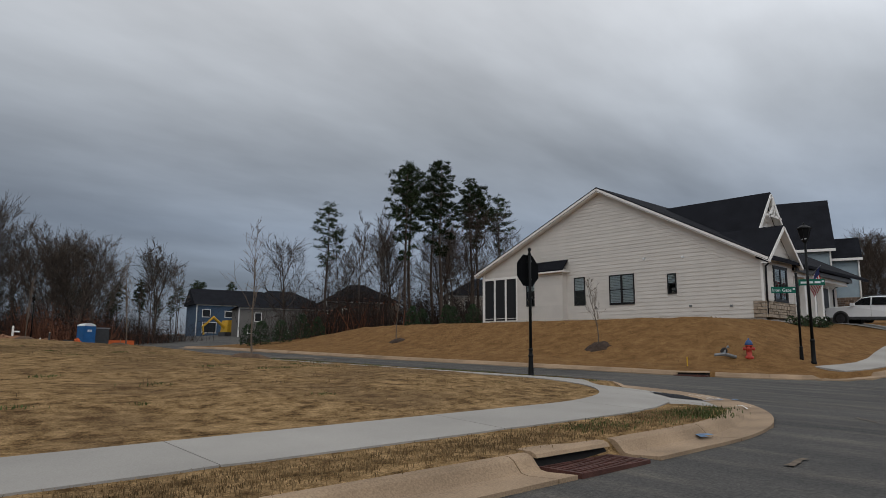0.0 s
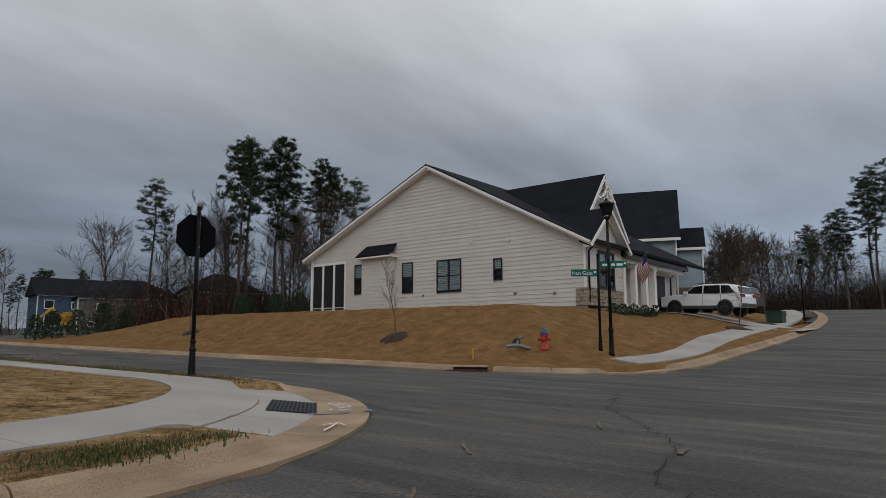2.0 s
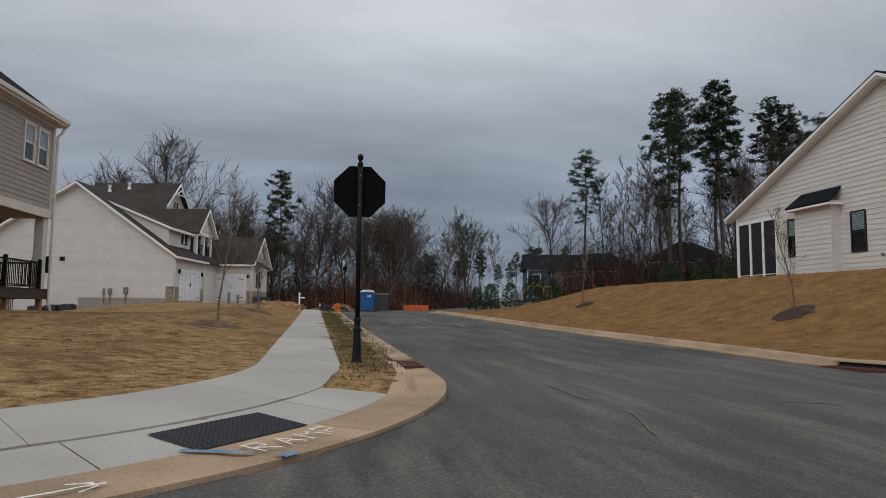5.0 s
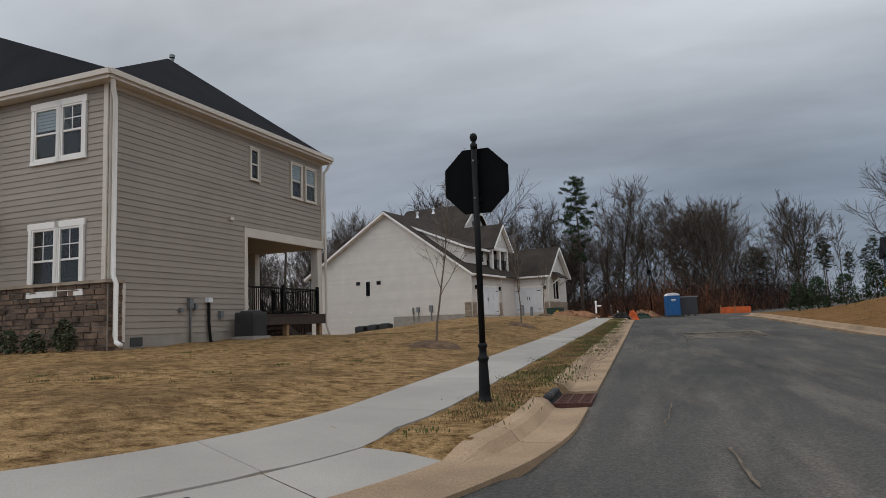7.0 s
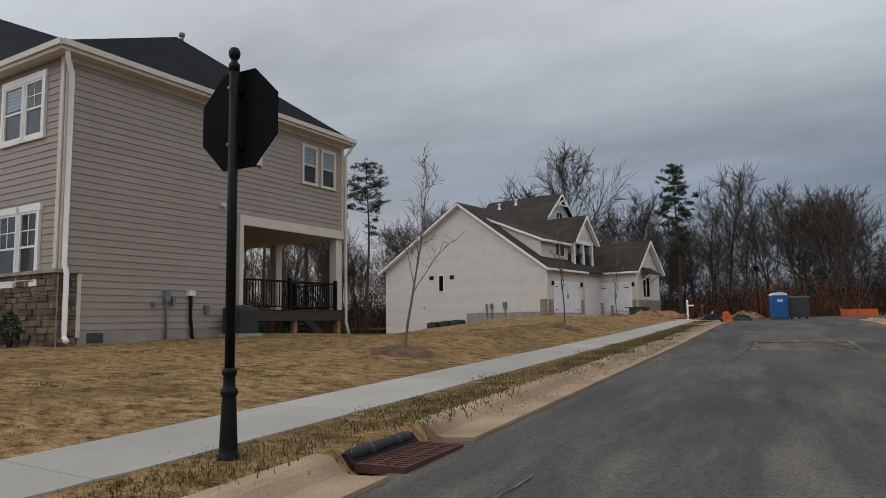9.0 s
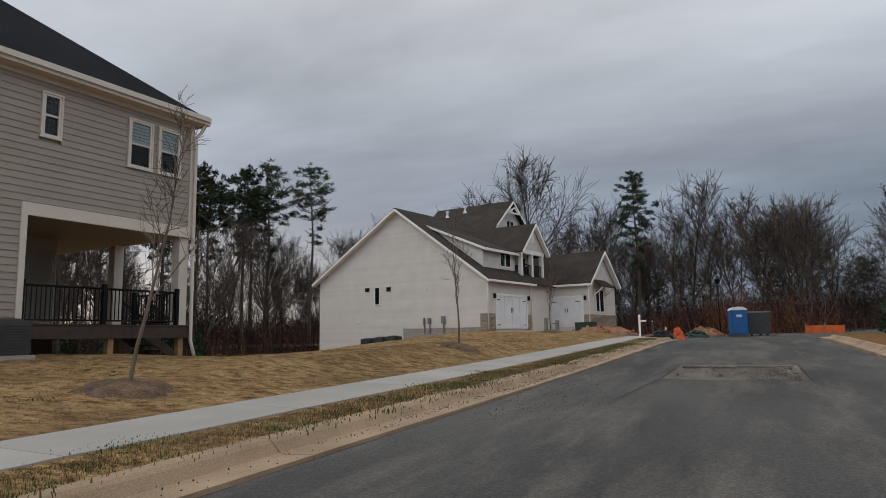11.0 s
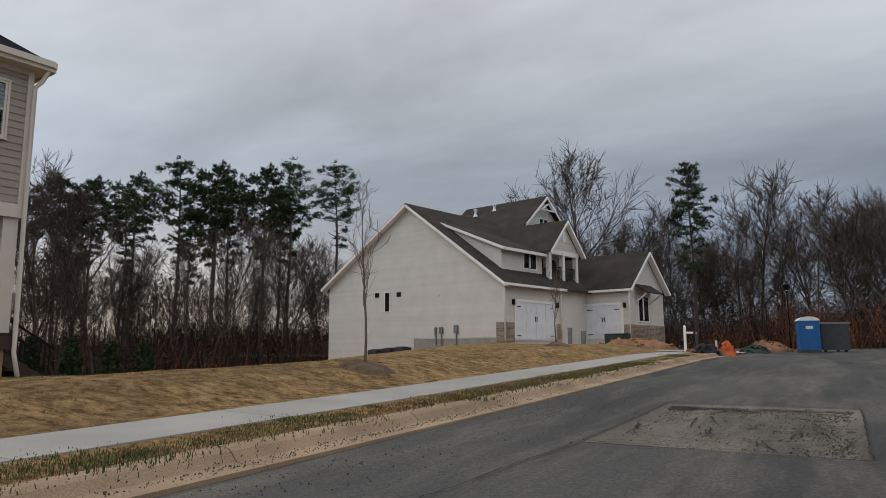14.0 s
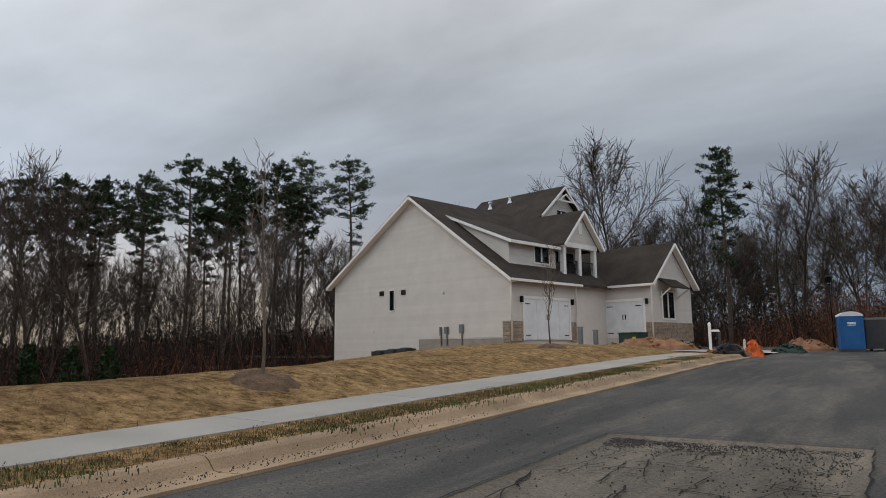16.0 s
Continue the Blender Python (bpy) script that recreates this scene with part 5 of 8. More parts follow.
beam(h3, (0.93, 0.6, 7.04), (0.93, 5.6, 9.11), 0.05, 0.16, WHITE_TRIM, "rake_board")
beam(h3, (0.95, 0.58, 7.04), (5.6, 0.58, 7.04), 0.06, 0.18, WHITE_TRIM, "fascia")
# entry bay with balcony
cb = Wall(h3, (0, 0.5, 0), (1, 0, 0), (0, -1, 0))
g = Geo()
g.prism([cb.at(5.75, 7.5, 0), cb.at(9.4, 7.5, 0), cb.at(7.58, 9.35, 0)], (0, 3.5, 0))
g.box(5.75, 9.4, 1.9, 5.0, 2, 7.5)
g.box(5.75, 9.4, 0.5, 1.9, 5.2, 5.5)
part("entry_bay", g, WHITE, h3)
cb.boards([(5.75, 7.5), (9.4, 7.5), (7.58, 9.35)], [(7.35, 7.8, 8.1, 8.8)], 0.178, WHITE)
cb.bar(7.38, 7.78, 8.1, 8.8, 0.0, 0.05, WHITE_TRIM, "gable_vent")
cb.bar(5.7, 9.45, 7.2, 7.5, -0.3, 0.03, WHITE_TRIM, "lintel")
for u in (5.75, 7.4, 9.12):
    cb.bar(u, u + 0.26, 5.5, 7.2, -0.28, 0.0, WHITE_TRIM, "balcony_column")
for u in (5.75, 9.12):
    cb.bar(u, u + 0.26, 1.9, 5.2, -0.28, 0.0, WHITE_TRIM, "entry_column")
bw = Wall(h3, (0, 1.88, 0), (1, 0, 0), (0, -1, 0))
bw.window(6.1, 7.1, 5.5, 7.1, FRAME_BLACK, 0.08, WHITE_TRIM), bw.window(7.9, 8.8, 5.5, 7.1, FRAME_BLACK, 0.08, WHITE_TRIM)
bw.window(6.3, 6.9, 2.3, 4.6, FRAME_BLACK, 0.08, WHITE_TRIM)
railing(h3, (5.95, 0.62), (9.2, 0.62), 5.5, (), 0.12)
for s in (-1, 1):
    roof_slab(h3, (7.58 + s * 2.2, 0.15, 7.35), (7.58 + s * 2.2, 3.6, 7.35), (7.58, 6.3, 9.6), (7.58, 0.15, 9.6), ROOF_BROWN)
    beam(h3, (7.58 + s * 2.2, 0.12, 7.2), (7.58, 0.12, 9.45), 0.05, 0.15, WHITE_TRIM, "rake_board")
# upper cross gable
tg = Wall(h3, (0, 5.0, 0), (1, 0, 0), (0, -1, 0))
go = [(9.6, 9.0), (14.8, 9.0), (14.8, 10.2), (12.2, 12.4), (9.6, 10.2)]
tg.plate(go, 0.25, WHITE), tg.boards(go, [(11.6, 12.8, 10.2, 10.9)], 0.178, WHITE)
tg.window(11.65, 12.75, 10.25, 10.85, FRAME_BLACK, 0.05, WHITE_TRIM, 0.0, sashes=2)
for s in (-1, 1):
    e = 4.6
    roof_slab(h3, (12.2 + s * e, 4.6, 12.65 - e * 0.84), (12.2 + s * e, 12.5, 12.65 - e * 0.84), (12.2, 12.5, 12.65), (12.2, 4.6, 12.65), ROOF_BROWN)
    beam(h3, (12.2 + s * 2.9, 4.55, 12.5 - 2.9 * 0.84), (12.2, 4.55, 12.5), 0.05, 0.16, WHITE_TRIM, "rake_board")
    beam(h3, (12.2 + s * 0.8, 4.5, 11.5), (12.2, 4.5, 12.0), 0.09, 0.09, WHITE_TRIM, "gable_brace")
beam(h3, (11.2, 4.5, 11.5), (13.2, 4.5, 11.5), 0.09, 0.1, WHITE_TRIM, "gable_collar")
for x, y, z in ((11.4, 9.0, 11.9), (11.0, 10.6, 11.6)):
    part("roof_vent", Geo().lathe([(0.22, 0), (0.1, 0.25), (0.1, 0.5), (0.16, 0.5), (0.16, 0.62), (0.02, 0.66)], 10, pose(x, y, z)), WHITE_PLASTIC, h3)
# wing with the second garage
ws = Wall(h3, (9.5, -3.0, 0), (0, 1, 0), (-1, 0, 0))
wf = Wall(h3, (9.5, -3.0, 0), (1, 0, 0), (0, -1, 0))
go = [(0, 1.4), (5.4, 1.4), (5.4, 5.1), (2.7, 7.4), (0, 5.1)]
g = Geo()
g.prism([wf.at(u, z, -0.01) for u, z in go], (0, 6, 0))
part("wing_wall", g, WHITE, h3)
wf.boards(go, [(0, 5.4, 1, 2.65), (1.3, 2.95, 2.8, 4.6)], 0.178, WHITE)
ws.boards([(0, 1.4), (4.0, 1.4), (4.0, 5.1), (0, 5.1)], [(0.4, 3.2, 1, 4.0), (0, 4.0, 1, 2.65)], 0.178, WHITE)
garage_door(ws, 0.5, 3.05, 1.75, 3.92)
stones(ws, 0, 0.36, 1.5, 2.65, PALE_STONE, 0.1, 0.06, 18), stones(ws, 3.2, 3.9, 1.5, 2.65, PALE_STONE, 0.1, 0.06, 19), stones(wf, -0.05, 5.4, 1.5, 2.65, PALE_STONE, 0.1, 0.06, 20)
wf.window(1.4, 2.85, 2.9, 4.5, FRAME_BLACK, 0.08, WHITE_TRIM, 0.0, sashes=2, grid=True)
g = Geo()
g.prism([wf.at(0.9, 4.75, 0.9), wf.at(3.4, 4.75, 0.9), wf.at(3.4, 5.35, 0), wf.at(0.9, 5.35, 0)], (0, 0, -0.08))
part("awning", g, ROOF_BROWN, h3)
for u in (1.0, 3.3):
    beam(h3, wf.at(u, 4.1, 0.03), wf.at(u, 4.66, 0.8), 0.08, 0.08, WHITE_TRIM, "awning_bracket")
for s in (-1, 1):
    c = 12.2
    roof_slab(h3, (c + s * 3.1, -3.4, 4.95), (c + s * 3.1, 3.5, 4.95), (c, 3.5, 7.65), (c, -3.4, 7.65), ROOF_BROWN)
    beam(h3, (c + s * 3.1, -3.42, 4.8), (c, -3.42, 7.5), 0.05, 0.16, WHITE_TRIM, "rake_board")
beam(h3, (9.1, -3.4, 4.85), (9.1, 0.9, 4.85), 0.1, 0.14, WHITE_TRIM, "gutter")
for p in ((-0.06, -0.1), (6.0, -0.12)):
    downspout(h3, [(p[0], p[1], 4.7), (p[0], p[1], 1.6)], WHITE_TRIM, 0.05)
downspout(h3, [(9.42, -3.1, 4.8), (9.42, -3.1, 1.6)], WHITE_TRIM, 0.05)
for u, z, w, h in ((5.1, 2.2, 0.1, 0.5), (4.65, 2.25, 0.25, 0.4), (3.48, 2.3, 0.28, 0.5)):
    s3.bar(u - w / 2, u + w / 2, z - h / 2, z + h / 2, 0.03, 0.15, GREY_METAL, "meter_box")
    s3.bar(u - 0.03, u + 0.03, 1.4, z - h / 2, 0.03, 0.09, GREY_METAL, "conduit")
for u, z in ((4.94, 4.42), (11.2, 2.3)):
    s3.bar(u - 0.08, u + 0.08, z - 0.06, z + 0.06, 0.02, 0.1, WHITE_PLASTIC, "vent_cap")
for u in (7.3, 8.4, 9.6):
    xx, yy = on_plan(H3M, -0.75, u)
    ac_unit("air_conditioner", "dark air conditioner beside the white house's foundation", pose(xx, yy, ground_at(xx, yy) + 0.03, 0, 0, 79), 0.85, 0.8)

# ---- trees ----
def bare_tree_geo(seed, height, spread=0.42, trunk_r=0.16, first=0.3, limbs=13, sub=6, twigs=5, lean=0.25, up=0.55, thin=1.0, rounded=False):
    """Trunk, and the leafless limbs and twigs."""
    rnd = random.Random(seed)
    trunk, crown = Geo(), Geo()

    def grow(geo, p, d, length, r, segs, sides, wander, lift):
        pts, rad = [p.copy()], [r]
        for i in range(segs):
            d = (d + Vector((rnd.gauss(0, wander), rnd.gauss(0, wander), rnd.gauss(0, wander) + lift))).normalized()
            p = p + d * length / segs
            pts.append(p.copy())
            rad.append(max(0.008 * thin, r * (1 - (i + 1) / segs * 0.88)))
        geo.tube(pts, rad, sides)
        return pts, rad

    tp, tr = grow(trunk, Vector((0, 0, -0.3)), Vector((rnd.gauss(0, 0.03), rnd.gauss(0, 0.03), 1)), height * 0.94, trunk_r, 9, 7, 0.05, 0.05)

    def along(pts, rad, t):
        f = t * (len(pts) - 1)
        i = min(int(f), len(pts) - 2)
        return pts[i].lerp(pts[i + 1], f - i), rad[i] + (rad[i + 1] - rad[i]) * (f - i), (pts[i + 1] - pts[i]).normalized()

    for k in range(limbs):
        t = first + (1 - first) * (k + rnd.random() * 0.8) / limbs
        p, r, ax = along(tp, tr, min(t, 0.98))
        a = k * 2.4 + rnd.uniform(-0.5, 0.5)
        d = Vector((math.cos(a), math.sin(a), up + rnd.uniform(-0.1, 0.4) + t * 0.7)).normalized()
        ln = height * spread * (1.12 - t * 0.72) * rnd.uniform(0.75, 1.15)
        lift, thick = 0.07, 0.55
        if rounded:
            # broad crown: heavy rising limbs, longest in the middle
            u = (t - first) / (1 - first)
            ln = height * spread * (0.62 + 0.5 * math.sin(math.pi * min(1, 0.15 + u * 0.75))) * rnd.uniform(0.8, 1.12) * (1 - 0.45 * u)
            d = Vector((math.cos(a), math.sin(a), up + rnd.uniform(-0.1, 0.35) + u * 1.5)).normalized()
            lift, thick = 0.10, 0.72
        lp, lr = grow(crown, p, d, ln, r * thick, 5, 5, 0.15, lift)
        for j in range(sub):
            q, r2, ax2 = along(lp, lr, 0.25 + 0.75 * (j + rnd.random()) / sub)
            d2 = (ax2 + Vector((rnd.gauss(0, 0.55), rnd.gauss(0, 0.55), rnd.gauss(0.2, 0.4)))).normalized()
            sp, sr = grow(crown, q, d2, ln * rnd.uniform(0.28, 0.5), max(0.016 * thin, r2 * 0.6), 3, 3, 0.16, 0.06)
            for _ in range(twigs):
                w, r3, ax3 = along(sp, sr, rnd.uniform(0.2, 1))
                d3 = (ax3 + Vector((rnd.gauss(0, 0.6), rnd.gauss(0, 0.6), rnd.gauss(0.15, 0.45)))).normalized()
                grow(crown, w, d3, ln * rnd.uniform(0.14, 0.30), max(0.011 * thin, r3 * 0.55), 1, 3, 0.2, 0.05)
    return trunk, crown


def pine_geo(seed, height, bare=0.45, radius=2.2, limbs=30):
    """A tall pole, bare below, with a rounded ragged crown of separate needle clumps on rising limbs."""
    rnd = random.Random(seed)
    trunk, needles = Geo(), Geo()
    pts = [Vector((math.sin(i * 0.7 + seed) * 0.12, math.cos(i * 0.9 + seed) * 0.12, -0.3 + height * i / 9)) for i in range(10)]
    rad = [0.19 * (1 - i / 9.6) + 0.02 for i in range(10)]
    trunk.tube(pts, rad, 8)

    def tuft(c, size):
        for _ in range(22):
            d = Vector((rnd.gauss(0, 1), rnd.gauss(0, 1), rnd.gauss(0.3, 0.7))).normalized()
            o = c + Vector((rnd.gauss(0, 0.3), rnd.gauss(0, 0.3), rnd.gauss(0, 0.16))) * size
            w = d.orthogonal().normalized() * 0.06
            needles.add([o - w, o + w, o + d * size * rnd.uniform(0.4, 0.8)], [(0, 1, 2)])

    def clump(c, size):
        for _ in range(int(9 * size)):
            a, r_ = rnd.uniform(0, 6.3), size * math.sqrt(rnd.random())
            tuft(c + Vector((r_ * math.cos(a), r_ * math.sin(a), rnd.gauss(0.12, 0.2) * size + 0.25 * (size - r_))), rnd.uniform(0.38, 0.6))

    for k in range(limbs):
        u = (k + 0.5 * rnd.random()) / limbs
        z = height * (bare + (0.97 - bare) * u)
        prof = math.sqrt(max(0.06, 1 - abs(2 * u - 0.95) ** 2.3)) * (0.55 + 0.45 * min(1.0, u / 0.45))
        ln = radius * prof * rnd.uniform(0.5, 1.1)
        a = k * 2.39 + rnd.uniform(-0.6, 0.6)
        p = Vector((math.sin(z / height * 6.3 + seed) * 0.1, 0, z))
        d = Vector((math.cos(a), math.sin(a), 0))
        mid, end = p + d * ln * 0.55 + Vector((0, 0, 0.10 * ln)), p + d * ln + Vector((0, 0, 0.34 * ln))
        trunk.tube([p, mid, end], [0.055, 0.035, 0.014], 4)
        if u > 0.22 or rnd.random() < 0.6:
            clump(end, rnd.uniform(0.55, 0.95) * (1.0 if u > 0.3 else 0.7))
        if ln > 1.5:
            clump(mid + Vector((rnd.gauss(0, 0.3), rnd.gauss(0, 0.3), 0.2)), rnd.uniform(0.4, 0.75))
    clump(Vector((0, 0, height * 0.985)), 0.8)
    # dead stubs below the crown
    for _ in range(11):
        z = height * rnd.uniform(0.25, bare)
        a = rnd.uniform(0, 6.3)
        trunk.tube([(0, 0, z), (math.cos(a) * 0.9, math.sin(a) * 0.9, z + rnd.uniform(-0.1, 0.25))], [0.025, 0.008], 3)
    return trunk, needles


def bare_tree(seed, height, label, group="", name="bare_tree", mat=BARK, **kw):
    t = thing(name, label, "tree", group=group)
    trunk, crown = bare_tree_geo(seed, height, **kw)
    part("trunk", trunk, mat, t, smooth=True)
    part("crown", crown, mat, t)
    return t


def pine_tree(seed, height, **kw):
    t = thing("pine_tree", "tall pine with a bare trunk and a dark ragged crown", "tree", group="pines")
    trunk, needles = pine_geo(seed, height, **kw)
    part("trunk", trunk, PINE_BARK, t, smooth=True)
    part("crown", needles, NEEDLES, t)
    return t


def plant(proto, x, y, rot=0.0, scale=1.0, sink=0.0, tall=1.0):
    """A copy of a tree on the ground."""
    c = copy_thing(proto, pose(x, y, ground_at(x, y) - sink, 0, 0, rot))
    c.scale = (scale, scale, scale * tall)
    return c


WOODS = "leafless grey-brown tree in the woods behind the lots"
bare_kinds = [bare_tree(31, 15, WOODS, "woods", trunk_r=0.20, first=0.28, spread=0.44, limbs=17, sub=8, twigs=8, up=0.5, rounded=True, thin=1.7),
              bare_tree(32, 15, WOODS, "woods", trunk_r=0.12, first=0.4, spread=0.3, limbs=14, sub=7, twigs=6, thin=1.6),
              bare_tree(33, 16, WOODS, "woods", trunk_r=0.24, first=0.24, spread=0.50, limbs=19, sub=9, twigs=9, up=0.42, rounded=True, thin=1.7),
              bare_tree(34, 14, WOODS, "woods", trunk_r=0.09, first=0.5, spread=0.26, limbs=10, thin=1.6),
              bare_tree(35, 15.5, WOODS, "woods", trunk_r=0.20, first=0.3, spread=0.46, limbs=17, sub=8, twigs=8, up=0.6, rounded=True, thin=1.7)]
pine_kinds = [pine_tree(41, 18, bare=0.50, radius=1.9, limbs=32), pine_tree(42, 18, bare=0.56, radius=2.2, limbs=28), pine_tree(43, 18, bare=0.42, radius=1.75, limbs=40)]
protos = bare_kinds + pine_kinds
# the first of each kind stands in the wood too
for p, (x, y), s in zip(protos, ((22, 84), (-12, 88), (-4.3, 92), (30, 82), (12.9, 87), (33.4, 50.2), (-39, 66), (9.06, 76)), (0.8, 0.9, 1.22, 0.9, 0.94, 0.66, 0.95, 0.86)):
    p.matrix_world = pose(x, y, ground_at(x, y) - 0.1)
    p.scale = (s, s, s)
rnd = random.Random(7)
# pines behind the white house
for x, y, s, k in ((37.0, 43.8, 0.77, 2), (38.6, 45.2, 0.80, 0), (40.8, 43.6, 0.81, 2), (42.0, 46.0, 0.79, 0), (46.3, 45.3, 0.76, 0), (49.0, 47.0, 0.74, 1), (51.5, 46.5, 0.72, 1)):
    plant(pine_kinds[k], x, y, rnd.uniform(0, 360), s)
for _ in range(26):
    x, y = rnd.uniform(32, 54), rnd.uniform(45, 62)
    plant(bare_kinds[rnd.choice((1, 3, 3, 0))], x, y, rnd.uniform(0, 360), rnd.uniform(0.5, 0.8))
# pines of the west wood
for x, y, top in ((-37.3, 47.6, 14.5), (-36, 50.4, 15.0), (-34.8, 52.6, 15.1), (-33.2, 55.4, 15.8), (-31.2, 58.4, 17.5), (-29.3, 60.9, 17.5), (-30.5, 63.5, 17.0), (-26.6, 64.2, 17.6), (-25.0, 65.8, 18.3), (-21.9, 68.8, 18.3),
                  (-38.5, 44, 14.5), (-39.5, 40.5, 14.0), (-40, 36, 14.5), (-42, 56, 16.0), (-44, 62, 17.0), (-40, 70, 17.5), (-34, 74, 18.0)):
    plant(pine_kinds[1 if x > -35 else rnd.choice((0, 1, 1))], x, y, rnd.uniform(0, 360), (top + 0.4 - ground_at(x, y)) / 18.0, 0.1)
for _ in range(250):
    az, d = radians(rnd.uniform(-92, -30)), rnd.uniform(46, 100)
    x, y = 19 + d * math.sin(az), 19.8 + d * math.cos(az)
    if x > -17 or (x > -24 and y > 50 and y < 84):
        continue
    plant(bare_kinds[rnd.choice((1, 1, 1, 3, 3, 3, 4))], x, y, rnd.uniform(0, 360), rnd.uniform(0.55, 0.8), 0.1)
# wood at the end of the street
for x, y, k, s in ((-14, 92, 2, 1.2), (0, 93, 4, 1.1), (-20, 98, 0, 1.0), (17, 86, 3, 0.9), (4, 90, 1, 0.9), (26, 88, 4, 0.85), (-26, 94, 4, 1.1), (19.5, 83, 0, 0.8)):
    plant(bare_kinds[k], x, y, rnd.uniform(0, 360), s * 0.88, 0.1)
for _ in range(80):
    x, y = rnd.uniform(-45, 62), rnd.uniform(79, 108)
    if 34 < x < 66 and rnd.random() < 0.9:
        continue
    if -16 < x < 20 and y < 82:
        y += 8
    plant(bare_kinds[rnd.choice((0, 0, 1, 2, 3, 4, 4))], x, y, rnd.uniform(0, 360), rnd.uniform(0.55, 0.92), 0.1)
for _ in range(40):
    x = rnd.uniform(-30, 60)
    plant(pine_kinds[rnd.choice((0, 2))], x, rnd.uniform(118, 135), rnd.uniform(0, 360), rnd.uniform(0.4, 0.6), 0.1)
# wood at the top of the main street
for x, y, s, k in ((104, 9.5, 1.0, 0), (108, 7.0, 1.1, 1), (112, 11, 1.0, 2), (100, 12.5, 0.72, 2), (106, 4, 1.0, 0), (116, 16, 0.8, 2), (121, 20, 0.75, 0), (102, 6.5, 0.9, 2)):
    plant(pine_kinds[k], x, y, rnd.uniform(0, 360), s, 0.2)
for _ in range(40):
    x, y = rnd.uniform(110, 150), rnd.uniform(18, 66)
    plant(bare_kinds[rnd.choice((0, 1, 2, 4))], x, y, rnd.uniform(0, 360), rnd.uniform(0.6, 0.9), 0.2)
for _ in range(12):
    plant(pine_kinds[rnd.choice((0, 2))], rnd.uniform(118, 150), rnd.uniform(28, 64), rnd.uniform(0, 360), rnd.uniform(0.55, 0.8), 0.2)


def brush(name, label, places, mat, blades, stretch, width, seed):
    """Thin stems and leaf scraps that nobody could count."""
    r = random.Random(seed)
    g = Geo()
    for x, y, n, hgt, rad in places:
        z = ground_at(x, y)
        for _ in range(n):
            px, py = x + r.gauss(0, rad), y + r.gauss(0, rad)
            h = hgt * r.uniform(0.35, 1.1)
            lx, ly = r.gauss(0, 0.34) * h, r.gauss(0, 0.34) * h
            a = r.uniform(0, 3.14)
            w = width * r.uniform(0.5, 1.3)
            cx, cy = math.cos(a) * w, math.sin(a) * w
            g.add([(px - cx, py - cy, z - 0.1), (px + cx, py + cy, z - 0.1), (px + lx, py + ly, z + h)], [(0, 1, 2)])
            for _ in range(blades):
                u = r.uniform(0.25, 1.0)
                s = width * r.uniform(1.2, 4.0)
                q = Vector((px + lx * u + r.gauss(0, 0.3), py + ly * u + r.gauss(0, 0.3), z + h * u))
                e, f_ = Vector((r.gauss(0, 1), r.gauss(0, 1), r.gauss(0, 1))).normalized() * s, Vector((r.gauss(0, 1), r.gauss(0, 1), r.gauss(0, 1))).normalized() * s
                g.add([q, q + e * stretch, q + f_ * 0.5], [(0, 1, 2)])
    return tagged(new(name, g.mesh(name, mat)), label, "undergrowth", kind="stuff")


places = []
for _ in range(360):
    az, d = radians(rnd.uniform(-95, -30)), rnd.uniform(44, 92)
    x, y = 19 + d * math.sin(az), 19.8 + d * math.cos(az)
    if x < -17:
        places.append((x, y, 30, rnd.choice((rnd.uniform(1.5, 4.5), rnd.uniform(3, 8))), 2.0))
for _ in range(340):
    x, y = rnd.uniform(-26, 64), rnd.uniform(76, 98)
    if 33 < x < 66 and y > 76:
        continue
    if x < 11 and y < 82:
        continue
    places.append((x, y, 36, rnd.uniform(1.5, 6.0), 1.9))
for _ in range(90):
    places.append((rnd.uniform(32, 54), rnd.uniform(44, 58), 34, rnd.uniform(1.5, 6), 1.5))
for _ in range(200):
    places.append((rnd.uniform(104, 138), rnd.uniform(-2, 60), 60, rnd.uniform(3, 9), 2.4))
for _ in range(150):
    az, d = radians(rnd.uniform(-95, -30)), rnd.uniform(80, 104)
    x, y = 19 + d * math.sin(az), 19.8 + d * math.cos(az)
    if x < -17:
        places.append((x, y, 70, rnd.uniform(4, 9), 2.6))
for _ in range(150):
    x, y = rnd.uniform(-30, 34), rnd.uniform(98, 112)
    places.append((x, y, 70, rnd.uniform(4, 8), 2.6))
brush("woods_brush", "dense grey-brown leafless undergrowth of the woods", places, BRUSH, 7, 11, 0.026, 21)
places = [(x, y, n // 3, h, r_) for x, y, n, h, r_ in places]
brush("russet_undergrowth", "russet dead leaves clinging to low saplings", [(x, y, 15, min(h, 3.0), r_) for x, y, n, h, r_ in places[::2] if x < 34] + [(16.5, 75, 150, 4.5, 1.5), (18, 74.5, 90, 3.0, 1.2), (21.5, 76, 120, 4.0, 1.5), (11, 78, 80, 3.0, 1.5)], RUSSET, 10, 1.4, 0.055, 22)

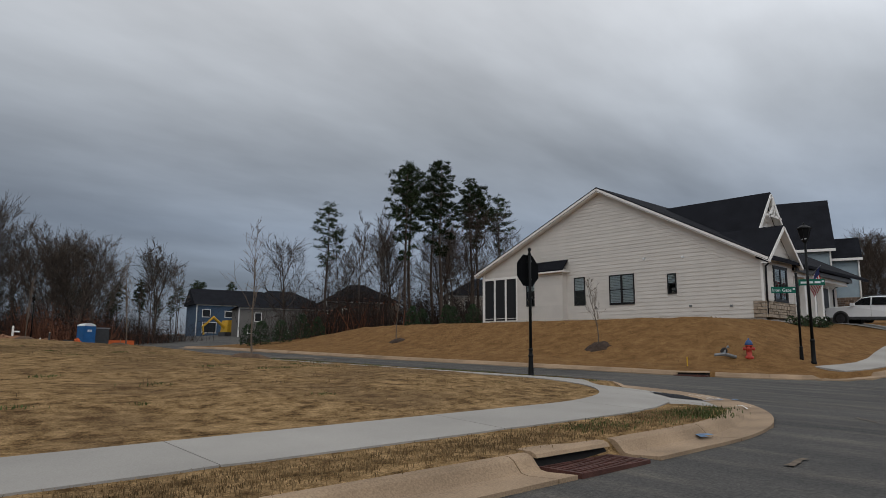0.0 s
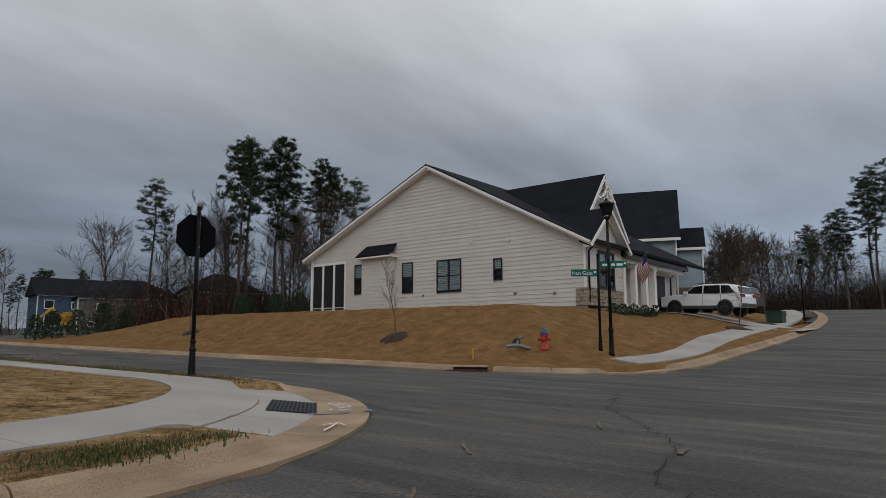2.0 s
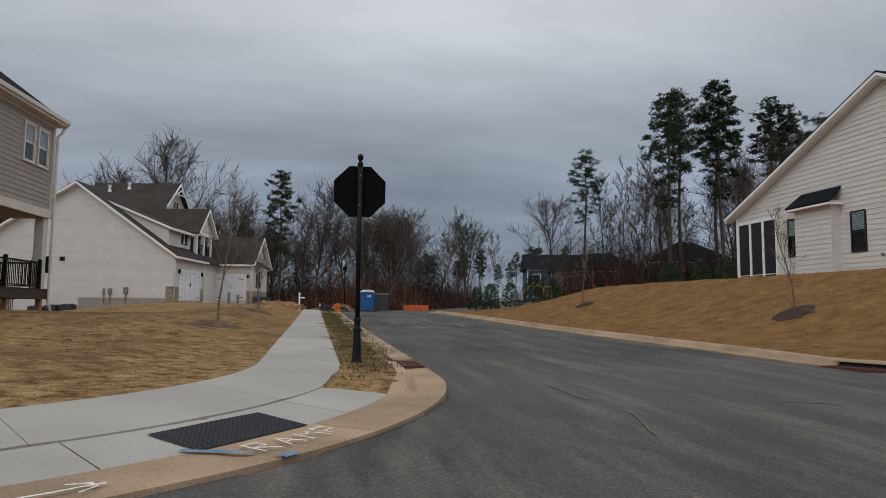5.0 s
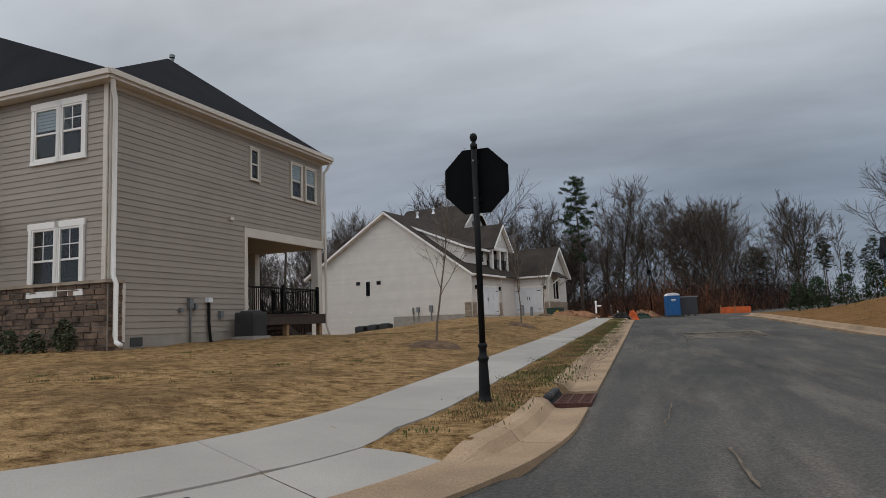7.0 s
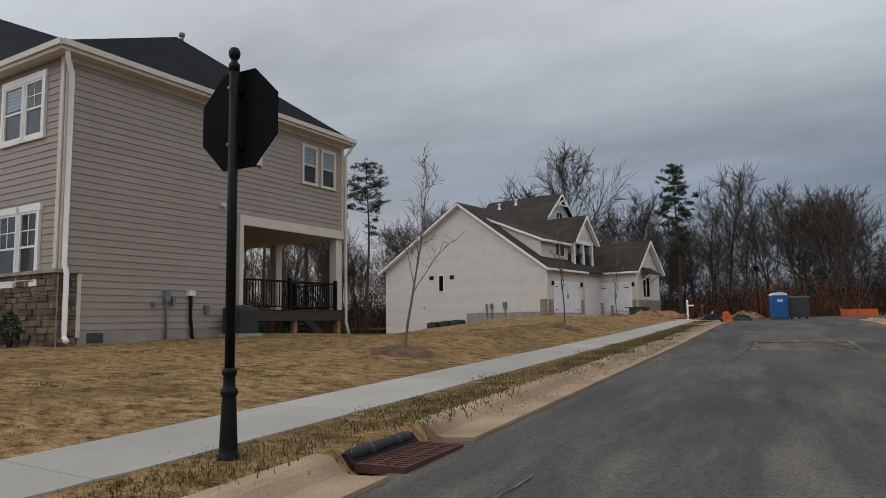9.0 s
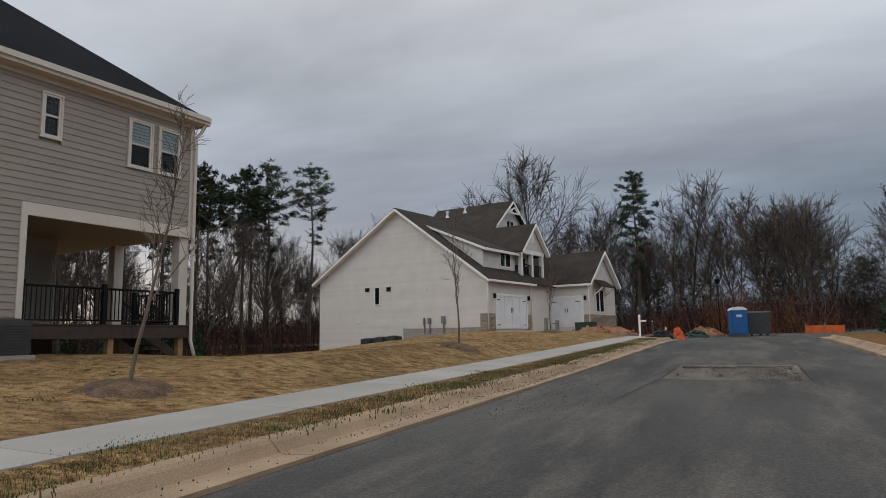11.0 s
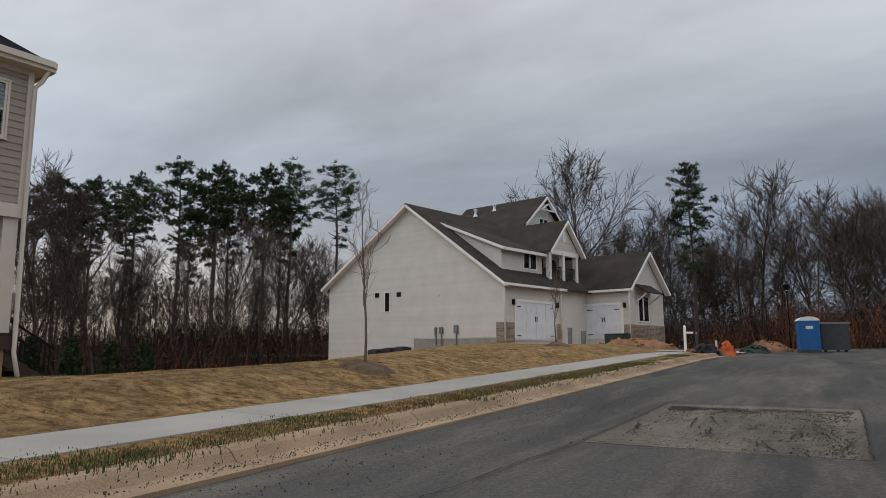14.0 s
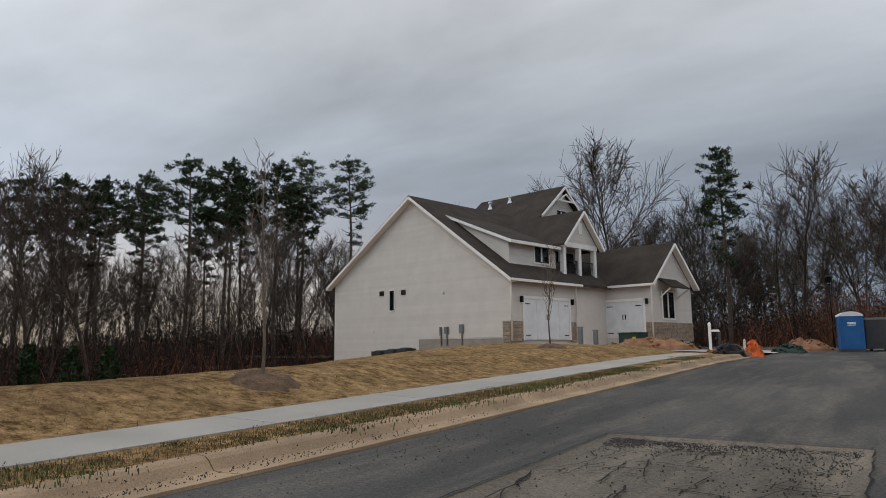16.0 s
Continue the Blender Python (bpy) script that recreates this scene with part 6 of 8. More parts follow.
# saplings in their mulch beds
def sapling(seed, x, y, height, ring, label, rot=0.0, bed_mat=MULCH):
    kw = dict(trunk_r=0.034, first=0.36, spread=0.33, limbs=14, sub=4, twigs=3, up=2.3, thin=0.4)
    t = bare_tree(seed, height, label, "street saplings", "sapling", SAP_BARK, **kw)
    z = ground_at(x, y)
    t.matrix_world = pose(x, y, z, 0, 0, rot)
    g = Geo()
    r = random.Random(seed)
    n = 26
    rim = [ring * r.uniform(0.85, 1.12) for _ in range(n)]
    vs = [(0, 0, 0)]
    for k in range(1, 4):
        for i in range(n):
            a = 2 * math.pi * i / n
            rr = rim[i] * k / 3
            X_, Y_ = x + rr * math.cos(a), y + rr * math.sin(a)
            vs.append((rr * math.cos(a), rr * math.sin(a), ground_at(X_, Y_) - z + (0.12, 0.07, -0.06)[k - 1] + r.uniform(-0.02, 0.02)))
    vs[0] = (0, 0, 0.13)
    fs = [(0, 1 + i, 1 + (i + 1) % n) for i in range(n)]
    for k in range(2):
        for i in range(n):
            a, b = 1 + k * n + i, 1 + k * n + (i + 1) % n
            fs.append((a, a + n, b + n, b))
    g.add(vs, fs)
    bed = new("mulch_bed", g.mesh("mulch_bed", bed_mat, True))
    bed.matrix_world = pose(x, y, z)
    tagged(bed, "dark mulch ring round a young tree" if bed_mat is MULCH else "brown soil and mulch ring round a young tree", "mulch", "mulch rings")
    return t


SAP = "young leafless street tree in a mulch ring"
sapling(51, 10.46, 19.03, 4.3, 0.74, SAP, 30, SOIL)
sapling(52, 10.56, 30.2, 4.1, 0.7, SAP, 200, SOIL)
sapling(53, 9.6, 43.5, 3.6, 0.6, SAP, 80, SOIL)
sapling(54, 25.7, 17.35, 3.2, 0.62, SAP, 10)
sapling(55, 24.9, 30.0, 3.2, 0.5, SAP, 120)
sapling(56, 41.2, 9.2, 3.4, 0.8, SAP, 60)
sapling(57, 48.5, 9.6, 3.0, 0.8, SAP, 90)


def shrub(x, y, h, w, mat, label, seed, name="shrub", group=""):
    """A bush of many small leaves on short stems."""
    r = random.Random(seed)
    t = thing(name, label, "shrub", pose(x, y, ground_at(x, y)), group)
    stems, leaves = Geo(), Geo()
    for _ in range(7):
        a = r.uniform(0, 6.3)
        stems.tube([(0, 0, -0.05), (math.cos(a) * w * 0.2, math.sin(a) * w * 0.2, h * 0.5), (math.cos(a) * w * 0.35, math.sin(a) * w * 0.35, h * 0.85)], [0.02, 0.014, 0.005], 4)
    for _ in range(int(420 * max(0.3, h))):
        u = r.random()
        z = h * (0.04 + 0.96 * u)
        rr = w * 0.5 * (1 - u ** 2.2 * 0.75) * math.sqrt(r.uniform(0.15, 1.0)) * r.uniform(0.8, 1.12)
        a = r.uniform(0, 6.3)
        c = Vector((rr * math.cos(a), rr * math.sin(a), z))
        s = r.uniform(0.05, 0.13) * (0.6 + 0.4 * h)
        e = Vector((r.gauss(0, 1), r.gauss(0, 1), r.gauss(0.4, 0.8))).normalized() * s
        f_ = e.orthogonal().normalized() * s * 0.5
        leaves.add([c - f_, c + f_, c + e], [(0, 1, 2)])
    part("stem_work", stems, BARK, t)
    part("foliage", leaves, mat, t)
    return t


k = 0
for x, y, h, w in ((23.4, 44.6, 1.5, 1.3), (24.3, 44.4, 1.7, 1.4), (25.5, 43.8, 1.6, 1.5), (26.8, 43.2, 1.8, 1.6), (28.3, 43.4, 1.4, 1.1)):
    shrub(x, y, h, w, EVERGREEN, "dark evergreen shrub on the slope", 100 + k, "evergreen_shrub", "evergreens")
    k += 1
for x, y, h, w in ((-7.4, 33.4, 2.0, 1.0), (-6.9, 34.7, 1.9, 0.9), (-6.4, 36.0, 1.7, 0.95), (-5.8, 37.1, 1.6, 0.9), (-8.0, 32.0, 2.0, 1.0), (-8.4, 30.6, 1.9, 1.1)):
    shrub(x, y, h, w, EVERGREEN, "narrow dark evergreen planted behind the taupe house", 120 + k, "evergreen_shrub", "evergreens")
    k += 1
for x, y in ((34.9, 12.7), (35.7, 12.6), (36.6, 12.7), (37.4, 12.8), (38.4, 12.7), (39.4, 12.8), (40.2, 12.9)):
    shrub(x, y, rnd.uniform(0.35, 0.6), 0.75, EVERGREEN, "low foundation shrub before the white house", 140 + k, "shrub", "foundation shrubs")
    k += 1
for x, y, h in ((34.0, 33.0, 1.6), (33.6, 34.5, 1.5), (34.4, 36, 1.7), (33.8, 38, 1.5), (34.6, 40, 1.8)):
    shrub(x, y, h, 1.3, EVERGREEN, "dark evergreen behind the white house", 160 + k, "evergreen_shrub", "evergreens")
    k += 1
for u, v, h in ((-1.15, 0.6, 0.75), (-1.2, 1.5, 0.5), (-1.15, 2.5, 0.55), (-1.2, 3.4, 0.5)):
    x, y = on_plan(H2M, u, v)
    shrub(x, y, h, 0.6, SHRUB_GREY, "small shrub against the stone base", 180 + k, "shrub", "foundation shrubs")
    k += 1
for u, v in ((10.0, -3.6), (11.2, -3.7), (12.0, -3.6), (13.2, -3.7), (14.2, -3.6)):
    x, y = on_plan(H3M, u, v)
    shrub(x, y, 0.6, 0.6, SHRUB_GREY, "small shrub by the garage wing", 190 + k, "shrub", "foundation shrubs")
    k += 1

# ---- corner: ramp, tactile mat, inlets ----
ramp = thing("kerb_ramp", "pale concrete ramp slabs at the dropped kerb", "ramp", kind="structure")


def polar(r, deg):
    return CX + r * math.cos(radians(deg)), CY + r * math.sin(radians(deg))


def ramp_height(x, y):
    s = CR - math.hypot(x - CX, y - CY)
    t = min(1.0, max(0.0, (s - 0.63) / 1.87))
    return float(road_z(*polar(CR, math.degrees(math.atan2(y - CY, x - CX))))) + 0.042 + 0.18 * t


for a0, a1 in ((-62, -53), (-53, -29), (-29, -17.2)):
    g = Geo()
    n, rows = 8, 4
    vs = []
    for i in range(n + 1):
        deg = a0 + 0.05 + (a1 - a0 - 0.1) * i / n
        for j in range(rows + 1):
            x, y = polar(CR - 1.355 + 0.72 * j / rows, deg)
            z = ramp_height(x, y)
            vs.append((x, y, z))
    m_ = rows + 1
    g.add(vs, [(i * m_ + j, i * m_ + j + 1, (i + 1) * m_ + j + 1, (i + 1) * m_ + j) for i in range(n) for j in range(rows)])
    g.add([(x, y, z - 0.12) for x, y, z in vs], [])
    part("ramp_slab", g, CONCRETE, ramp)
tact = thing("tactile_mat", "dark grey studded tactile mat in the ramp", "tactile paving")
c0 = (8.25 + 5.32 * math.cos(radians(-41)), 10.15 + 5.32 * math.sin(radians(-41)))
g = Geo()


def mat_at(u, v, lift):
    deg = radians(-41)
    t, r_ = Vector((-math.sin(deg), math.cos(deg))), Vector((math.cos(deg), math.sin(deg)))
    p = Vector(c0) + t * u + r_ * v
    return (p.x, p.y, ramp_height(p.x, p.y) + lift)


nn = 6
vs = [mat_at(-0.56 + 1.12 * i / nn, -0.29 + 0.58 * j / nn, 0.012) for i in range(nn + 1) for j in range(nn + 1)]
g.add(vs, [(i * (nn + 1) + j, (i + 1) * (nn + 1) + j, (i + 1) * (nn + 1) + j + 1, i * (nn + 1) + j + 1) for i in range(nn) for j in range(nn)])
part("mat_sheet", g, MAT_DARK, tact)
g = Geo()
for i in range(24):
    for j in range(12):
        x, y, z = mat_at(-0.53 + i * 0.0461, -0.265 + j * 0.0482, 0.012)
        g.lathe([(0.015, 0), (0.010, 0.007)], 6, pose(x, y, z))
tagged(part("studs", g, MAT_DARK, tact), kind="stuff")


def inlet(m, cover, cover_mat, label):
    """A storm drain: slotted iron grate in the gutter and a hood in the kerb. Local x along the kerb, y towards the lot."""
    t = thing("storm_drain", label, "storm drain", m)
    # solid near-black block, painted shade in place of an open pit
    part("pit_shade", Geo().box(-0.48, 0.48, 0.02, 0.42, -0.6, -0.04), CRACK_AND_HOLLOW_SHADE, t)
    for i in range(15):
        x = -0.468 + i * 0.0668
        part("grate_bar", Geo().box(x - 0.013, x + 0.013, 0.0, 0.42, -0.03, 0.032), IRON, t)
    g = Geo()
    for j in range(4):
        y = 0.0 + j * 0.137
        g.box(-0.5, 0.5, y - 0.011, y + 0.011, -0.03, 0.036)
    g.box(-0.52, -0.48, -0.01, 0.43, -0.03, 0.037)
    g.box(0.48, 0.52, -0.01, 0.43, -0.03, 0.037)
    part("grate_frame", g, IRON, t)
    # the kerb opening is a solid with its shade in the colour
    g = Geo()
    g.prism([(-0.54, 0.44, -0.3), (-0.54, 0.44, 0.03), (-0.54, 0.50, 0.103), (-0.54, 0.63, 0.103), (-0.54, 0.63, -0.3)], (1.08, 0, 0))
    part("throat_shade", g, CRACK_AND_HOLLOW_SHADE, t)
    if cover:
        g = Geo()
        g.lathe([(0.03, -0.50), (0.054, -0.48), (0.060, -0.2), (0.054, 0.1), (0.060, 0.34), (0.052, 0.46), (0.03, 0.48)], 12, pose(0, 0.51, 0.075, 0, 90, 0))
        part("sleeve", g, cover_mat, t, "black filter sleeve over the inlet", smooth=True)
        for x in (-0.2, 0.22):
            part("strap", Geo().lathe([(0.062, -0.02), (0.062, 0.02)], 12, pose(x, 0.51, 0.075, 0, 90, 0), cap=False), DARK_METAL, t)
    else:
        g = Geo()
        prof = [(0.42, 0.105), (0.44, 0.135), (0.49, 0.153), (0.66, 0.157), (0.66, 0.112), (0.50, 0.105)]
        g.prism([(-0.54, y, z) for y, z in prof], (1.08, 0, 0))
        part("hood", g, KERB, t, "concrete kerb lip over the opening")
    return t


inlet(pose(*INLET_B, float(road_z(*INLET_B))), False, IRON, "rusty storm drain with slotted grate in the gutter")
inlet(pose(14.6, 12.15, float(road_z(14.6, 12.15)), 0, 0, 90), True, BLACK_PIPE, "storm drain with rusty grate and black sleeve")
a_in = math.degrees(math.atan2(11.35 - 13.3, 22.1 - 28.5))
inlet(pose(22.08, 11.4, float(road_z(22.1, 11.4)), 0, 0, a_in + 90), False, IRON, "rusty kerb inlet across the street")

# ---- stop sign seen from behind ----
sign = thing("stop_sign", "black octagonal stop sign back on a black fluted post", "road sign", pose(13.5, 11.0, ground_at(13.5, 11.0)))
part("base", Geo().lathe([(0.082, -0.05), (0.082, 0.02), (0.068, 0.035), (0.066, 0.08), (0.052, 0.42), (0.050, 0.44), (0.062, 0.46), (0.066, 0.475), (0.062, 0.49), (0.045, 0.51), (0.042, 0.59), (0.055, 0.605), (0.056, 0.63), (0.042, 0.65)], 20), BLACK, sign, smooth=True)
part("pole", Geo().lathe([(0.037, 0.64), (0.036, 2.91)], 14), BLACK, sign, smooth=True)
part("finial", Geo().lathe([(0.040, 2.90), (0.043, 2.95), (0.024, 2.975), (0.024, 2.99), (0.036, 3.005), (0.044, 3.03), (0.044, 3.055), (0.032, 3.08), (0.008, 3.09)], 16), BLACK, sign, smooth=True)
SIGN_TURN = -2.0
g = Geo()
ring = [(0.415 * math.cos(radians(22.5 + 45 * i)), 0.415 * math.sin(radians(22.5 + 45 * i))) for i in range(8)]
mt = pose(0, 0, 2.53, 0, 0, SIGN_TURN)
g.prism([mt @ Vector((x, 0.055, z)) for x, z in ring], mt.to_3x3() @ Vector((0, 0.012, 0)))
part("sign_plate", g, SIGN_BACK, sign, "octagonal plate seen from its black back")
for z in (2.2, 2.64):
    part("bolt", Geo().lathe([(0.012, 0), (0.012, 0.012), (0.004, 0.016)], 8, mt @ pose(0.0, -0.047, z - 2.42, 90, 0, 0)), GREY_METAL, sign)
    part("bracket", Geo().box(-0.05, 0.05, 0.03, 0.056, z - 2.42 - 0.02, z - 2.42 + 0.02, mt), BLACK, sign)


# ---- street lamps, name signs, hydrant ----
def street_lamp(x, y, height, label):
    t = thing("street_lamp", label, "street lamp", pose(x, y, ground_at(x, y)))
    part("base", Geo().lathe([(0.10, -0.05), (0.10, 0.06), (0.08, 0.1), (0.07, 0.75), (0.085, 0.78), (0.085, 0.83), (0.06, 0.87)], 14), BLACK, t, smooth=True)
    part("pole", Geo().lathe([(0.056, 0.85), (0.042, height - 0.62)], 12), BLACK, t, smooth=True)
    part("collar", Geo().lathe([(0.05, height - 0.64), (0.09, height - 0.60), (0.09, height - 0.57), (0.12, height - 0.55)], 12), BLACK, t)
    lantern = part("lantern", Geo().lathe([(0.11, height - 0.55), (0.20, height - 0.17), (0.22, height - 0.16), (0.22, height - 0.13)], 6), BLACK, t, "black tapered lantern")
    part("lens", Geo().lathe([(0.115, height - 0.53), (0.192, height - 0.19)], 6), WHITE_PLASTIC, lantern)
    for k_ in range(6):
        a = radians(60 * k_)
        beam(t, (0.118 * math.cos(a), 0.118 * math.sin(a), height - 0.55), (0.206 * math.cos(a), 0.206 * math.sin(a), height - 0.16), 0.03, 0.03, BLACK, "rib", lantern)
    part("cap", Geo().lathe([(0.26, height - 0.13), (0.25, height - 0.10), (0.12, height - 0.02), (0.05, height + 0.02), (0.04, height + 0.08), (0.01, height + 0.1)], 12), BLACK, t)
    return t


LAMP = "black post-top street lamp with tapered lantern"
street_lamp(27.1, 9.27, 5.0, LAMP)
street_lamp(15.9, 72.0, 4.9, LAMP)
street_lamp(64.0, 10.6, 5.0, LAMP)


def letters(text, height, mat, m, name, parent, label=""):
    """Raised lettering in the built-in font."""
    cu = bpy.data.curves.new(name, "FONT")
    cu.body, cu.size, cu.extrude, cu.align_x, cu.align_y = text, height, 0.002, "CENTER", "CENTER"
    ob = new(name, cu)
    bpy.context.view_layer.update()
    me = bpy.data.meshes.new_from_object(ob.evaluated_get(bpy.context.evaluated_depsgraph_get()))
    bpy.data.objects.remove(ob)
    me.transform(m)
    me.materials.clear()
    me.materials.append(mat)
    return part(name, me, mat, parent, label)


post = thing("street_name_sign", "black post with two green street name blades", "street sign", pose(27.25, 9.72, ground_at(27.25, 9.72)))
part("base", Geo().lathe([(0.07, -0.05), (0.07, 0.05), (0.058, 0.4), (0.068, 0.43), (0.045, 0.48)], 14), BLACK, post, smooth=True)
part("pole", Geo().lathe([(0.043, 0.45), (0.043, 3.05)], 12), BLACK, post, smooth=True)
part("finial", Geo().lathe([(0.05, 3.04), (0.03, 3.08), (0.055, 3.12), (0.03, 3.17), (0.005, 3.18)], 12), BLACK, post, smooth=True)
for text, turn, z, off in (("Iron Gate", -52, 2.53, -0.46), (None, -62, 2.80, 0.50)):
    m = pose(0, 0, z, 0, 0, turn) @ pose(off, 0, 0)
    blade = part("sign_blade", Geo().box(-0.43, 0.43, -0.006, 0.006, -0.115, 0.115, m), SIGN_GREEN, post, "green blade with white lettering")
    if text:
        letters(text, 0.17, SIGN_WHITE, m @ pose(-0.06, -0.008, -0.01, 90, 0, 0), "lettering", blade)
        part("suffix_bar", Geo().box(0.32, 0.40, -0.009, -0.006, 0.0, 0.06, m), SIGN_WHITE, blade)
    else:
        for a, b in ((-0.36, -0.12), (-0.07, 0.05), (0.10, 0.29)):
            part("lettering_bar", Geo().box(a, b, -0.009, -0.006, -0.045, 0.03, m), SIGN_WHITE, blade)
        part("suffix_bar", Geo().box(0.33, 0.40, -0.009, -0.006, 0.0, 0.06, m), SIGN_WHITE, blade)

hyd = thing("fire_hydrant", "red fire hydrant with a blue bonnet on the lawn", "hydrant", pose(25.95, 11.05, ground_at(25.95, 11.05), 0, 0, 200))
part("barrel", Geo().lathe([(0.15, -0.05), (0.15, 0.04), (0.10, 0.06), (0.10, 0.40), (0.13, 0.42), (0.13, 0.46)], 16), HYDRANT_RED, hyd, smooth=True)
part("bonnet", Geo().lathe([(0.14, 0.46), (0.14, 0.49), (0.12, 0.56), (0.07, 0.63), (0.03, 0.65), (0.03, 0.70), (0.005, 0.71)], 16), HYDRANT_BLUE, hyd, "blue bonnet", smooth=True)
for a in (90, -90, 180):
    part("nozzle_cap", Geo().lathe([(0.055, 0.08), (0.055, 0.15), (0.07, 0.15), (0.07, 0.19), (0.02, 0.21)], 10, pose(0, 0, 0.33) @ pose(0, 0, 0, 0, 90, 0) if a == 180 else pose(0, 0, 0.33, a, 0, 0)), HYDRANT_RED, hyd)
bits = thing("flushing_valve", "grey pipe fitting lying beside the hydrant", "pipe fitting", pose(25.3, 11.7, ground_at(25.3, 11.7) + 0.05, 0, 0, 140))
part("pipe", Geo().tube([(-0.45, 0, 0.05), (0, 0.05, 0.16), (0.35, 0.0, 0.12)], [0.06, 0.07, 0.05], 8), GREY_METAL, bits)
part("valve_wheel", Geo().lathe([(0.12, 0), (0.14, 0.02), (0.12, 0.04)], 12, pose(0, 0.05, 0.26, 70, 0, 0)), DARK_METAL, bits)
part("elbow", Geo().tube([(0.0, 0.05, 0.16), (-0.05, 0.02, 0.34), (-0.2, -0.05, 0.42)], [0.05, 0.05, 0.06], 8), GREY_METAL, bits)
stake = thing("marker_stake", "short yellow marker stake in the lawn", "stake", pose(23.9, 12.4, ground_at(23.9, 12.4)))
part("stake_body", Geo().box(-0.03, 0.03, -0.01, 0.01, -0.05, 0.30), YELLOW, stake)
part("stake_point", Geo().prism([(-0.03, -0.01, 0.30), (0.03, -0.01, 0.30), (0, -0.01, 0.34)], (0, 0.02, 0)), YELLOW, stake)


# ---- sport utility car on the drive ----
def suv(m, paint, label):
    t = thing("car", label, "car", m)
    prof = [(-2.3, 0.42), (-2.33, 0.75), (-2.28, 1.0), (-2.0, 1.06), (-0.95, 1.12), (-0.35, 1.58), (0.2, 1.68), (1.5, 1.68), (1.95, 1.58), (2.2, 1.12), (2.3, 1.0), (2.33, 0.6), (2.28, 0.42)]
    g = Geo()
    n = len(prof)
    rows = []
    for y, inset in ((-0.93, 0.06), (-0.95, 0.0), (0.95, 0.0), (0.93, 0.06)):
        rows.append([(x, (y * (1 - 0.16 * max(0.0, (z - 1.1) / 0.6))), z) for x, z in prof])
    vs = [p for r_ in rows[1:3] for p in r_]
    g.add(vs, [tuple(range(n)), tuple(range(n, 2 * n))[::-1]] + [(i, n + i, n + (i + 1) % n, (i + 1) % n) for i in range(n)])
    body = part("body", g, paint, t)
    bevel(body, 0.06, 3)
    for s in (-1, 1):
        def yy(z):
            return s * (0.95 * (1 - 0.16 * max(0.0, (z - 1.1) / 0.6)) + 0.006)
        for quad in ([(-0.85, 1.16), (-0.33, 1.54), (0.15, 1.60), (0.15, 1.16)], [(0.22, 1.16), (0.22, 1.60), (1.1, 1.60), (1.15, 1.16)], [(1.22, 1.16), (1.17, 1.60), (1.6, 1.58), (1.95, 1.2)]):
            part("side_window", Geo().prism([(x, yy(z), z) for x, z in quad], (0, s * 0.006, 0)), CAR_GLASS, t)
        for a in (0.185, 1.185):
            part("door_seam", Geo().box(a - 0.008, a + 0.008, s * 0.952, s * 0.956, 0.5, 1.12), DARK_METAL, t)
        part("sill", Geo().box(-1.3, 1.2, s * 0.90, s * 0.965, 0.34, 0.5), DARK_METAL, t)
        part("mirror", Geo().box(-0.85, -0.65, s * 0.95, s * 1.12, 1.12, 1.28), paint, t)
        part("headlight", Geo().box(-2.33, -2.05, s * 0.55, s * 0.93, 0.86, 0.98), WHITE_PLASTIC, t)
        part("tail_light", Geo().box(2.12, 2.34, s * 0.55, s * 0.94, 0.95, 1.1), RED_LAMP, t)
        part("roof_rail", Geo().tube([(-0.2, s * 0.72, 1.72), (1.6, s * 0.72, 1.72)], [0.025, 0.025], 6), DARK_METAL, t)
        for x in (-1.45, 1.42):
            part("wheel_arch", Geo().lathe([(0.46, 0), (0.46, 0.03)], 20, pose(x, s * 0.93, 0.38, -90 * s, 0, 0)), DARK_METAL, t)
            w = part("wheel", Geo().lathe([(0.30, -0.1), (0.37, -0.1), (0.385, -0.05), (0.385, 0.1), (0.37, 0.14), (0.26, 0.14)], 22, pose(x, s * 0.86, 0.375, -90 * s, 0, 0)), TYRE, t)
            part("rim", Geo().lathe([(0.26, 0.12), (0.25, 0.145), (0.06, 0.15), (0.04, 0.16)], 22, pose(x, s * 0.86, 0.375, -90 * s, 0, 0)), ALLOY, w)
    part("windscreen", Geo().prism([(-0.93, -0.78, 1.15), (-0.93, 0.78, 1.15), (-0.38, 0.70, 1.565), (-0.38, -0.70, 1.565)], (-0.012, 0, 0.012)), CAR_GLASS, t)
    part("rear_window", Geo().prism([(2.2, -0.76, 1.18), (2.2, 0.76, 1.18), (1.99, 0.68, 1.52), (1.99, -0.68, 1.52)], (0.014, 0, 0.006)), CAR_GLASS, t)
    part("grille", Geo().box(-2.36, -2.3, -0.55, 0.55, 0.72, 0.92), DARK_METAL, t)
    part("bumper", Geo().box(2.28, 2.38, -0.9, 0.9, 0.42, 0.62), DARK_METAL, t)
    return t


car_z = ground_at(45.6, 12.0)
suv(pose(45.6, 12.0, car_z + 0.04, 0, 2, -98), CAR_WHITE, "white sport utility car parked on the driveway")
suv(pose(53.2, 13.4, ground_at(53.2, 13.4) + 0.1, 0, 2, -98), DARK_METAL, "dark sport utility car parked on the next driveway")
drive = Geo()
for i in range(9):
    for x in (43.8, 47.6):
        y = 6.9 + (14.4 - 6.9) * i / 8
        drive.add([(x, y, ground_at(x, max(y, 7.8)) + 0.05)], [])
drive.f = [(2 * i, 2 * i + 1, 2 * i + 3, 2 * i + 2) for i in range(8)]
tagged(new("driveway", drive.mesh("driveway", CONCRETE, True)), "pale concrete driveway up to the white house", "driveway", kind="structure")
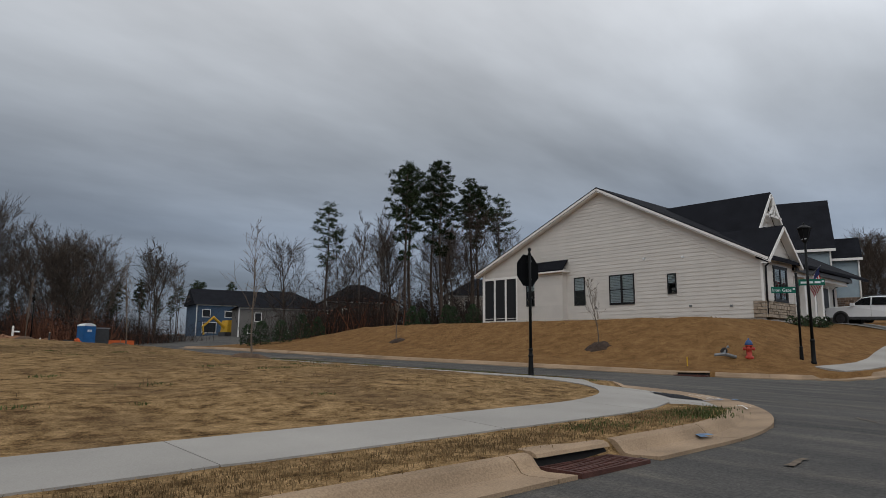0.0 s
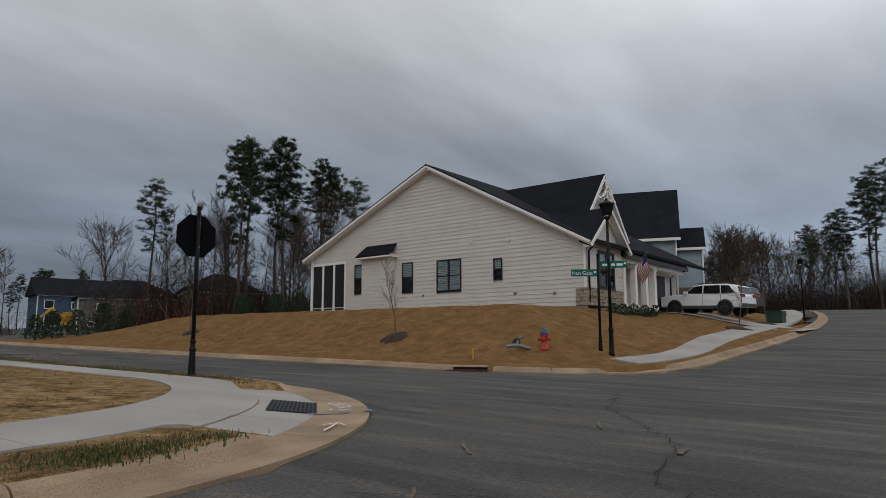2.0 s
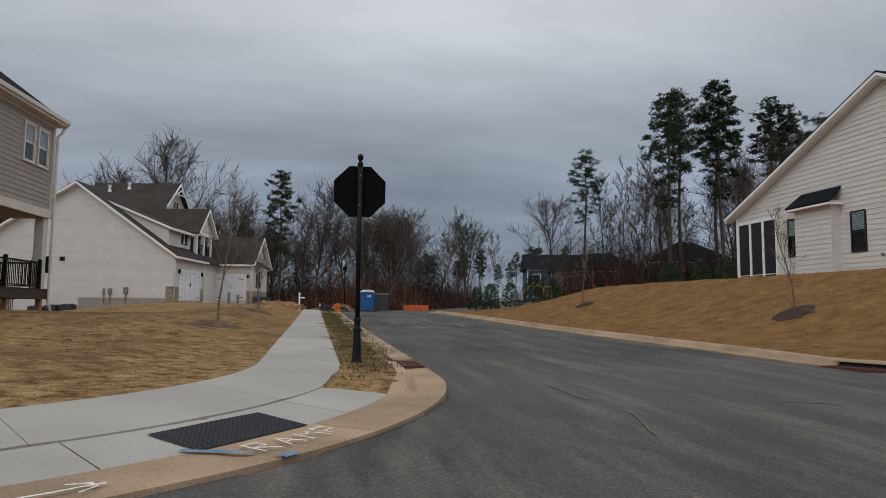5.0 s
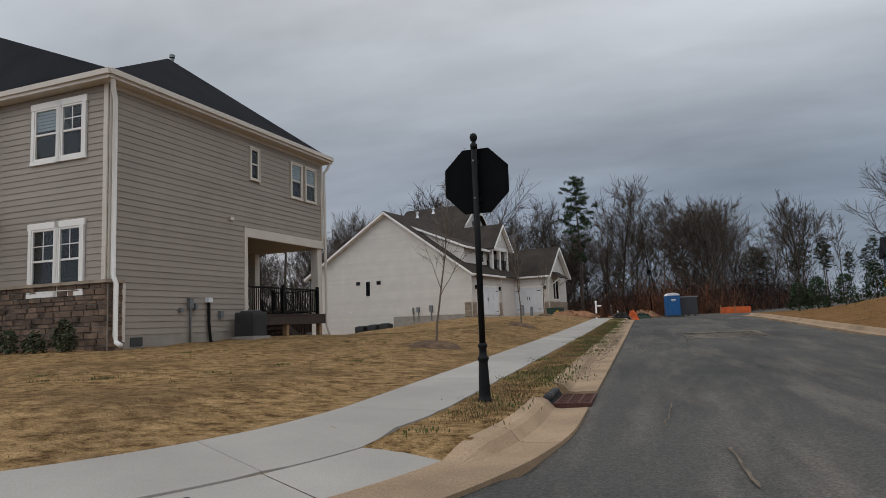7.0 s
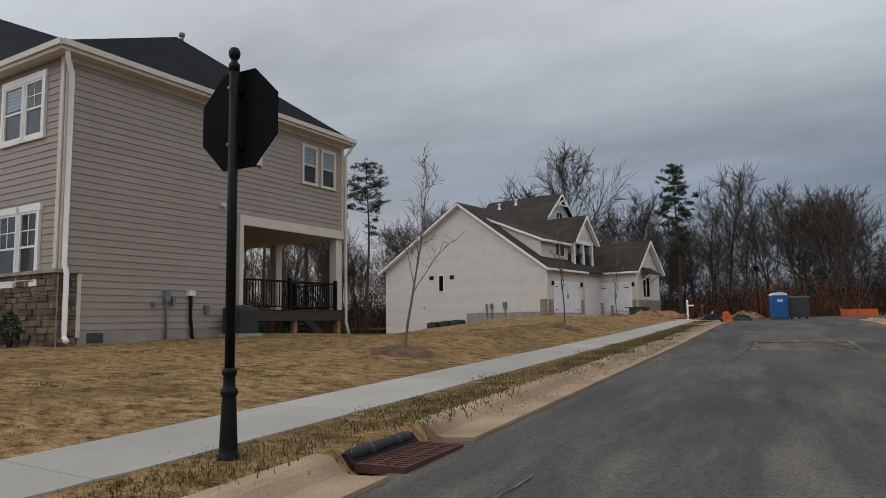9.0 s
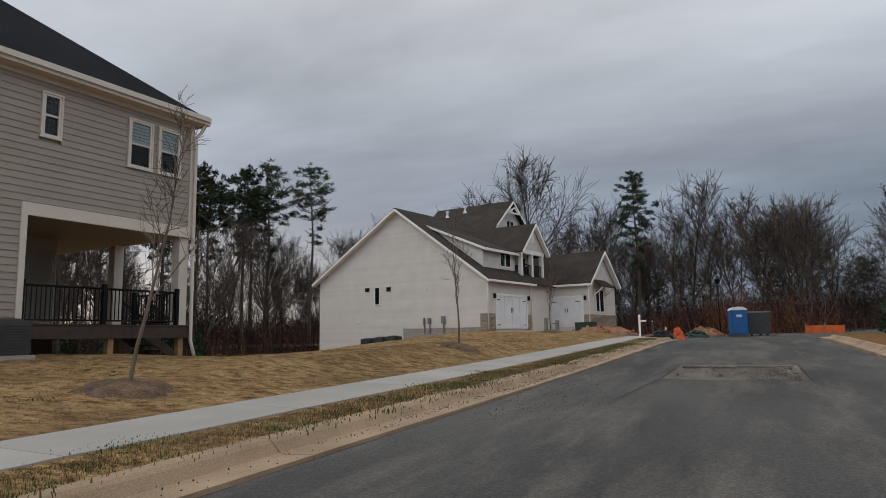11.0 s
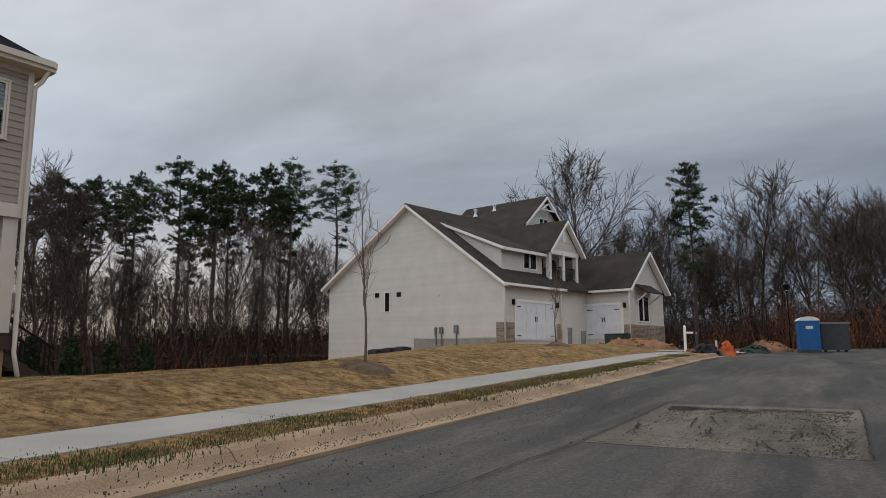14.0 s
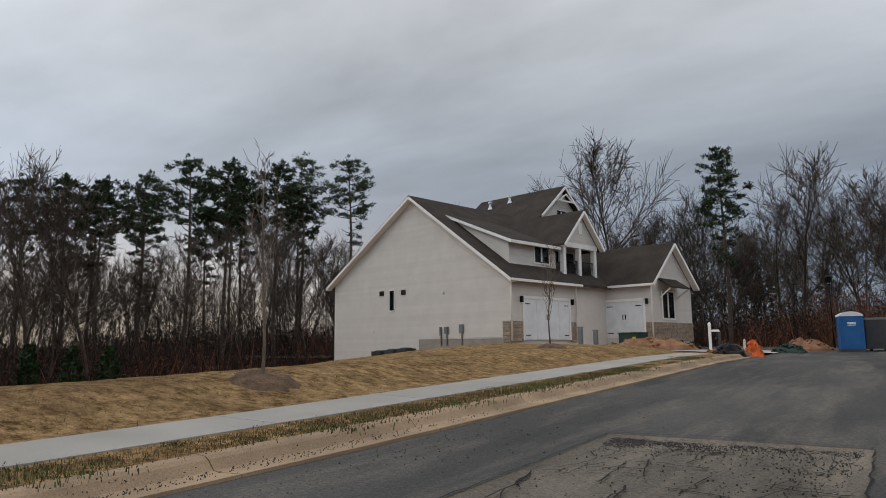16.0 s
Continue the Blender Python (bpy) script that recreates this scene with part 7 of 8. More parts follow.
sidewalk_e = thing("sidewalk", "pale concrete sidewalk along the hill", "sidewalk", kind="structure")
hill_walk = [(26.2, 8.0), (27.5, 7.55), (29, 7.35), (31, 7.45), (33, 7.75), (35.5, 8.05), (38, 8.1), (41, 8.2), (44, 8.3), (47, 8.5), (50, 8.75), (54, 9.2), (58, 9.7), (63, 10.5), (68, 11.4), (73, 12.6), (79, 14.3)]
slab_run(hill_walk, 1, 0.0, 1.15, sidewalk_e, 3.0, 0.03, CONCRETE, z_fun=lambda x, y: max(ground_at(x, y), float(road_z(x, y)) + 0.15))
apron = Geo()
for i in range(7):
    for y in (56.2, 60.4):
        x = 8.6 + 6.0 * i / 6
        apron.add([(x, y, max(ground_at(x, y), float(road_z(x, y))) + 0.05)], [])
apron.f = [(2 * i, 2 * i + 2, 2 * i + 3, 2 * i + 1) for i in range(6)]
tagged(new("driveway", apron.mesh("driveway", CONCRETE, True)), "pale concrete driveway of the new white house", "driveway", kind="structure")

# ---- end of the street ----
pot = thing("portable_toilet", "blue portable toilet with white domed roof", "portable toilet", pose(17.4, 60.6, float(road_z(17.4, 60.6)) + 0.05, 0, 0, 12))
part("skid", Geo().box(-0.58, 0.58, -0.6, 0.6, -0.06, 0.1), DARK_METAL, pot)
part("body", Geo().box(-0.55, 0.55, -0.56, 0.56, 0.1, 1.95), BLUE_PLASTIC, pot)
part("roof", Geo().prism([(-0.6, -0.6, 1.95), (0.6, -0.6, 1.95), (0.55, -0.6, 2.06), (0.3, -0.6, 2.18), (0, -0.6, 2.22), (-0.3, -0.6, 2.18), (-0.55, -0.6, 2.06)], (0, 1.2, 0)), WHITE_PLASTIC, pot, "white domed roof")
pdoor = part("door", Geo().box(-0.36, 0.36, -0.59, -0.56, 0.18, 1.88), BLUE_PLASTIC, pot)
for x0, x1, z0, z1 in ((-0.28, 0.28, 0.3, 0.95), (-0.28, 0.28, 1.02, 1.25)):
    part("door_panel", Geo().box(x0, x1, -0.605, -0.59, z0, z1), BLUE_PLASTIC, pdoor)
for z in (1.42, 1.5, 1.56):
    part("label_bar", Geo().box(-0.2, 0.2, -0.6, -0.59, z, z + 0.045), SIGN_WHITE, pdoor)
for x in (-0.54, 0.54):
    for y in (-0.56, 0.56):
        part("corner_strip", Geo().box(x - 0.04, x + 0.04, y - 0.03, y + 0.03, 0.1, 1.95), BLUE_PLASTIC, pot)
for k_ in range(5):
    part("side_rib", Geo().box(0.55, 0.57, -0.4 + k_ * 0.18, -0.34 + k_ * 0.18, 0.3, 1.8), BLUE_PLASTIC, pot)
skip = thing("dumpster", "dark steel roll-off dumpster with ribbed sides", "dumpster", pose(18.45, 62.3, float(road_z(18.45, 62.3)) + 0.12, 0, 0, 100))
skip.scale = (0.8, 0.8, 0.82)
pot.scale = (0.86, 0.86, 0.84)
part("tub", Geo().box(-1.6, 1.6, -0.8, 0.8, 0.0, 1.75), DARK_METAL, skip)
# the tub is solid: a dark sheet on top paints its shaded hollow
part("inside", Geo().box(-1.5, 1.5, -0.7, 0.7, 1.752, 1.76), CRACK_AND_HOLLOW_SHADE, skip)
for s in (-0.83, 0.83):
    for i in range(7):
        part("rib", Geo().box(-1.6 + i * 0.52, -1.48 + i * 0.52, min(s, s * 0.97), max(s, s * 0.97), 0.0, 1.7), DARK_METAL, skip)
    part("top_rail", Geo().box(-1.66, 1.66, s - 0.06, s + 0.06, 1.68, 1.8), GREY_METAL, skip)
for s in (-1.63, 1.63):
    part("end_rib", Geo().box(min(s, s * 0.98), max(s, s * 0.98), -0.8, 0.8, 1.68, 1.8), GREY_METAL, skip)
    for y in (-0.6, 0.6):
        part("wheel", Geo().lathe([(0.1, -0.08), (0.1, 0.08)], 10, pose(s * 0.85, y, -0.03, 90, 0, 0)), DARK_METAL, skip)


def net_fence(pts, h, label):
    t = thing("barrier_fence", label, "fence")
    for (x0, y0), (x1, y1) in zip(pts[:-1], pts[1:]):
        z0, z1 = ground_at(x0, y0), ground_at(x1, y1)
        z0, z1 = max(z0, float(road_z(x0, y0))), max(z1, float(road_z(x1, y1)))
        g = Geo()
        n, rows_ = 14, 6
        for j in range(rows_):
            g.prism([(x0, y0, z0 + h * j / rows_), (x1, y1, z1 + h * j / rows_), (x1, y1, z1 + h * (j + 0.72) / rows_), (x0, y0, z0 + h * (j + 0.72) / rows_)], (0.01, 0.012, 0))
        for i in range(n + 1):
            u = i / n
            x, y, z = x0 + (x1 - x0) * u, y0 + (y1 - y0) * u, z0 + (z1 - z0) * u
            g.box(x - 0.05, x + 0.05, y - 0.012, y + 0.0, z, z + h * 0.97)
        part("net", g, ORANGE, t)
        part("stake", Geo().box(x0 - 0.03, x0 + 0.03, y0 - 0.05, y0 + 0.01, z0, z0 + h + 0.15), TIMBER, t)
    return t


net_fence([(21.9, 70), (23.2, 70.3), (24.4, 70.2)], 0.6, "orange plastic mesh barrier across the street's end")


def heap(x, y, rx, ry, h, mat, label, seed, name="dirt_pile", rot=0):
    """A lumpy heap of loose soil."""
    r = random.Random(seed)
    g = Geo()
    n, rings = 28, 8
    z = max(ground_at(x, y), float(road_z(x, y)))
    vs = [(0, 0, h)]
    for k_ in range(1, rings + 1):
        u = k_ / rings
        for i in range(n):
            a = 2 * math.pi * i / n
            q = 1 + 0.25 * noise.noise(Vector((math.cos(a) * 1.3 + seed, math.sin(a) * 1.3, 0)))
            zz = h * (1 - u * u) ** 1.1 * (1 + 0.5 * noise.noise(Vector((math.cos(a) * u * 3 + seed, math.sin(a) * u * 3, 4)))) + r.uniform(-0.04, 0.04) * h
            vs.append((rx * u * q * math.cos(a), ry * u * q * math.sin(a), zz if k_ < rings else -0.12))
    fs = [(0, 1 + i, 1 + (i + 1) % n) for i in range(n)]
    for k_ in range(rings - 1):
        for i in range(n):
            a, b = 1 + k_ * n + i, 1 + k_ * n + (i + 1) % n
            fs.append((a, a + n, b + n, b))
    g.add(vs, fs)
    for _ in range(40):
        a, u, s = r.uniform(0, 6.3), r.uniform(0.2, 1.1), r.uniform(0.03, 0.1)
        c = Vector((rx * u * math.cos(a), ry * u * math.sin(a), max(0.0, h * (1 - u * u))))
        g.box(-s, s, -s * 0.8, s * 0.8, -s * 0.6, s * 0.7, Matrix.Translation(c) @ pose(0, 0, 0, r.uniform(0, 90), r.uniform(0, 90), r.uniform(0, 90)))
    ob = new(name, g.mesh(name, mat))
    ob.matrix_world = pose(x, y, z, 0, 0, rot)
    return tagged(ob, label, "dirt pile", kind="stuff")


heap(10.2, 52.6, 2.2, 0.8, 0.40, DIRT, "low heap of red clay rubble by the sidewalk", 3)
heap(13.6, 51.9, 1.0, 0.6, 0.28, DIRT, "small heap of clay at the kerb", 4)
heap(15.2, 62.5, 1.4, 1.0, 0.6, DIRT, "heap of clay behind the portable toilet", 5)
box_t = thing("transformer_box", "dark green utility transformer box on the lawn", "utility box", pose(8.9, 54.2, ground_at(8.9, 54.2) - 0.03, 0, 0, -15))
part("pad", Geo().box(-0.62, 0.62, -0.55, 0.55, 0, 0.08), CONCRETE, box_t)
bevel(part("cabinet", Geo().box(-0.52, 0.52, -0.45, 0.45, 0.08, 0.78), GREEN_BOX, box_t), 0.03)
part("lid", Geo().box(-0.54, 0.54, -0.47, 0.47, 0.78, 0.83), GREEN_BOX, box_t)
part("warning_label", Geo().box(0.25, 0.42, -0.456, -0.45, 0.45, 0.62), YELLOW, box_t)
box_e = thing("transformer_box", "dark green utility transformer box by the driveway", "utility box", pose(52.0, 9.9, ground_at(52.0, 9.9) - 0.03))
bevel(part("cabinet", Geo().box(-0.52, 0.52, -0.45, 0.45, 0.0, 0.78), GREEN_BOX, box_e), 0.03)
part("lid", Geo().box(-0.54, 0.54, -0.47, 0.47, 0.78, 0.83), GREEN_BOX, box_e)
for x, y, h in ((6.6, 53.4, 0.95), (7.2, 53.8, 0.85)):
    ped = thing("utility_pedestal", "short pale green utility pedestal", "utility box", pose(x, y, ground_at(x, y)), "pedestals")
    bevel(part("case", Geo().box(-0.1, 0.1, -0.1, 0.1, -0.05, h), GREY_METAL, ped), 0.03)
    part("cap", Geo().box(-0.11, 0.11, -0.11, 0.11, h, h + 0.05), GREY_METAL, ped)
mail = thing("mailbox_post", "white wooden mailbox post without its box", "post", pose(11.65, 57.4, ground_at(11.65, 57.4)))
part("post", Geo().box(-0.06, 0.06, -0.06, 0.06, -0.1, 1.35), WHITE_TRIM, mail)
part("cap", Geo().lathe([(0.09, 1.35), (0.09, 1.38), (0.02, 1.46)], 4), WHITE_TRIM, mail)
part("arm", Geo().box(-0.05, 0.42, -0.05, 0.05, 1.0, 1.1), WHITE_TRIM, mail)
for x, y, h in ((13.3, 56.8, 0.6), (13.0, 53.0, 0.9)):
    st = thing("survey_stake", "short pale survey stake", "stake", pose(x, y, ground_at(x, y)), "stakes")
    part("stake_body", Geo().box(-0.05, 0.05, -0.04, 0.04, -0.05, h), TAUPE_TRIM if h < 0.8 else DARK_METAL, st)
    part("stake_top", Geo().prism([(-0.05, -0.04, h), (0.05, -0.04, h), (0, -0.04, h + 0.06)], (0, 0.08, 0)), TAUPE_TRIM, st)
bag = heap(14.45, 51.9, 0.36, 0.3, 0.58, ORANGE, "orange mesh sack slumped at the kerb", 9, "mesh_sack")
bag["category"] = "sack"
cloth = heap(15.0, 58.2, 0.8, 0.4, 0.4, GREEN_BOX, "dark tarpaulin bundle by the street", 12, "tarpaulin")
cloth["category"] = "tarpaulin"
sock = heap(13.7, 51.2, 0.6, 0.35, 0.35, BLACK_PIPE, "black silt fence scrap at the kerb", 13, "silt_fence_scrap")
sock["category"] = "silt fence"


# ---- houses beyond the slope ----
def far_house(x, y, rot, w, d, h, roof_h, wall_mat, label, wins, hip=False):
    t = house_thing("house", label, pose(x, y, ground_at(x, y) - 0.3, 0, 0, rot))
    part("wall", Geo().box(-w / 2, w / 2, -d / 2, d / 2, 0, h), wall_mat, t)
    e = 0.5
    a, b = w / 2 + e, d / 2 + e
    rx = a - b if hip else a
    g = Geo()
    base = [(-a, -b, h), (a, -b, h), (a, b, h), (-a, b, h)]
    g.add(base + [(-max(rx, 0.3), 0, h + roof_h), (max(rx, 0.3), 0, h + roof_h)], [(0, 1, 5, 4), (2, 3, 4, 5), (1, 2, 5), (3, 0, 4), (3, 2, 1, 0)])
    part("roof", g, ROOF_BLACK, t)
    f_ = Wall(t, (-w / 2, -d / 2, 0), (1, 0, 0), (0, -1, 0))
    for u, z, ww, hh in wins:
        win = f_.bar(u - ww / 2, u + ww / 2, z, z + hh, 0.0, 0.06, WHITE_TRIM, "window")
        # no glass here: the pane is a sheet coloured like a shaded room
        f_.bar(u - ww / 2 + 0.1, u + ww / 2 - 0.1, z + 0.1, z + hh - 0.1, 0.06, 0.07, ROOM_SHADE, "pane", win)
    for u in (0, w):
        f_.bar(u - 0.08, u + 0.08, 0, h, 0.0, 0.06, WHITE_TRIM, "corner_board")
    f_.bar(0, w, h - 0.2, h, 0.0, 0.06, WHITE_TRIM, "fascia")
    return t


far_house(56.0, 117, -12, 12, 9, 5.6, 3.0, NAVY, "navy two-storey house beyond the slope", [(1.6, 3.4, 1.4, 1.4), (5.5, 3.4, 1.6, 1.2), (8.8, 3.4, 1.4, 1.4), (2.2, 0.7, 2.4, 1.9), (8, 0.7, 1.8, 1.6)])
far_house(52.0, 91, -20, 12.5, 9, 4.2, 2.8, GREY_SIDING, "dark grey house with hipped roof beyond the slope", [(2.6, 2.2, 1.0, 1.3), (9.0, 2.2, 1.0, 1.3), (1.6, 0.5, 0.8, 0.7), (5.4, 0.5, 0.8, 0.7), (6.6, 0.5, 0.8, 0.7), (10.5, 0.5, 1.0, 1.2)], True)
far_house(64, 88, -25, 11, 9, 4.8, 3.0, GREY_SIDING, "grey house half hidden behind the pines", [(3, 2.4, 1.1, 1.3), (8, 2.4, 1.1, 1.3)], True)
far_house(62, 130, -5, 10, 9, 5.4, 2.6, WHITE, "pale house far beyond the slope", [(2.5, 3.2, 1.3, 1.3), (7.5, 3.2, 1.3, 1.3)])
far_house(80, 76, -35, 12, 9, 5.0, 3.0, TAUPE, "taupe house behind the white house", [(3, 2.8, 1.2, 1.4), (8, 2.8, 1.2, 1.4)], True)
dig = thing("excavator", "yellow excavator working beyond the slope", "excavator", pose(48.5, 99, ground_at(48.5, 99)))
part("tracks", Geo().box(-1.6, 1.6, -1.2, 1.2, 0, 0.8), DARK_METAL, dig)
part("cab", Geo().prism([(-1.3, -1.1, 0.8), (1.5, -1.1, 0.8), (1.5, -1.1, 1.6), (0.2, -1.1, 1.8), (0.0, -1.1, 2.6), (-1.1, -1.1, 2.6)], (0, 2.2, 0)), YELLOW, dig)
part("boom", Geo().tube([(-1, 0, 1.4), (-3, 0, 3.0), (-4.6, 0, 1.6), (-4.4, 0, 0.4)], [0.22, 0.25, 0.18, 0.15], 6), YELLOW, dig)

# ---- road wear: sunken patch, cracks, chalk ----
def build_patch():
    x0, x1, y0, y1 = PATCH
    n, m_ = 34, 52
    vs = []
    for j in range(m_ + 1):
        for i in range(n + 1):
            x, y = x0 + (x1 - x0) * i / n, y0 + (y1 - y0) * j / m_
            edge = min(x - x0, x1 - x, y - y0, y1 - y)
            d = -0.035 * min(1, edge / 0.12) + 0.018 * noise.noise(Vector((x * 2.3, y * 2.3, 1))) + 0.012 * noise.noise(Vector((x * 9, y * 9, 2)))
            vs.append((x, y, float(road_z(x, y)) + (d if edge > 0 else 0.0)))
    g = Geo()
    g.add(vs, [(j * (n + 1) + i, j * (n + 1) + i + 1, (j + 1) * (n + 1) + i + 1, (j + 1) * (n + 1) + i) for j in range(m_) for i in range(n)])
    return tagged(new("road_patch", g.mesh("road_patch", BROKEN, True)), "sunken broken asphalt patch with gravel", "road patch", kind="structure")


build_patch()


def scatter(name, label, category, spots_, size, mat, seed, count):
    """Loose stones: count places drawn from spots_(rnd)."""
    r = random.Random(seed)
    g = Geo()
    for _ in range(count):
        x, y, z = spots_(r)
        s = size * r.uniform(0.4, 1.4)
        m = pose(x, y, z + s * 0.25, r.uniform(0, 360), r.uniform(0, 360), r.uniform(0, 360))
        g.box(-s, s, -s * 0.7, s * 0.7, -s * 0.5, s * 0.5, m)
    return tagged(new(name, g.mesh(name, mat)), label, category, kind="stuff")


def in_patch(r):
    x, y = r.uniform(PATCH[0] + 0.05, PATCH[1] - 0.05), r.uniform(PATCH[2] + 0.05, PATCH[3] - 0.05)
    k_ = r.random()
    if k_ < 0.35:
        y = PATCH[3] - abs(r.gauss(0, 0.4)) - 0.05
        x = min(PATCH[1] - 0.05, PATCH[0] + abs(r.gauss(0, 0.7)) + 0.05)
    elif k_ < 0.62:
        y = PATCH[3] - abs(r.gauss(0, 0.25)) - 0.05
    elif k_ < 0.85:
        x = PATCH[1] - abs(r.gauss(0, 0.35)) - 0.05
    return x, y, float(road_z(x, y)) - 0.03


scatter("patch_gravel", "loose dark asphalt crumbs in the sunken patch", "gravel", in_patch, 0.006, GRAVEL, 61, 3200)


def in_gutter(r):
    y = r.choice((r.uniform(19, 31), r.gauss(25, 2.5), r.uniform(14, 45)))
    s = abs(r.gauss(0.27, 0.09)) if r.random() < 0.75 else r.uniform(0.05, 0.6)
    return 14.6 - s, y, float(road_z(14.6, y)) + 0.03 + (0.14 if s > 0.45 else max(0.0, (s - 0.36) * 1.4))


scatter("gutter_gravel", "dark gravel washed along the gutter", "gravel", in_gutter, 0.0055, GRAVEL, 62, 1300)
scatter("road_grit", "loose grit on the asphalt beside the gutter", "gravel", lambda r: (lambda x, y: (x, y, float(road_z(x, y)) + 0.004))(14.75 + abs(r.gauss(0, 0.7)), r.uniform(20, 34)), 0.006, GRAVEL, 63, 700)


def ribbon(name, pts, width, mat, label, category, lift=0.006, z_fun=None, parent=None, seed=1, wander=0.03):
    """A thin uneven line lying on the road."""
    r = random.Random(seed)
    P = resample(pts, 0.12)
    vs = []
    for i, (x, y) in enumerate(P):
        a = P[min(i + 1, len(P) - 1)] - P[max(i - 1, 0)]
        a = a / (np.hypot(*a) + 1e-9)
        w = width * r.uniform(0.4, 1.2) / 2
        x, y = x + r.gauss(0, wander), y + r.gauss(0, wander)
        for s in (-1, 1):
            X_, Y_ = x - a[1] * w * s, y + a[0] * w * s
            vs.append((X_, Y_, (z_fun or (lambda p, q: float(road_z(p, q)) + 0.012))(X_, Y_) + lift))
    g = Geo().add(vs, [(2 * i, 2 * i + 1, 2 * i + 3, 2 * i + 2) for i in range(len(P) - 1)])
    if parent:
        return part(name, g, mat, parent)
    return tagged(new(name, g.mesh(name, mat)), label, category, kind="structure")


for k_, pts in enumerate(([(9.5, -0.2), (11.5, 1.8), (13.2, 2.2), (15.5, 4.0), (18.5, 5.2)], [(10.5, 1.4), (10.2, 2.6), (9.8, 3.1)], [(7.5, -3.0), (9.2, -1.3), (10.4, -1.0), (13.5, -0.2)],
                          [(16.3, 22.3), (16.4, 24.5), (16.5, 26.0)], [(19.05, 30.1), (17.6, 30.25), (16.5, 30.1)], [(16.5, 26.0), (16.5, 30.1)], [(16.5, 26.0), (19.05, 26.0)], [(19.05, 26.0), (19.05, 30.05)])):
    ribbon("road_crack", pts, 0.016, CRACK_AND_HOLLOW_SHADE, "thin dark crack in the asphalt", "crack", seed=70 + k_, wander=0.035 if k_ < 3 else 0.012)
rr = random.Random(77)
for k_ in range(46):
    x, y = rr.uniform(16.5, 18.9), rr.uniform(26.2, 30.0)
    a = rr.choice((rr.uniform(-0.4, 0.4), rr.uniform(1.2, 1.9)))
    ln = rr.uniform(0.3, 1.0)
    x2, y2 = min(18.95, max(16.5, x + ln * math.cos(a))), min(30.1, max(26.15, y + ln * math.sin(a)))
    ribbon("road_crack", [(x, y), ((x + x2) / 2 + rr.gauss(0, 0.05), (y + y2) / 2 + rr.gauss(0, 0.05)), (x2, y2)], 0.018, CRACK_AND_HOLLOW_SHADE, "thin dark crack in the broken patch", "crack", 0.012, lambda p, q: float(road_z(p, q)) - 0.028, seed=200 + k_, wander=0.015)
for k_, (x, y, a, ln, w) in enumerate(((13.6, 3.2, 0.5, 0.6, 0.06), (14.8, 4.3, 0.9, 0.4, 0.05), (15.7, 6.3, 1.3, 1.1, 0.04), (15.9, 8.2, 1.6, 1.2, 0.04), (18.0, 8.0, -0.3, 0.8, 0.05), (19.6, 7.2, -0.25, 0.6, 0.05), (12.6, 2.0, 0.2, 0.35, 0.1), (11.4, 3.3, 0.8, 0.5, 0.06), (16.8, 4.6, 0.1, 0.5, 0.05), (20.5, 5.8, 0.05, 0.9, 0.07), (9.8, 2.6, 0.6, 0.5, 0.05), (7.2, 2.9, 0.1, 0.5, 0.12), (15.4, 10.3, 1.5, 1.6, 0.03))):
    ribbon("scuff_mark", [(x, y), (x + ln * math.cos(a), y + ln * math.sin(a))], w * 0.7, DUST, "pale dusty scuff on the asphalt", "scuff mark", 0.004, seed=300 + k_, wander=0.008)

def flat_kerb(x, y):
    return float(road_z(x, y)) + 0.045


def polar_pts(pts):
    return [(8.25 + r_ * math.cos(radians(d_)), 10.15 + r_ * math.sin(radians(d_))) for r_, d_ in pts]


ribbon("chalk_arrow", polar_pts([(6.0, -59.8), (6.0, -54.6)]), 0.035, CHALK, "white spray-paint arrow on the gutter", "marking", 0.006, flat_kerb, seed=90, wander=0.004)
ribbon("chalk_arrow", polar_pts([(6.11, -56.3), (6.0, -54.6), (5.89, -56.3)]), 0.035, CHALK, "white spray-paint arrow on the gutter", "marking", 0.008, flat_kerb, seed=91, wander=0.004)
ribbon("paint_stripe", polar_pts([(5.56, -47.6), (5.78, -46.2), (6.0, -45.0)]), 0.07, BLUE_CHALK, "blue utility paint stripe on the gutter", "marking", 0.007, flat_kerb, seed=92, wander=0.01)
ribbon("paint_stripe", polar_pts([(6.24, -44.6), (6.24, -43.4)]), 0.10, BLUE_CHALK, "blue utility paint dab on the gutter lip", "marking", 0.007, flat_kerb, seed=93, wander=0.008)
ribbon("paint_stripe", [(8.0, 4.05), (8.1, 4.2), (8.25, 4.1)], 0.10, BLUE_CHALK, "faint blue utility paint on the gutter", "marking", 0.007, flat_kerb, seed=94, wander=0.02)
strokes = {"R": [[(0, 0), (0, 1)], [(0, 1), (0.6, 0.95), (0.6, 0.55), (0, 0.5)], [(0.1, 0.5), (0.65, 0)]], "A": [[(0, 0), (0.3, 1), (0.65, 0)], [(0.12, 0.4), (0.52, 0.4)]],
           "M": [[(0, 0), (0.1, 1), (0.38, 0.4), (0.62, 1), (0.75, 0)]], "P": [[(0, 0), (0, 1)], [(0, 1), (0.6, 0.95), (0.6, 0.5), (0, 0.45)]]}
for i, ch in enumerate("RAMP"):
    for k_, st in enumerate(strokes[ch]):
        pts = [(5.78 + 0.26 * (1 - v), -44.3 + (i + u) * 2.4) for u, v in st]
        ribbon("painted_letter", polar_pts(pts), 0.024, CHALK, "hand-sprayed white letter of the word RAMP", "marking", 0.008, flat_kerb, seed=500 + i * 5 + k_, wander=0.003)

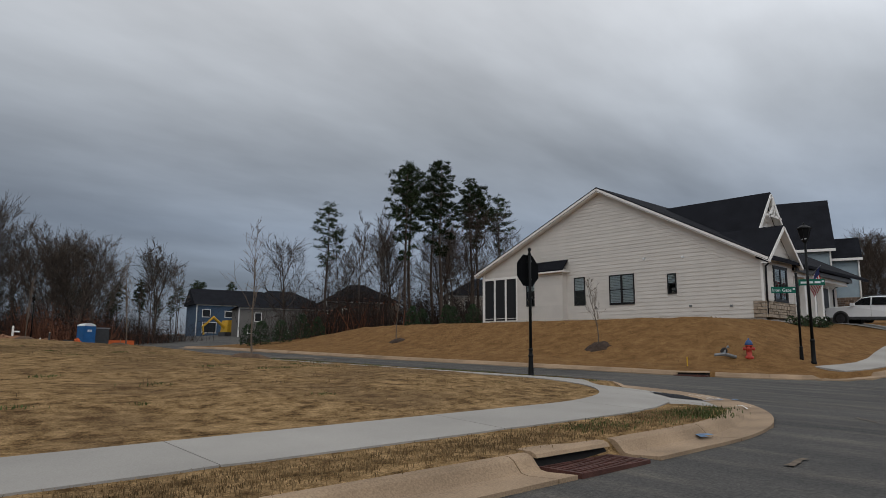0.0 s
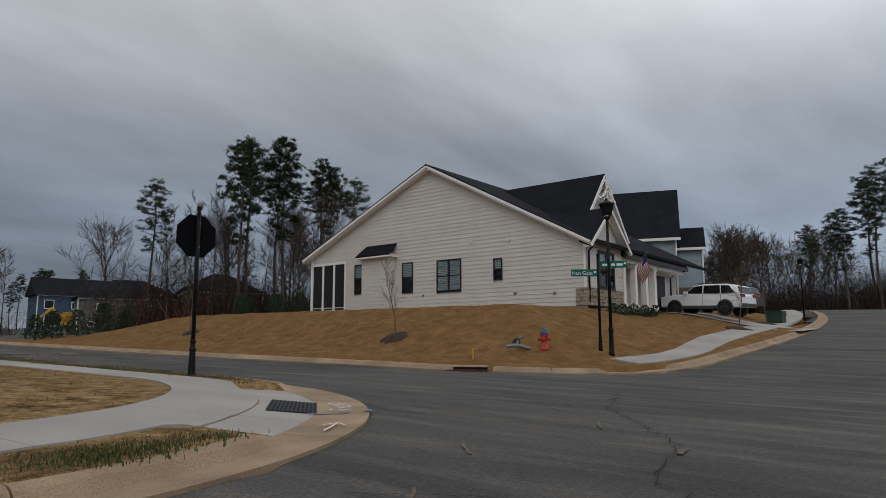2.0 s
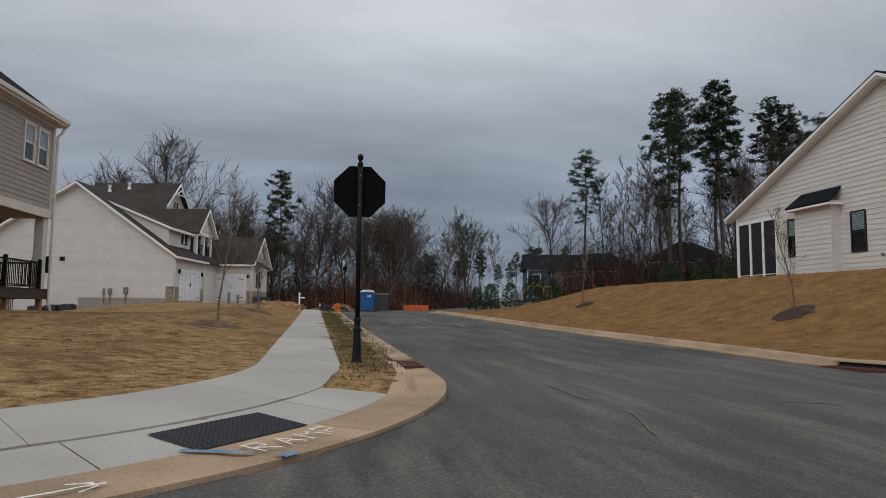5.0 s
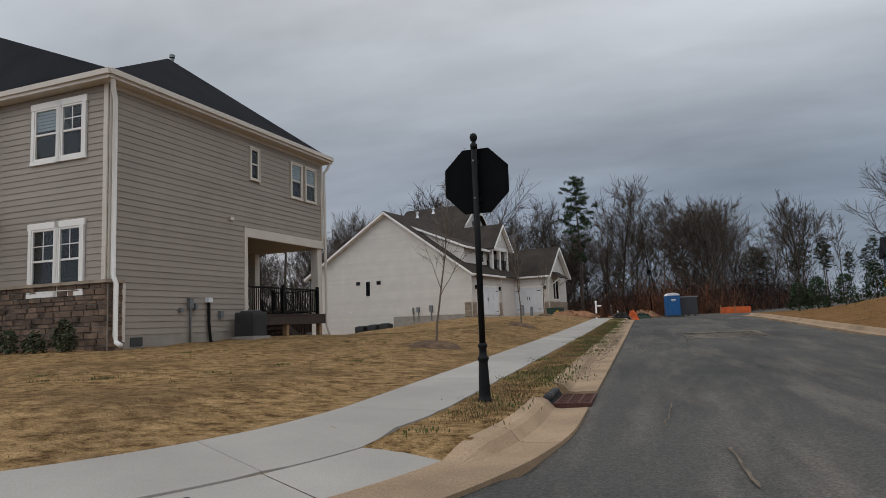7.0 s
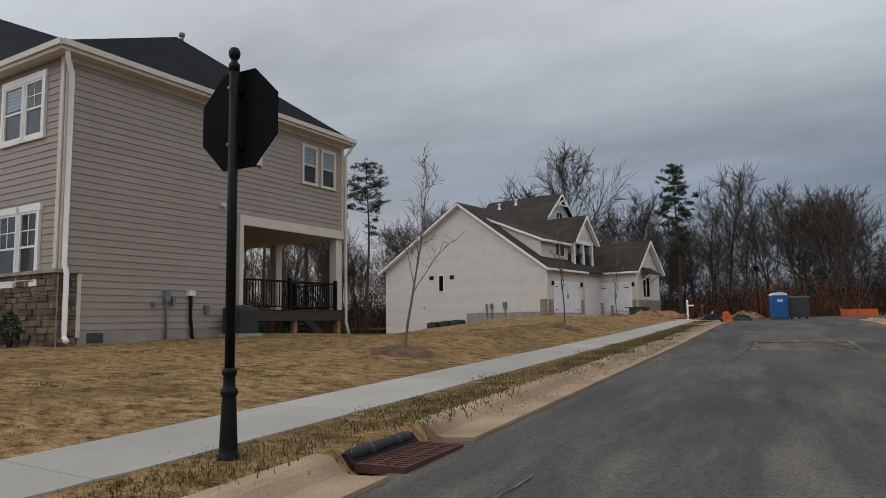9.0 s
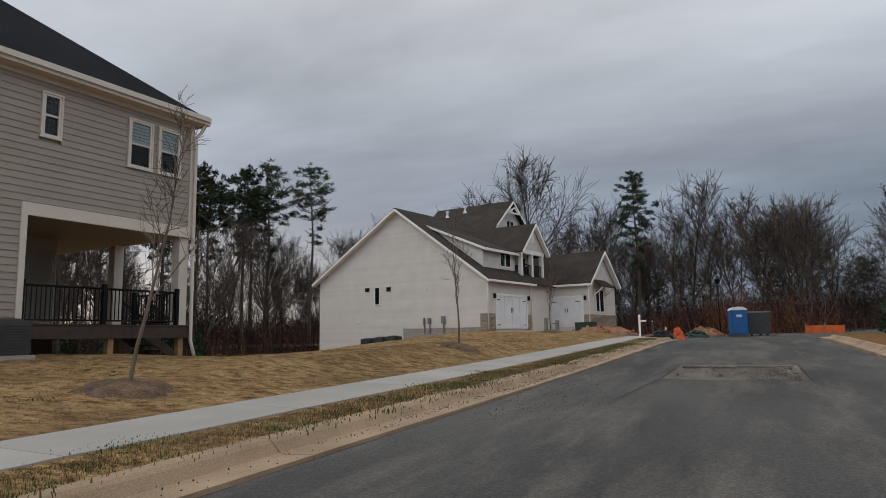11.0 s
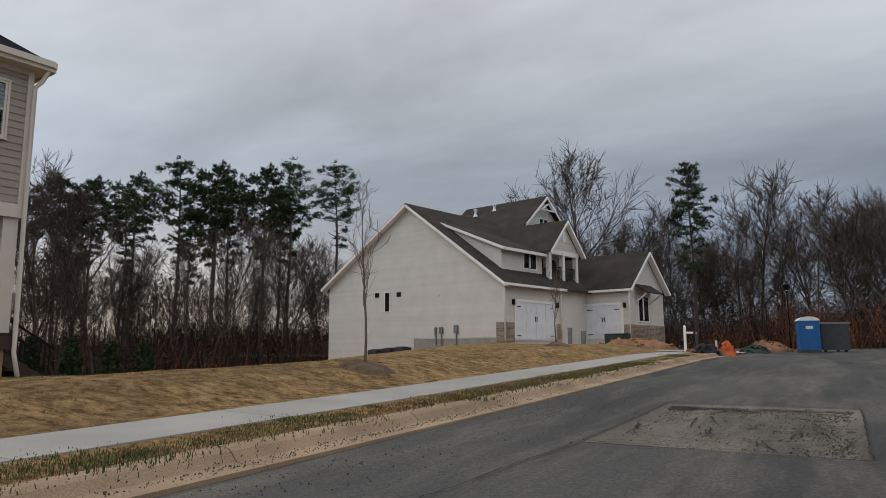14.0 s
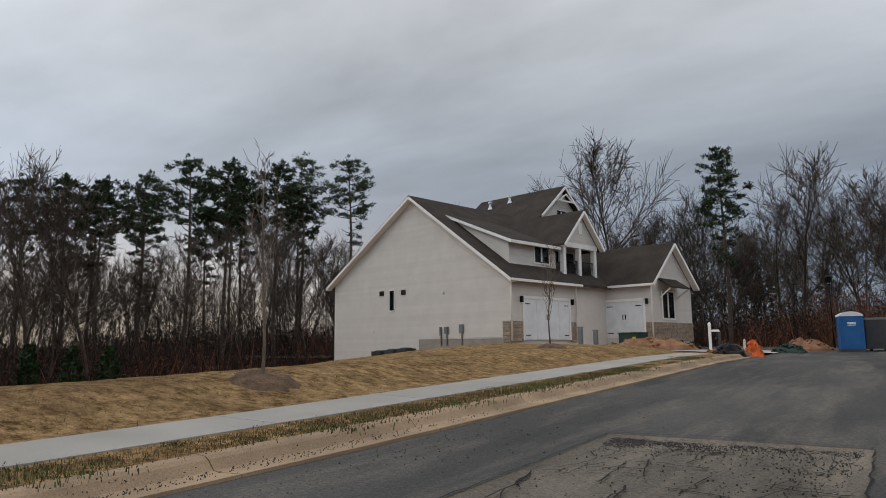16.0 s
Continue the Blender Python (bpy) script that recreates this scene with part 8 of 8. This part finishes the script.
# ---- weeds, tufts and stalks ----
def tufts(name, label, spots_, mat, seed, blades, height, spread, width=0.006):
    r = random.Random(seed)
    g = Geo()
    for x, y, s in spots_:
        z = ground_at(x, y)
        for _ in range(int(blades * s)):
            px, py = x + r.gauss(0, spread * s), y + r.gauss(0, spread * s)
            h = height * s ** 0.5 * r.uniform(0.4, 1.2)
            a = r.uniform(0, 6.3)
            lx, ly = math.cos(a) * h * r.uniform(0.2, 0.8), math.sin(a) * h * r.uniform(0.2, 0.8)
            w = width * r.uniform(0.6, 1.3)
            cx, cy = -math.sin(a) * w, math.cos(a) * w
            g.add([(px - cx, py - cy, z - 0.01), (px + cx, py + cy, z - 0.01), (px + lx * 0.5 + cx * 0.7, py + ly * 0.5 + cy * 0.7, z + h * 0.7), (px + lx * 0.5 - cx * 0.7, py + ly * 0.5 - cy * 0.7, z + h * 0.7), (px + lx, py + ly, z + h)], [(0, 1, 2, 3), (3, 2, 4)])
    return tagged(new(name, g.mesh(name, mat)), label, "grass", kind="stuff")


r5 = random.Random(5)
green = [(13.95 - abs(r5.gauss(0, 0.3)), r5.uniform(13, 46), r5.uniform(0.3, 1.6)) for _ in range(170)] + [(13.42 + abs(r5.gauss(0, 0.05)), r5.uniform(12, 46), r5.uniform(0.15, 0.5)) for _ in range(45)] + [(13.45, 11.3, 1.3), (13.7, 10.7, 1.2), (13.5, 10.2, 0.8), (13.75, 12.5, 0.8), (13.3, 9.2, 0.7)]
green += [(r5.gauss(9.6, 0.5), 4.75 + r5.uniform(-0.15, 0.3), r5.uniform(0.6, 1.4)) for _ in range(16)] + [(r5.uniform(6.5, 10.6), 4.8 + r5.uniform(-0.25, 0.25), r5.uniform(0.2, 0.8)) for _ in range(24)]
green += [(r5.uniform(-2, 9.5), r5.uniform(7.5, 13), r5.uniform(0.25, 0.8)) for _ in range(30)] + [(r5.uniform(4.5, 11), r5.uniform(14, 40), r5.uniform(0.2, 0.7)) for _ in range(50)] + [(r5.gauss(6.5, 0.7), r5.gauss(27.2, 1.2), r5.uniform(0.6, 1.4)) for _ in range(14)]
def kept_off(x, y):
    """True on the sidewalk, the kerb and the ramp of the corner."""
    s = CR - math.hypot(max(0.0, x - CX), min(0.0, y - CY))
    return 1.24 < s < 2.56 or s < 0.7 or (ramp_zone(np.float64(x), np.float64(y)) > 0.05 and s < 1.5)


green = [(x, y, s) for x, y, s in green if not (x > 14.0) and not (kept_off(x, y) and (y < 12 or x < 11.8))]
tufts("weed_tufts", "scattered green weeds in the dormant lawn", green, WEED, 81, 95, 0.034, 0.18, 0.006)
stub = []
for _ in range(8000):
    if r5.random() < 0.45:
        stub.append((13.98 - r5.uniform(0, 0.62), r5.uniform(9.6, 40), r5.uniform(0.5, 1.3)))
    elif r5.random() < 0.5:
        stub.append((r5.uniform(-2, 10.4), 4.46 + r5.uniform(0, 0.6), r5.uniform(0.5, 1.3)))
    else:
        stub.append((12.05 - r5.uniform(0, 7) ** 1.0, r5.uniform(6.5, 40), r5.uniform(0.4, 1.2)))
stub = [(x, y, s) for x, y, s in stub if not kept_off(x, y)]
tufts("dry_tufts", "short straw-coloured dormant grass blades", stub, DRY_GRASS, 82, 9, 0.028, 0.09, 0.004)
stalks = [(13.4 + r5.gauss(0, 0.08), r5.uniform(12, 42), r5.uniform(0.3, 0.9)) for _ in range(25)] + [(r5.uniform(0, 9), 5.08 + r5.gauss(0, 0.04), r5.uniform(0.3, 0.8)) for _ in range(20)] + [(r5.uniform(-1, 11), r5.uniform(6.8, 36), r5.uniform(0.4, 1.0)) for _ in range(110)]
stalks = [(x, y, s) for x, y, s in stalks if x < 11.4 or abs(x - 13.4) < 0.3]
tufts("seed_stalks", "thin dark dead weed stalks", [s_ for s_ in stalks if not kept_off(s_[0], s_[1])], SEEDHEAD, 83, 6, 0.07, 0.08, 0.003)
clods = tufts("lawn_clumps", "brown thatch clumps on the hill lawn", [(r5.uniform(22.5, 33.5), r5.uniform(11, 40), r5.uniform(0.5, 1.2)) for _ in range(1500)], DRY_GRASS, 84, 6, 0.06, 0.12, 0.006)
